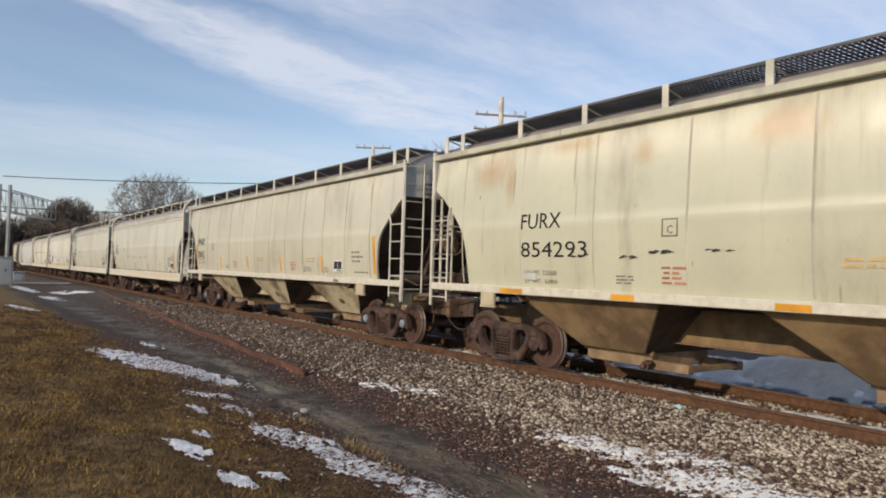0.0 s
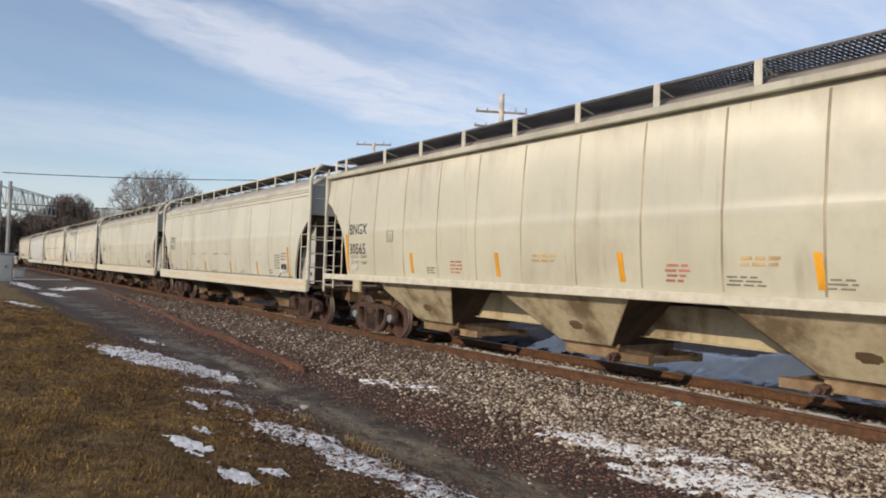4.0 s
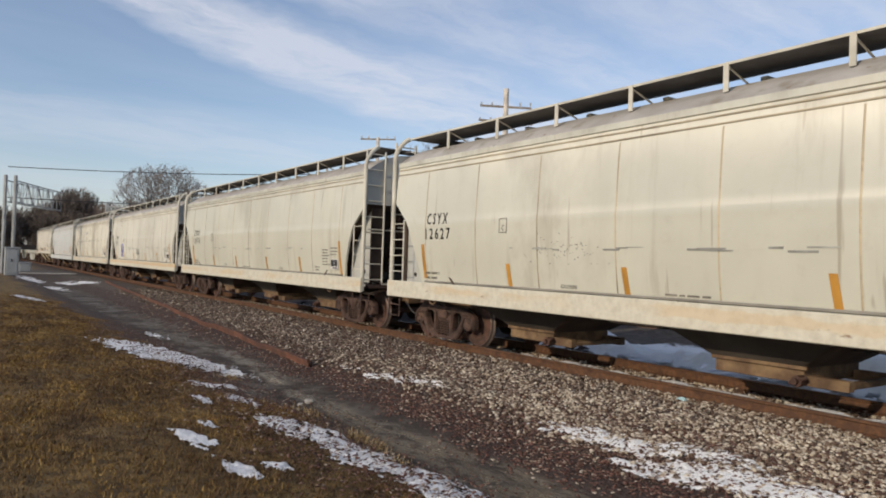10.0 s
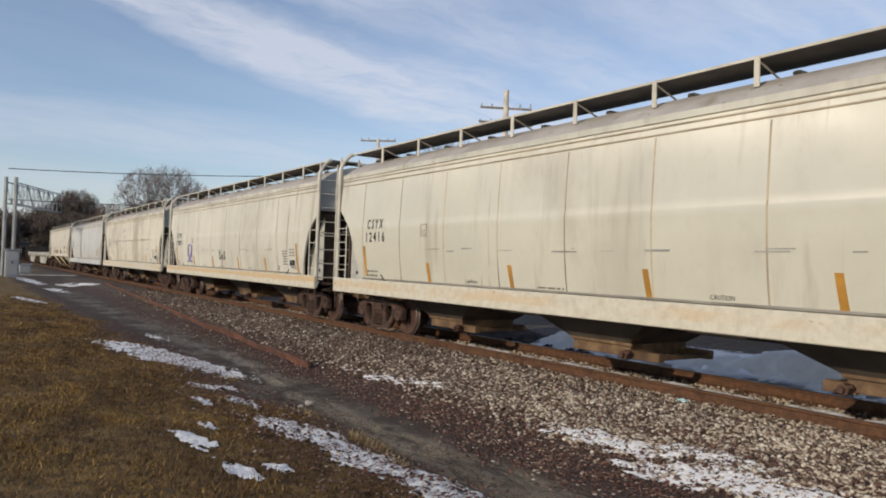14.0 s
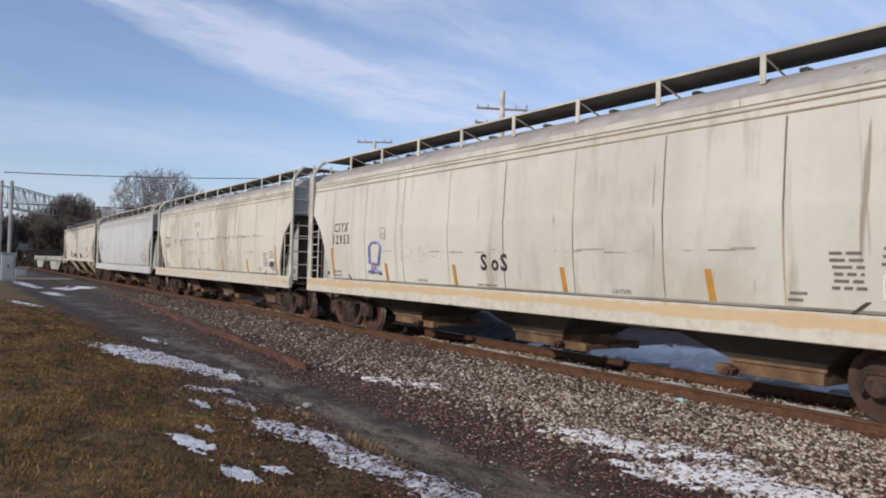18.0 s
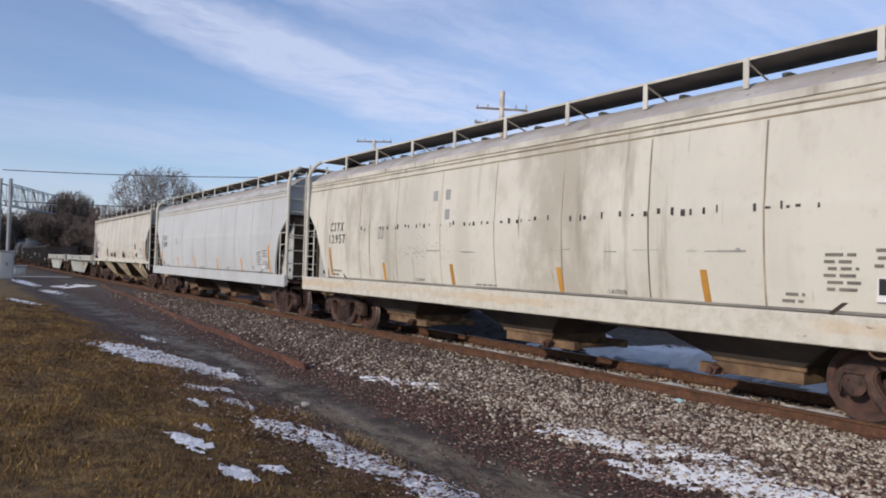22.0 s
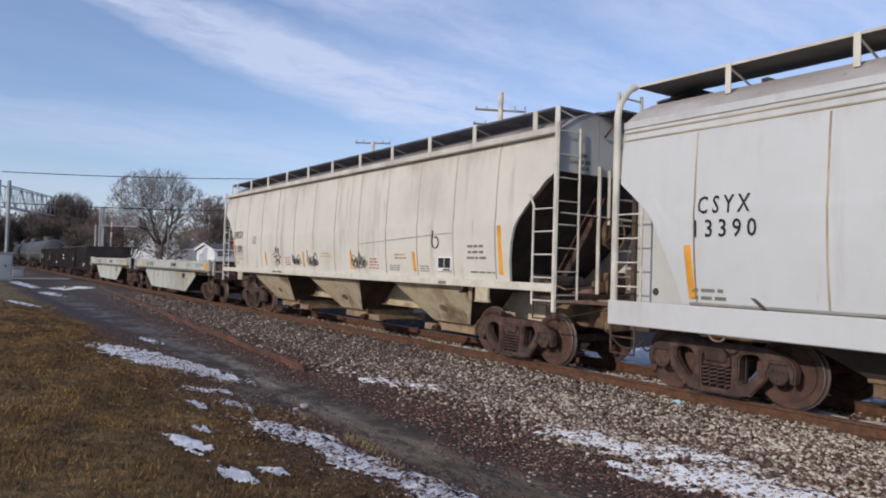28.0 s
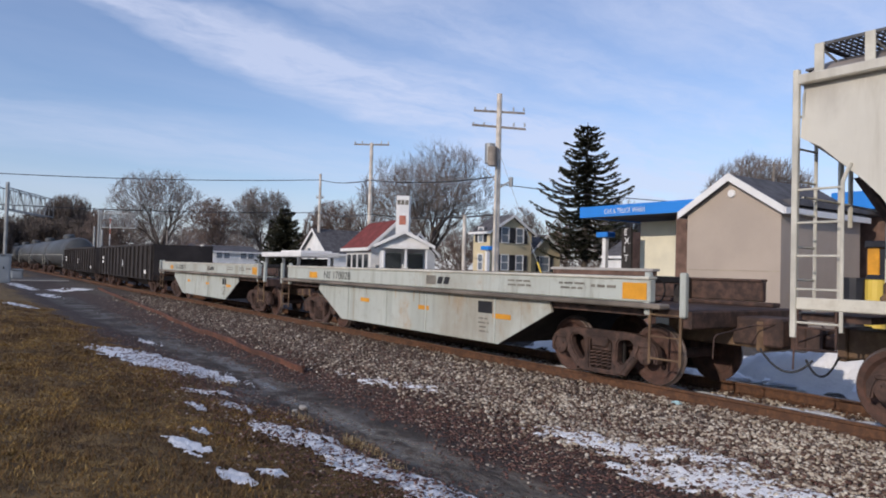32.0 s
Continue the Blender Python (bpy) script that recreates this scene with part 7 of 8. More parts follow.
def guy_wire():
    foot, head = Vector((-23.6, 22.9, grid_height(-23.6, 22.9))), Vector((-28.7, 23.2, 8.2))
    g = root("guy_wire", foot, "steel guy wire with a yellow sleeve at its foot", "guy wire")
    part("strand", tubes([([(0, 0, 0), tuple(head - foot)], 0.012)], 5), "steel", g)
    part("sleeve", tubes([([tuple((head - foot) * 0.02), tuple((head - foot) * 0.30)], 0.045)], 8), "yellowpaint", g, "yellow plastic sleeve")


guy_wire()


def short_post(x, y, top, r, material, label, cap=None):
    p = root("post", (x, y, grid_height(x, y)), label, "post", "posts")
    part("shaft", tubes([([(0, 0, -0.2), (0, 0, top - grid_height(x, y))], r)], 10), material, p)
    return p


short_post(-26.5, 19.6, 4.2, 0.085, "polewood", "short pale wooden post beside the lot")
short_post(-30.5, 17.6, 2.5, 0.09, "trim", "thin white post beside the lot")


def span_wire(points, sag, label, r=0.022):
    bm = bmesh.new()
    for a, b in zip(points, points[1:]):
        a, b = Vector(a), Vector(b)
        row = [a.lerp(b, i / 14) - Vector((0, 0, sag * 4 * (i / 14) * (1 - i / 14))) for i in range(15)]
        tube(bm, row, r, 4, False)
    tagged(part("overhead_wire", bm, "wire"), label, "wire", "overhead wires")


span_wire([(-68.4, 2.94, 8.5), (-64.4, 29.7, 10.15), (-43.9, 24.1, 7.8), (-28.7, 23.3, 6.6)], 0.25, "black overhead cable strung between poles", 0.045)
span_wire([(-68.4, 3.0, 5.95), (-64.4, 29.7, 6.9), (-43.9, 24.1, 5.4), (-28.7, 23.3, 4.6)], 0.25, "black overhead cable strung between poles", 0.05)
span_wire([(-28.7, 23.3, 6.2), (-20, 50, 6.5), (-10, 75, 9.0)], 0.5, "thin black overhead cable", 0.03)

# car wash: low tan equipment room, long bays under a blue fascia


def car_wash():
    lot = grid_height(-15, 21)
    shed = gable_house(-16.05, -12.5, 22.0, 27.3, 3.92, 5.02, "y", "tan", "shingle", "equipment_building", "tan gabled car wash building with white trim", lot - 0.2, 0.22, group="car wash")
    part("round_vent", lathe(bmesh.new(), [(0.02, -2.72), (0.12, -2.72), (0.14, -2.70), (0.14, -2.65)], 16, (0, 0, 4.55 - lot + 0.2)), "trim", shed, "round white gable vent")
    for z in (1.35, 2.6):
        part("siding_joint", boxes((-1.775, 1.775, -2.662, -2.65, z, z + 0.02)), "seam", shed)
    wash = root("car_wash", (-20, 26, lot - 0.2), "brick car wash with open bays under a blue fascia", "building", "car wash")
    z0 = lot - 0.2

    def b(name, x0, x1, y0, y1, za, zb, mat, label="", bevel=0.0):
        return part(name, boxes((x0 + 20, x1 + 20, y0 - 26, y1 - 26, za - z0, zb - z0), bevel=bevel), mat, wash, label)
    b("fascia", -21.75, -16.05, 22.3, 22.5, 4.05, 4.50, "blue", "bright blue sheet-metal fascia")
    b("fascia", -21.75, -21.55, 22.5, 31.8, 4.05, 4.50, "blue", "bright blue sheet-metal fascia")
    b("fascia", -13.7, -8.0, 27.6, 27.8, 4.32, 5.0, "blue", "bright blue sheet-metal fascia")
    b("roof_deck", -21.55, -12.3, 22.5, 31.8, 4.1, 4.3, "shingle")
    b("roof_deck", -13.7, -8.0, 27.8, 34.8, 4.35, 4.5, "shingle")
    b("pier", -17.0, -16.1, 22.6, 23.3, z0, 3.92, "brick", "brown brick pier")
    b("bay_wall", -20.0, -17.9, 24.2, 24.35, z0, 3.92, "cream_wall", "cream painted bay wall")
    b("bay_wall", -20.25, -17.0, 26.0, 31.0, z0, 3.92, "brick", "brown brick bay wall")
    b("bay_wall", -25.4, -25.0, 29.5, 31, z0, 3.92, "brick", "brown brick bay wall")
    b("bay_wall", -14.5, -8.1, 28.6, 28.8, z0, 4.35, "brick", "brown brick bay wall")
    b("low_wall", -22.6, -17.3, 21.6, 21.9, z0, 1.80, "brick", "low brown brick wall")
    b("wall_cap", -22.7, -17.2, 21.55, 21.95, 1.80, 1.9, "concrete")
    b("lamp", -19.9, -19.4, 25.8, 25.95, 2.9, 3.1, "whiteink")
    lettering("CAR & TRUCK WASH", 0.21, "whiteink", wash, (-20.35 + 20, 22.29 - 26, 4.15 - z0), "sign_lettering", 2.1)
    sign = root("exit_sign", (-19.7, 23.0, z0), "tall grey sign panel with vertical white lettering", "sign")
    part("panel", boxes((-0.25, 0.25, -0.05, 0.05, 0.0, 3.6 - z0)), "under", sign)
    for k, ch in enumerate("EXIT"):
        lettering(ch, 0.27, "whiteink", sign, (-0.10, -0.06, 3.28 - z0 - 0.36 * k), "sign_letter")
    for x, y, blue_z in ((-32.8, 26.0, 2.85), (-22.7, 25.0, 3.35)):
        vac = root("vacuum_station", (x, y, z0), "white vacuum post under a small blue canopy", "vacuum station", "vacuum stations")
        part("post", boxes((-0.10, 0.10, -0.1, 0.1, 0, blue_z - z0)), "trim", vac)
        part("canopy", boxes((-0.38, 0.38, -0.25, 0.25, blue_z - z0, blue_z - z0 + 0.24), bevel=0.03), "blue", vac)
        part("canister", tubes([([(0.5, 0, 0.1), (0.5, 0, 1.5)], 0.28), ([(0.5, 0, 1.5), (0.5, 0, 1.9)], [0.28, 0.1])], 12), "silver", vac)
    for dx, mat, label in ((0, "yellowpaint", "yellow bollard sleeve beside the car wash"), (0.0, "bucket", "black trash barrel beside the car wash")):
        x = -10.45 if mat == "bucket" else -9.85
        ob = root("bollard" if mat != "bucket" else "trash_barrel", (x, 22.5, z0), label, "bollard" if mat != "bucket" else "barrel")
        if mat == "bucket":
            part("drum", tubes([([(0, 0, 0), (0, 0, 1.68 - z0)], [0.34, 0.40])], 14), "bucket", ob)
            part("rim", tubes([([(0, 0, 1.66 - z0), (0, 0, 1.76 - z0)], 0.43)], 14), "bucket", ob)
        else:
            part("sleeve", tubes([([(0, 0, 0), (0, 0, 1.72 - z0)], 0.28)], 14), "yellowpaint", ob)
            part("cap", tubes([([(0, 0, 1.72 - z0), (0, 0, 1.86 - z0)], [0.30, 0.2])], 12), "bucket", ob)
    vend = root("vending_column", (-10.55, 24.2, z0), "orange and black vending column beside the car wash", "vending machine")
    part("cabinet", boxes((-0.22, 0.14, -0.2, 0.2, 0, 2.72 - z0), bevel=0.03), "orange", vend, "orange cabinet side")
    part("door", boxes((0.14, 0.48, -0.18, 0.2, 0, 2.70 - z0), bevel=0.02), "bucket", vend, "black cabinet door")
    part("hood", boxes((-0.28, 0.52, -0.28, 0.25, 2.72 - z0, 2.95 - z0), bevel=0.04), "bucket", vend)


car_wash()

# houses along the far street
gable_house(-50.1, -47.7, 38.1, 42.85, 5.0, 6.4, "x", "yellowside", "shingle", "house", "butter-yellow two-storey gabled house with dark shutters", None, 0.3,
            [("e", u, sill, 0.75, 1.25, "shutter") for u in (-0.75, 0.95) for sill in (2.35, 4.75)] + [("s", -0.1, 4.75, 0.6, 1.2, "shutter"), ("s", -0.1, 2.3, 0.6, 1.3, None)])
gable_house(-52.5, -48.3, 43.2, 47.0, 3.3, 4.9, "x", "yellowside", "shingle", "house_wing", "low butter-yellow wing with one shuttered window", None, 0.3, [("e", -0.1, 2.3, 1.1, 1.3, "shutter")])
gable_house(-61.0, -56.0, 34.0, 38.0, 3.0, 4.8, "x", "whiteside", "shingle", "house", "white house with a grey roof behind the diner", None, 0.3, [("e", 0.0, 1.2, 1.0, 1.3, None), ("s", 0.5, 1.2, 1.0, 1.3, None)])


def diner():
    """Restaurant with a red roof, a white porch gable and a tall white sign tower, set askew to the track."""
    z0 = grid_height(-36, 22) - 0.2
    d = gable_house(-41.85, -38.55, 20.6, 25.6, 2.95, 4.45, "y", "whiteside", "redroof", "diner", "white roadside diner with a red-brown roof", z0, 0.3,
                    [("s", -1.0, 1.3, 0.7, 1.2, None)], group="")
    d.matrix_world = pose(-40.2, 23.1, z0, 0, 0, 80)
    # dark panes added along this wall to stand for the shade under the eave
    for k in range(4):
        y = -1.75 + 1.17 * k
        pane = part("window", boxes((-1.69, -1.652, y - 0.47, y + 0.47, 1.45, 3.15)), "darkglass", d, "dark pane on the wall")
        part("window_frame", boxes((-1.72, -1.652, y - 0.54, y - 0.47, 1.38, 3.22), (-1.72, -1.652, y + 0.47, y + 0.54, 1.38, 3.22), (-1.72, -1.652, y - 0.47, y + 0.47, 3.15, 3.22), (-1.73, -1.652, y - 0.47, y + 0.47, 1.38, 1.45)), "trim", pane)
    porch = root("porch", pose(-34.62, 21.3, z0, 0, 0, 60), "white gabled porch on square columns", "porch")
    hx, e, r = 1.38, 2.95 - z0, 3.62 - z0
    part("porch_gable", prism(bmesh.new(), [(-hx, e), (hx, e), (0, r)], "y", -1.3, -1.15), "whiteside", porch)
    for s in (-1, 1):
        part("roof_slope", prism(bmesh.new(), [(s * (hx + 0.3), e - 0.17), (0, r), (0, r + 0.12), (s * (hx + 0.3), e - 0.05)], "y", -1.6, 2.2), "shingle", porch)
        part("barge_board", prism(bmesh.new(), [(s * (hx + 0.32), e - 0.22), (0, r - 0.06), (0, r + 0.14), (s * (hx + 0.32), e - 0.03)], "y", -1.66, -1.604), "trim", porch)
    for x in (-1.26, 0.1, 1.26):
        part("column", boxes((x - 0.07, x + 0.07, -1.30, -1.16, 0, e), bevel=0.02), "whiteside", porch)
    part("beam", boxes((-hx, hx, -1.4, -1.1, e - 0.22, e)), "trim", porch)
    part("back_wall", boxes((-hx, hx, 1.2, 1.35, 0, e)), "whiteside", porch)
    for x0, x1 in ((-1.2, -0.1), (0.3, 1.2)):
        part("window", boxes((x0, x1, 1.16, 1.196, 0.9, e - 0.45)), "darkglass", porch, "dark pane on the wall")
    part("railing_wall", boxes((-hx, hx, -1.5, -1.35, 0, 1.35)), "brick", porch, "low brown brick porch wall")
    tower = root("sign_tower", pose(-36.4, 22.3, z0, 0, 0, 52), "tall white sign tower with a red emblem", "sign")
    part("tower_body", boxes((-0.40, 0.40, -0.35, 0.35, 0, 6.0 - z0), bevel=0.03), "whiteside", tower)
    part("red_emblem", boxes((-0.2, 0.2, -0.38, -0.35, 4.25 - z0, 4.8 - z0), bevel=0.02), "redink", tower)
    part("grey_lettering", bars([(-0.34, 5.45 - z0, 0.2, 0.28), (-0.10, 5.45 - z0, 0.18, 0.28), (0.12, 5.45 - z0, 0.22, 0.28)], -0.35), "faint", tower)


diner()


def canopy():
    z0 = grid_height(-46, 20) - 0.1
    c = root("fuel_canopy", (-46.5, 20.0, z0), "long white flat canopy on slim posts", "canopy")
    part("deck", boxes((-3.5, 3.5, -1.4, 1.4, 2.2 - z0, 2.52 - z0), bevel=0.03), "trim", c)
    part("cornice", boxes((-0.6, 2.9, -1.1, 1.1, 2.52 - z0, 2.64 - z0)), "trim", c)
    for x in (-3.0, 0.2, 2.8):
        for y in (-1.2, 1.2):
            part("post", boxes((x - 0.08, x + 0.08, y - 0.08, y + 0.08, 0, 2.2 - z0)), "steel", c)
    part("kiosk", boxes((-2.0, 2.2, 0.6, 1.15, 0, 2.1 - z0)), "coal", c, "dark glazed kiosk")


canopy()
gable_house(-67.8, -61.8, 29.5, 37.0, 2.9, 5.1, "y", "whiteside", "shingle", "house", "white gabled house behind an evergreen", None, 0.35, [("s", -1.2, 2.6, 0.8, 1.1, None), ("s", 1.3, 0.9, 0.9, 1.4, None)])
gable_house(-98.0, -90.0, 27.15, 33.1, 3.0, 3.75, "y", "whiteside", "shingle", "house", "low white house with a grey roof", None, 0.3, [("e", k, 2.55, 0.75, 0.85, None) for k in (-2.25, -1.3, 0.9, 1.9)])
gable_house(-131, -123, 33.6, 39.6, 3.6, 5.6, "x", "whiteside", "shingle", "house", "distant white gabled house with a dark roof", None, 0.35, [("e", k, 1.5, 1.0, 1.2, None) for k in (-1.6, 1.6)])
gable_house(-37.5, -32.0, 41.5, 48, 3.0, 4.8, "x", "whiteside", "shingle", "house", "grey-roofed white house beside the spruce", None, 0.3, [("s", -1.2, 1.0, 1.1, 1.4, None), ("s", 1.4, 1.0, 1.1, 1.4, None)])


def parked_car(x, y, rz, paint, label):
    z = grid_height(x, y)
    car = root("parked_car", pose(x, y, z, 0, 0, rz), label, "car", "parked cars")
    body = prism(bmesh.new(), [(-2.2, 0.35), (-2.25, 0.7), (-2.0, 0.92), (-1.0, 1.0), (-0.45, 1.42), (0.9, 1.45), (1.6, 1.02), (2.15, 0.9), (2.25, 0.6), (2.2, 0.35)], "y", -0.86, 0.86)
    bmesh.ops.bevel(body, geom=list(body.edges), offset=0.06, segments=2, affect="EDGES")
    part("body", body, paint, car)
    for s in (-1, 1):
        part("side_glass", prism(bmesh.new(), [(-0.85, 1.02), (-0.4, 1.36), (0.85, 1.38), (1.35, 1.04)], "y", min(s * 0.865, s * 0.88), max(s * 0.865, s * 0.88)), "darkglass", car)
        for u in (-1.4, 1.4):
            w = part("wheel", lathe(bmesh.new(), [(0.1, -0.1), (0.3, -0.1), (0.33, -0.06), (0.33, 0.06), (0.3, 0.1), (0.1, 0.1)], 18, (u, s * 0.82, 0.33)), "tyre", car)
            part("rim", lathe(bmesh.new(), [(0.05, -0.02), (0.2, 0.0), (0.21, 0.02)], 14, (u, s * 0.925, 0.33)), "steel", w)
    return car


parked_car(-31.8, 20.4, 8, "carred", "dark red parked car in the lot")
parked_car(-85.5, 24.5, 15, "whiteside", "white parked car on the far street")
parked_car(-40.5, 33.5, 5, "cardark", "dark parked car near the diner")
parked_car(-35.0, 36.5, 8, "steel", "silver parked car near the yellow house")

# trees
bare_tree(-62.0, 41.1, 15.3, 14.5, 11, "large round-crowned bare tree behind the diner", "twig", 34, 20, 16, 0.2, 0.0155, 0.40)
bare_tree(-110.0, 25.2, 15.2, 16.0, 12, "spreading bare tree beside the crossing", "twig", 12, 12, 12, 0.25, 0.020, 0.42)
bare_tree(-101.0, 30.5, 11.0, 9.5, 13, "bare tree with reddish twigs", "twigred", 11, 12, 13, 0.2, 0.026)
bare_tree(-118.0, 19.8, 10.5, 10.0, 21, "bare tree with reddish twigs", "twigred", 11, 12, 13, 0.15, 0.026)
bare_tree(-106.3, 39.3, 13.6, 10.5, 14, "bare round-topped tree beyond the street", "twig", 13, 12, 13, 0.3, 0.024)
bare_tree(-78.0, 38.5, 10.0, 8.5, 15, "bare tree with reddish twigs", "twigred", 13, 13, 13, 0.12, 0.022)
bare_tree(-72.0, 39.5, 11.5, 6.0, 16, "thin bare tree with upright limbs", "twig", 9, 9, 11, 0.3, 0.020)
bare_tree(-57.0, 47.5, 9.0, 8.0, 17, "bare tree beside the yellow house", "twig", 11, 11, 12, 0.25, 0.02)
bare_tree(-39.5, 66.0, 14.6, 11.0, 18, "bare tree behind the car wash", "twig", 13, 12, 13, 0.3, 0.022)
bare_tree(-49.0, 56.0, 10.0, 9.0, 28, "bare tree behind the spruce", "twig", 11, 11, 12, 0.25, 0.022)
bare_tree(-17.0, 56.0, 12.0, 10.0, 29, "bare tree behind the car wash", "twig", 12, 12, 12, 0.3, 0.02)
for k, (x, y, hgt, wide) in enumerate([(-128, 3.2, 6.5, 7), (-145, 4.2, 8.0, 9), (-170, 7.0, 11.0, 11), (-158, 2.0, 8.0, 10), (-175, 22, 16, 12), (-150, 15.5, 10.0, 11), (-160, 18.5, 14.5, 10), (-172, 16.5, 12.5, 13), (-146, 21, 9.5, 9), (-186, 19.5, 14, 13), (-205, 15, 13, 14), (-165, 24, 12, 12), (-138, 18.5, 7.5, 8)]):
    bare_tree(x, y, hgt, wide, 40 + k, "dense dark thicket of bare trees by the line", "twigdark", 14, 13, 13, 0.04, 0.045)
for k, (x, y, hgt, wide) in enumerate([(-180, 60, 13, 14), (-150, 70, 12, 14), (-120, 75, 11, 13), (-165, 45, 12, 14), (-95, 70, 10, 12), (-210, 40, 14, 15), (-140, 52, 9, 12), (-75, 75, 10, 12), (-230, 60, 14, 16), (-55, 78, 9, 12), (-130, 60, 9, 12)]):
    bare_tree(x, y, hgt, wide, 60 + k, "distant bare brown trees", "twigred", 12, 11, 10, 0.06, 0.055)
for k, (x, y, hgt, wide) in enumerate([(-134, 58, 10, 15), (-118, 66, 11, 16), (-104, 74, 10, 14), (-112, 98, 13, 17), (-92, 98, 12, 16), (-74, 92, 11, 14), (-66, 104, 12, 15), (-48, 94, 10, 14), (-30, 96, 9, 13), (-140, 42, 9, 14), (-128, 30, 8, 12), (-20, 88, 8, 12)]):
    bare_tree(x, y, hgt, wide, 90 + k, "distant bare brown trees", "twig", 14, 12, 9, 0.05, 0.05)
spruce(-43.6, 45.4, 15.4, 10.0, 3, "tall dark spruce with ragged spreading boughs", 0.28, 0.38, 0.24)
spruce(-75.9, 30.8, 8.3, 6.4, 4, "dense dark green evergreen beside a white house", 0.05, 0.2)

# signals and cabinets beside the crossing


def cantilever_mast(x, y, reach, z_low, z_high, base, label, direction=(0, 1), lamps=True, depth=0.7):
    """Lattice beam on an upright, with signal heads."""
    m = root("signal_cantilever", (x, y, base), label, "signal", "signals")
    dx, dy = direction
    px, py = -dy * depth / 2, dx * depth / 2
    for s in (-1, 1):
        part("upright", tubes([([(s * px, s * py, 0), (s * px, s * py, z_high - base + 0.4)], 0.13)], 8), "steel", m)
    rows = []
    for s in (-1, 1):
        a = (s * px, s * py)
        for z in (z_low - base, z_high - base):
            rows.append(([(a[0], a[1], z), (a[0] + dx * reach, a[1] + dy * reach, z)], 0.055))
        n = 9
        for k in range(n):
            u, v = reach * k / n, reach * (k + 1) / n
            p, q = (z_low - base, z_high - base) if k % 2 else (z_high - base, z_low - base)
            rows.append(([(a[0] + dx * u, a[1] + dy * u, p), (a[0] + dx * v, a[1] + dy * v, q)], 0.03))
            rows.append(([(a[0] + dx * v, a[1] + dy * v, z_low - base), (a[0] + dx * v, a[1] + dy * v, z_high - base)], 0.03))
    part("lattice_beam", tubes(rows, 5), "steel", m)
    rows = []
    for z in (z_high - base + 0.9,):
        rows.append(([(0, 0, z_high - base), (0, 0, z)], 0.03))
    if lamps:
        for u in (reach * 0.98,):
            h = part("signal_head", boxes((dx * u - 0.3, dx * u + 0.3, dy * u - 0.35, dy * u + 0.35, z_low - base + 0.1, z_low - base + 0.75), bevel=0.04), "under", m, "dark signal head")
            part("hood", tubes([([(dx * u + 0.2, dy * u, z_low - base + 0.2), (dx * u + 0.5, dy * u, z_low - base + 0.15)], 0.13)], 8), "under", h)
    return m


cantilever_mast(-63.55, 2.95, 10.6, 5.35, 6.98, -0.2, "grey lattice signal cantilever reaching over the track", (-0.921, 0.390), 1)
cantilever_mast(-93.2, 14.4, 4.4, 5.5, 7.2, -0.5, "grey crossing signal cantilever over the street", (0.57, 0.82), 0, 0.5)
short_post(-94.2, 14.0, 5.6, 0.12, "steel", "slim grey steel mast by the crossing")
short_post(-92.0, 14.5, 5.2, 0.10, "steel", "slim grey steel mast by the crossing")
short_post(-86.5, 20.6, 5.3, 0.10, "polegrey", "slim grey post by the street")


def cabinet(x, y, w, d, hgt, label):
    c = root("signal_cabinet", (x, y, grid_height(x, y)), label, "cabinet", "signal cabinets")
    body = part("body", boxes((-w / 2, w / 2, -d / 2, d / 2, 0.0, hgt), bevel=0.03), "silver", c)
    part("roof", boxes((-w / 2 - 0.08, w / 2 + 0.08, -d / 2 - 0.08, d / 2 + 0.08, hgt, hgt + 0.09), bevel=0.02), "silver", c)
    door = part("door", boxes((w / 2, w / 2 + 0.03, -d / 2 + 0.12, d / 2 - 0.12, 0.15, hgt - 0.12), bevel=0.01), "silver", c)
    part("handle", boxes((w / 2 + 0.03, w / 2 + 0.07, -0.05, 0.02, 1.0, 1.2)), "under", door)


cabinet(-60.75, 3.1, 0.8, 0.9, 2.0, "silver steel signal cabinet beside the crossing")
cabinet(-71.0, 4.6, 1.0, 0.9, 0.75, "small pale relay box beside the crossing")


def crossing_gate(x, y, label):
    z = grid_height(x, y)
    g = root("crossing_gate", (x, y, z), label, "crossing gate", "crossing gates")
    part("mast", tubes([([(0, 0, 0), (0, 0, 3.9)], 0.07)], 8), "steel", g)
    bm = bmesh.new()
    arm = part("raised_arm", boxes((-0.05, 0.05, -0.04, 0.04, 1.0, 6.0)), "whiteink", g)
    for k in range(5):
        part("red_band", boxes((-0.055, 0.055, -0.045, 0.045, 1.4 + k, 1.9 + k)), "redink", arm)
    bm.free()


crossing_gate(-75.5, 12.6, "raised red and white crossing gate")


def road_edge():
    ob = part("road_edge", boxes((-66.3, -65.5, -6.0, 8.0, -0.30, -0.165), bevel=0.02), "concrete")
    tagged(ob, "pale concrete edge of the street crossing", "kerb", kind="structure")


road_edge()

# ---- loose ground cover ----


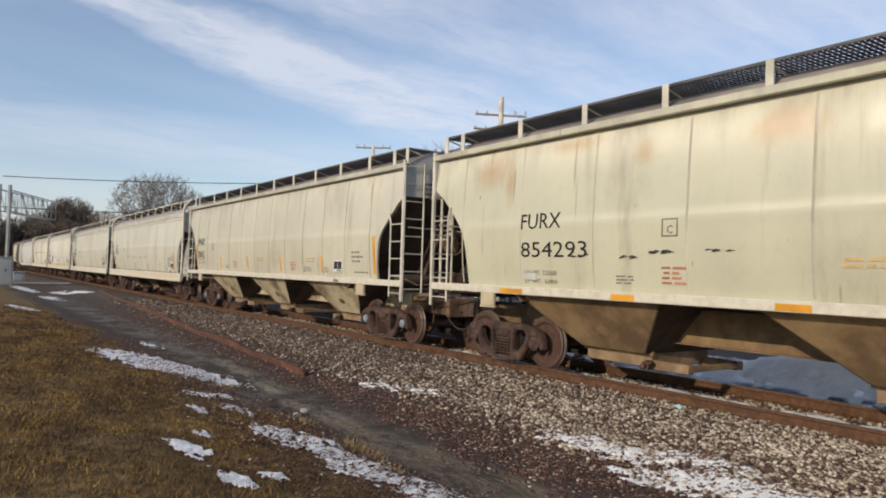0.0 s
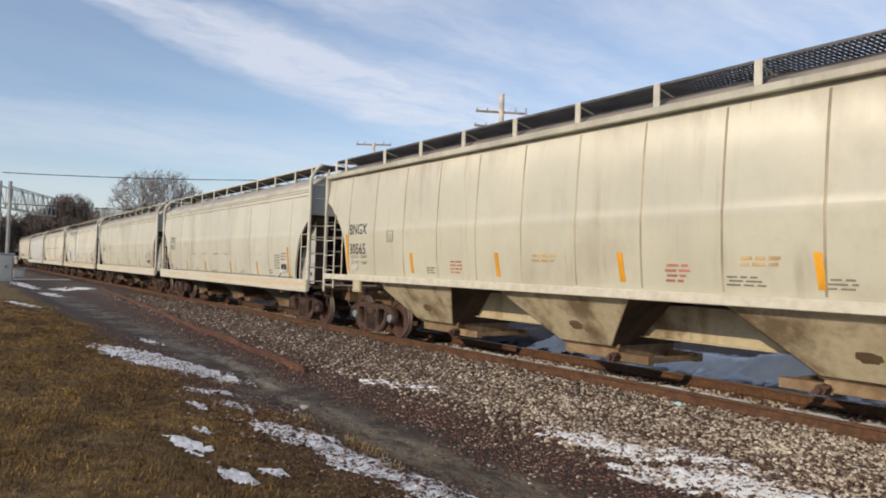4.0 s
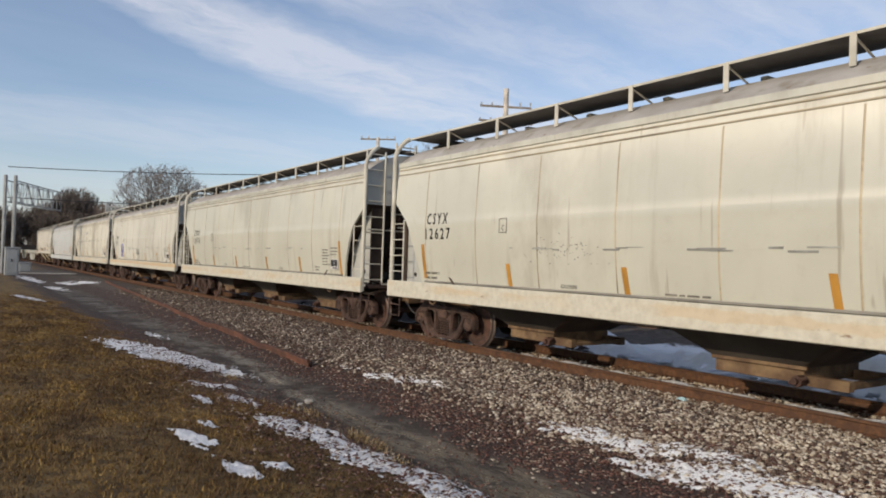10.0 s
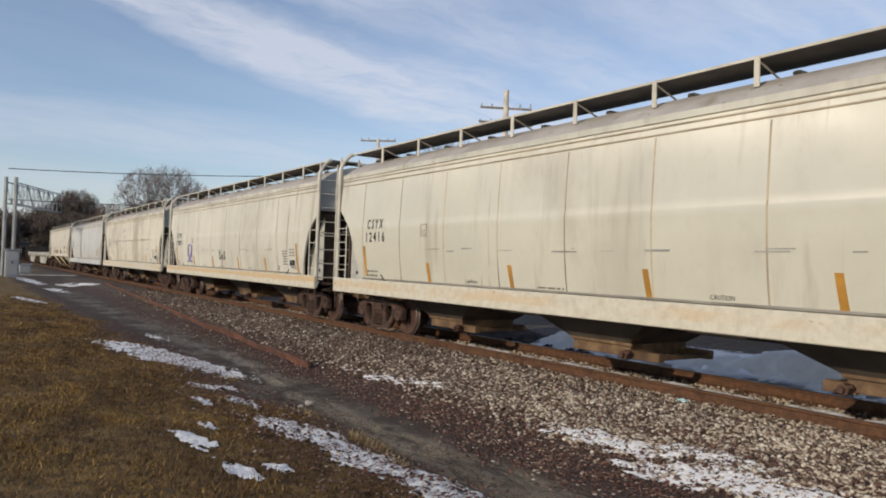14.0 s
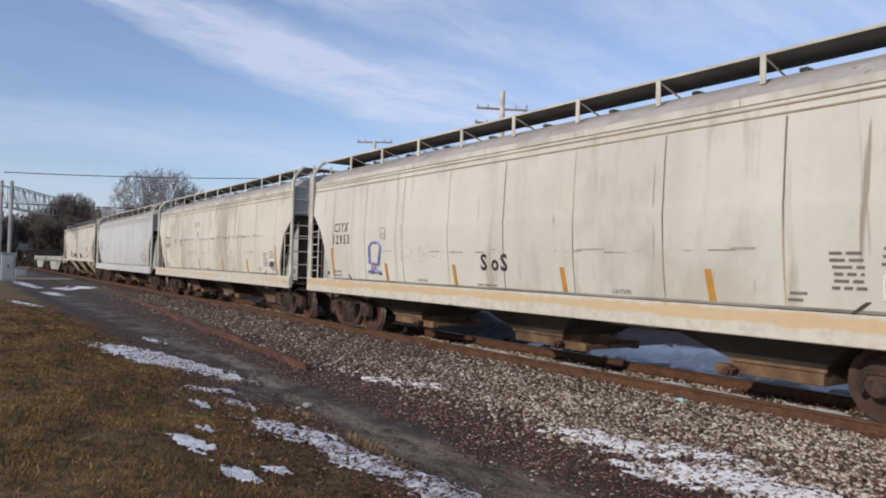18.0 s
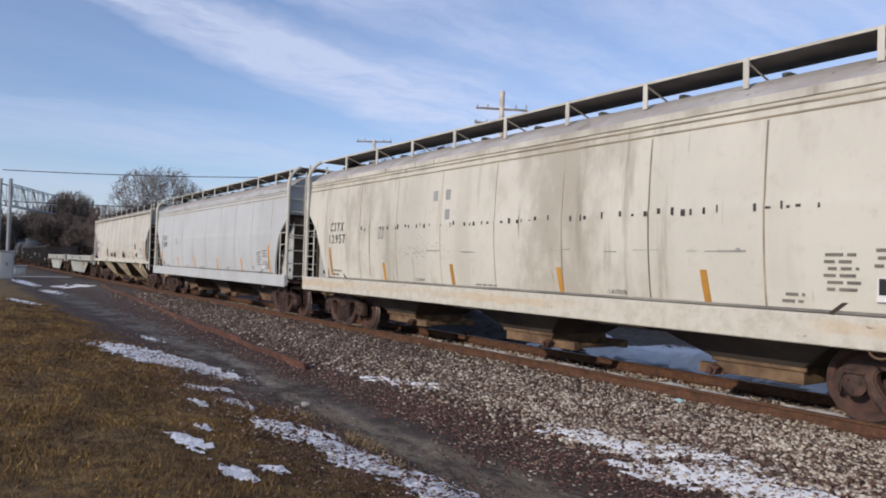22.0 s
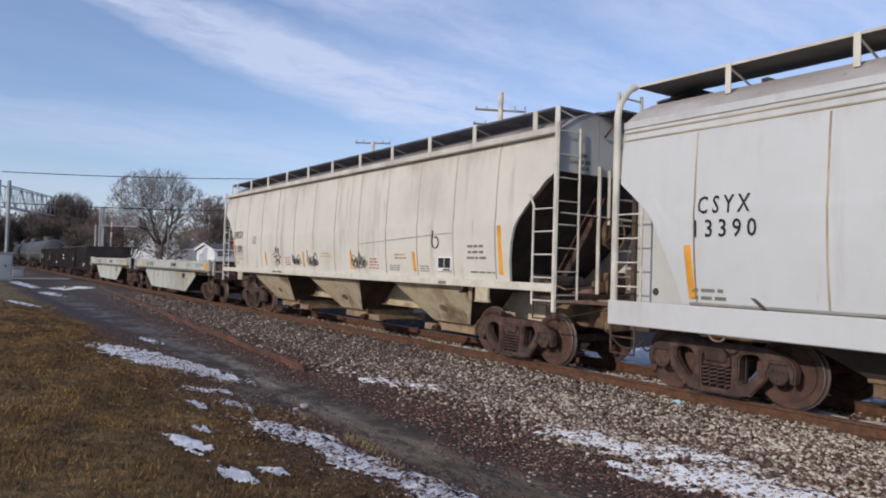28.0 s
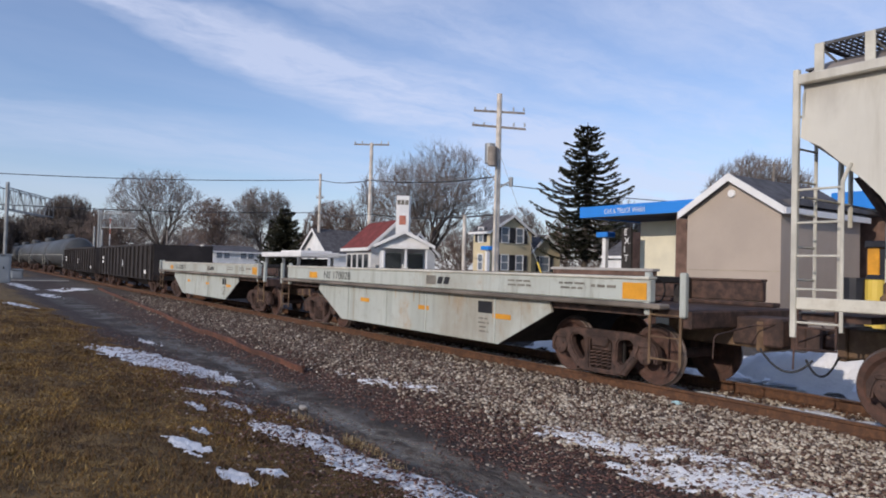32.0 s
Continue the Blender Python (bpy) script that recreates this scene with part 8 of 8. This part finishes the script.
def heap(name, pts, sizes, material, label, category, rng, flat=0.75, parent=None):
    """Many small angular stones in one mesh."""
    n = len(pts)
    base = np.array([(1, 0, 0.1), (-0.5, 0.87, 0), (-0.5, -0.87, 0.05), (0.15, 0.05, 0.95), (0.1, 0.1, -0.8), (0.6, 0.65, 0.4), (-0.75, 0.1, 0.5)])
    faces = np.array([(0, 5, 3), (5, 1, 3), (1, 6, 3), (6, 2, 3), (2, 0, 3), (0, 2, 4), (2, 1, 4), (1, 0, 4), (0, 1, 5), (1, 2, 6)])
    ang = rng.uniform(0, 2 * np.pi, (n, 3))
    V = np.repeat(base[None], n, 0) * rng.uniform(0.65, 1.35, (n, len(base), 3))
    V[:, :, 2] *= flat
    c, s = np.cos(ang), np.sin(ang)
    tilt = (ang[:, 1] / (2 * np.pi) - 0.5) * 1.4
    y, z = V[:, :, 1] * np.cos(tilt)[:, None] - V[:, :, 2] * np.sin(tilt)[:, None], V[:, :, 1] * np.sin(tilt)[:, None] + V[:, :, 2] * np.cos(tilt)[:, None]
    x = V[:, :, 0]
    V = np.stack([x * c[:, :1] - y * s[:, :1], x * s[:, :1] + y * c[:, :1], z], -1) * sizes[:, None, None] + pts[:, None, :]
    F = (faces[None] + (np.arange(n) * len(base))[:, None, None]).reshape(-1, 3)
    return mesh_arrays(name, V.reshape(-1, 3), F, material, label, category)


def mesh_arrays(name, V, F, material, label, category):
    me = bpy.data.meshes.new(name)
    k = F.shape[1]
    me.vertices.add(len(V))
    me.vertices.foreach_set("co", V.astype(np.float32).ravel())
    me.loops.add(F.size)
    me.loops.foreach_set("vertex_index", F.astype(np.int32).ravel())
    me.polygons.add(len(F))
    me.polygons.foreach_set("loop_start", np.arange(0, F.size, k, dtype=np.int32))
    me.update(calc_edges=True)
    me.materials.append(M[material])
    return tagged(new(name, me), label, category, kind="stuff")


def scatter(rng, n, x0, x1, y0, y1, bias=1.6):
    """More points towards x1, which lies nearest to the path's eye."""
    u = rng.random(n) ** (1 / bias)
    return x0 + (x1 - x0) * u, rng.uniform(y0, y1, n)


def build_ballast():
    rng = np.random.default_rng(2)
    x, y = scatter(rng, 82000, -42, 3.0, 5.6, 8.95, 2.2)
    e = 0.45 * wob(x * 0.6, y * 0.3, 2.0)
    start = np.interp(x, [-42, -18, -9, 3], [6.7, 6.65, 6.45, 6.3])
    p = sm(start - 0.7, start + 0.75, y + 0.4 * e)
    keep = rng.random(len(x)) < p
    x, y = x[keep], y[keep]
    z = ground_height(x, y)
    z = z + np.where(y > 8.3, 0.04, 0.02) * rng.random(len(x))
    soiled = rng.random(len(x)) < np.interp(x, [-30, -14, -7.5, 0], [0.95, 0.86, 0.26, 0.06]) + 0.25 * wob(x * 0.9, y * 1.3, 7.0)
    size = rng.uniform(0.016, 0.040, len(x)) * (1 + 0.012 * np.abs(x))
    P = np.stack([x, y, z], -1)
    heap("ballast", P[~soiled], size[~soiled], "ballast", "pale crushed limestone ballast along the rail", "gravel", rng)
    heap("ballast", P[soiled], size[soiled], "ballast_soiled", "dirty brown-grey ballast mixed with cinders", "gravel", rng)
    # between and behind the rails
    x, y = scatter(rng, 16000, -36, 4.0, 9.0, 11.4, 2.0)
    z = np.where(np.abs(y - YC) < 0.7, -0.20, ground_height(x, y)) + 0.02 * rng.random(len(x))
    heap("ballast", np.stack([x, y, z], -1), rng.uniform(0.02, 0.045, len(x)), "ballast", "crushed limestone ballast between the rails", "gravel", rng)
    # dark cinders and dead leaves at the foot of the bank
    x, y = scatter(rng, 76000, -38, 3.0, 4.6, 8.6, 2.2)
    dirty = np.interp(x, [-15, -7], [0.45, 0.88])
    w = sm(4.7, 5.8, y + 0.3 * wob(x * 0.7, y, 3.0)) * np.interp(x, [-30, -16, -8], [0.6, 0.6, 1.0]) * (1 - dirty * sm(6.6, 7.6, y + 0.3 * wob(x * 1.1, y * 2.0, 1.0)))
    keep = rng.random(len(x)) < w
    x, y = x[keep], y[keep]
    z = ground_height(x, y) + 0.012 * rng.random(len(x)) + np.where(snow_mask(x, y) > 0.15, 0.022, 0.0) * rng.random(len(x)) + np.where(y > 6.9, 0.035, 0.0) * rng.random(len(x))
    heap("leaf_litter", np.stack([x, y, z], -1), rng.uniform(0.012, 0.032, len(x)), "litter", "dark reddish leaf litter and cinders below the ballast", "leaf litter", rng, 0.35)
    # scraps on lawn edge and snow
    x, y = scatter(rng, 32000, -24, 2.0, 1.6, 4.8, 2.0)
    keep = rng.random(len(x)) < np.exp(-((y - 3.4) / 0.75) ** 2)
    x, y = x[keep], y[keep]
    z = ground_height(x, y) + 0.02 + 0.03 * rng.random(len(x))
    heap("leaf_litter", np.stack([x, y, z], -1), rng.uniform(0.008, 0.026, len(x)), "litter", "brown dead leaves along the lawn's edge", "leaf litter", rng, 0.3)


def build_grass():
    rng = np.random.default_rng(4)
    n = 210000
    u = rng.random(n) ** (1 / 2.1)
    x = -36 + 36.5 * u
    y = rng.uniform(-1.5, 4.3, n)
    edge = np.interp(x, [-60, -30, -16, -9, -5, 3], [3.0, 3.0, 3.3, 3.6, 3.55, 3.7])
    e = 0.45 * wob(x * 0.6, y * 0.3, 2.0)
    keep = (y < edge - e + rng.normal(0, 0.18, n)) & (snow_mask(x, y) < 0.25 + 0.5 * rng.random(n))
    # visible wedge only: the lawn to the sides of it is plain sheet
    keep &= (y > -x * 0.02 - 1.2)
    x, y = x[keep], y[keep]
    n = len(x)
    z = ground_height(x, y) - 0.004
    tall = rng.uniform(0.02, 0.055, n) * (0.75 + 0.5 * (wob(x * 1.1, y * 1.3, 5.0) + 0.5))
    a = rng.uniform(0, 2 * np.pi, n)
    w = rng.uniform(0.0025, 0.0055, n) * (1 + 0.05 * np.abs(x))
    lean = rng.uniform(0.3, 1.3, n) * tall
    b = a + rng.uniform(0.6, 2.5, n)
    P0 = np.stack([x - w * np.cos(a), y - w * np.sin(a), z], -1)
    P1 = np.stack([x + w * np.cos(a), y + w * np.sin(a), z], -1)
    P2 = np.stack([x + lean * np.cos(b), y + lean * np.sin(b), z + tall], -1)
    V = np.stack([P0, P1, P2], 1).reshape(-1, 3)
    mesh_arrays("lawn_grass", V, np.arange(3 * n).reshape(-1, 3), "blades", "short dry brown winter lawn grass", "grass")
    # taller pale tufts on the edge of the path
    rows, cols = [], []
    for cx, cy, k, hh in ((-7.35, 3.95, 150, 0.13), (-6.9, 3.9, 110, 0.11), (-8.9, 3.95, 90, 0.10), (-12.0, 3.9, 120, 0.10), (-6.2, 3.75, 90, 0.09)):
        px, py = rng.normal(cx, 0.14, k), rng.normal(cy, 0.09, k)
        pz = ground_height(px, py) - 0.01
        aa = rng.uniform(0, 6.28, k)
        hgt = hh * rng.uniform(0.5, 1.1, k)
        ww = 0.006
        rows.append(np.stack([np.stack([px - ww * np.sin(aa), py + ww * np.cos(aa), pz], -1), np.stack([px + ww * np.sin(aa), py - ww * np.cos(aa), pz], -1), np.stack([px + hgt * 0.6 * np.cos(aa), py + hgt * 0.6 * np.sin(aa), pz + hgt], -1)], 1).reshape(-1, 3))
    V = np.concatenate(rows)
    mesh_arrays("grass_tufts", V, np.arange(len(V)).reshape(-1, 3), "straw", "pale straw-coloured grass tufts beside the path", "grass")


M["straw"] = scatter_material("pale_straw", [(0, (0.20, 0.13, 0.055)), (0.5, (0.36, 0.26, 0.13)), (1, (0.48, 0.38, 0.20))])
build_ballast()
build_grass()


def loose_bits():
    for x, y, r, mat, label in ((-6.42, 8.62, 0.085, "bottleblue", "pale blue crumpled plastic scrap on the ballast"), (-9.75, 4.35, 0.07, "concrete", "pale broken stone beside the path"), (-9.6, 4.15, 0.045, "concrete", "pale broken stone beside the path")):
        bm = bmesh.new()
        bmesh.ops.create_icosphere(bm, subdivisions=2, radius=r)
        rng = random.Random(int(-x * 100))
        for v in bm.verts:
            v.co *= rng.uniform(0.75, 1.2)
            v.co.z *= 0.6
        ob = part("loose_stone" if mat == "concrete" else "plastic_scrap", bm, mat)
        ob.location = (x, y, grid_height(x, y) + r * 0.35)
        tagged(ob, label, "stone" if mat == "concrete" else "litter")


M["bottleblue"] = plain("pale_blue_plastic", (0.45, 0.66, 0.70), 0.35, 0.0, 0.15, 20.0)
loose_bits()


def snow_between_rails():
    x = np.arange(-14, 2.5, 0.035)
    y = np.arange(9.36, 9.95, 0.03)
    X, Y = np.meshgrid(x, y)
    own = 0.55 - np.abs(Y - 9.60) / 0.20 * 0.8 + 0.75 * wob(X * 1.9, Y * 2.5, 6.0) + 0.35 * wob(X * 8, Y * 9, 2.0)
    on = own > 0.15
    Z = -0.150 + 0.05 * np.sqrt(np.clip(own, 0, 1)) + 0.006 * wob(X * 20, Y * 20)
    keep = on[:-1, :-1] & on[1:, :-1] & on[:-1, 1:] & on[1:, 1:]
    idx = np.arange(X.size).reshape(X.shape)
    q = np.stack([idx[:-1, :-1], idx[:-1, 1:], idx[1:, 1:], idx[1:, :-1]], -1)[keep]
    used, inv = np.unique(q, return_inverse=True)
    mesh_arrays("snow_strip", np.stack([X, Y, Z], -1).reshape(-1, 3)[used], inv.reshape(-1, 4), "snow", "broken strip of old snow between the rails", "snow")


snow_between_rails()


def far_bank():
    """Ploughed snow and a dark gravel heap along the far side of the track."""
    def sheet(name, x0, x1, top, material, label, category, cut):
        x, y = np.arange(x0, x1, 0.06), np.arange(11.3, 15.2, 0.06)
        X, Y = np.meshgrid(x, y)
        ridge = np.interp(X, [p for p, _ in top], [h for _, h in top]) + 0.10 * wob(X * 1.9, Y * 1.3, 2.0)
        fall = np.where(Y < 12.8, np.exp(-((Y - 12.8) / 0.62) ** 2), np.exp(-((Y - 12.8) / 1.3) ** 2))
        low = ground_height(X, Y) - 0.03
        Z = low + np.maximum(ridge - low, 0.0) * fall + 0.035 * wob(X * 5, Y * 6, 1.0) * fall + 0.012 * wob(X * 17, Y * 19, 4.0)
        own = fall * np.clip(ridge - low, 0, 1) * 2.2 + 0.35 * wob(X * 2.1, Y * 3.0, 5.0) + 0.35 * wob(X * 7, Y * 9, 2.0)
        on = own > cut
        keep = on[:-1, :-1] & on[1:, :-1] & on[:-1, 1:] & on[1:, 1:]
        idx = np.arange(X.size).reshape(X.shape)
        q = np.stack([idx[:-1, :-1], idx[:-1, 1:], idx[1:, 1:], idx[1:, :-1]], -1)[keep]
        used, inv = np.unique(q, return_inverse=True)
        mesh_arrays(name, np.stack([X, Y, Z + 0.02], -1).reshape(-1, 3)[used], inv.reshape(-1, 4), material, label, category)
    sheet("gravel_heap", -31, -13.4, [(-31, -0.4), (-26, 0.0), (-22, -0.1), (-19.5, 0.05), (-17.25, 0.40), (-15.2, -0.05), (-13.4, -0.4)], "under", "dark low gravel heap behind the track", "gravel", 0.05)
    sheet("snow_bank", -14.4, 6, [(-14.4, -0.45), (-12.6, 0.30), (-11.4, -0.05), (-10, -0.15), (-9, -0.05), (-7.1, 0.27), (-5.9, 0.44), (-4, 0.3), (-1, 0.2), (6, 0.1)], "snow", "ploughed bank of old snow behind the track", "snow", 0.22)


far_bank()


def along_train(t):
    """How far the train has rolled at t seconds: it gathers speed slowly."""
    u = t - 16
    return 4.12992 * u + 0.04122 * u ** 2 + 0.0003327 * u ** 3 - 0.0000153 * u ** 4 + 0.10 * max(0.0, 1 - t / 4) ** 2


def motions():
    times = [k * 1.0 for k in range(33)]
    for car, offset in TRAIN:
        walk(car, [(t, pose(offset + along_train(t), YC, 0)) for t in times])
    ticks = [k * 0.1 for k in range(321)]
    turn = [math.degrees(along_train(t) / WHEEL_R) for t in ticks]
    for axle, x, _ in WHEELS:
        walk(axle, [(t, pose(x, 0, WHEEL_R, 0, a, 0)) for t, a in zip(ticks, turn)])


motions()
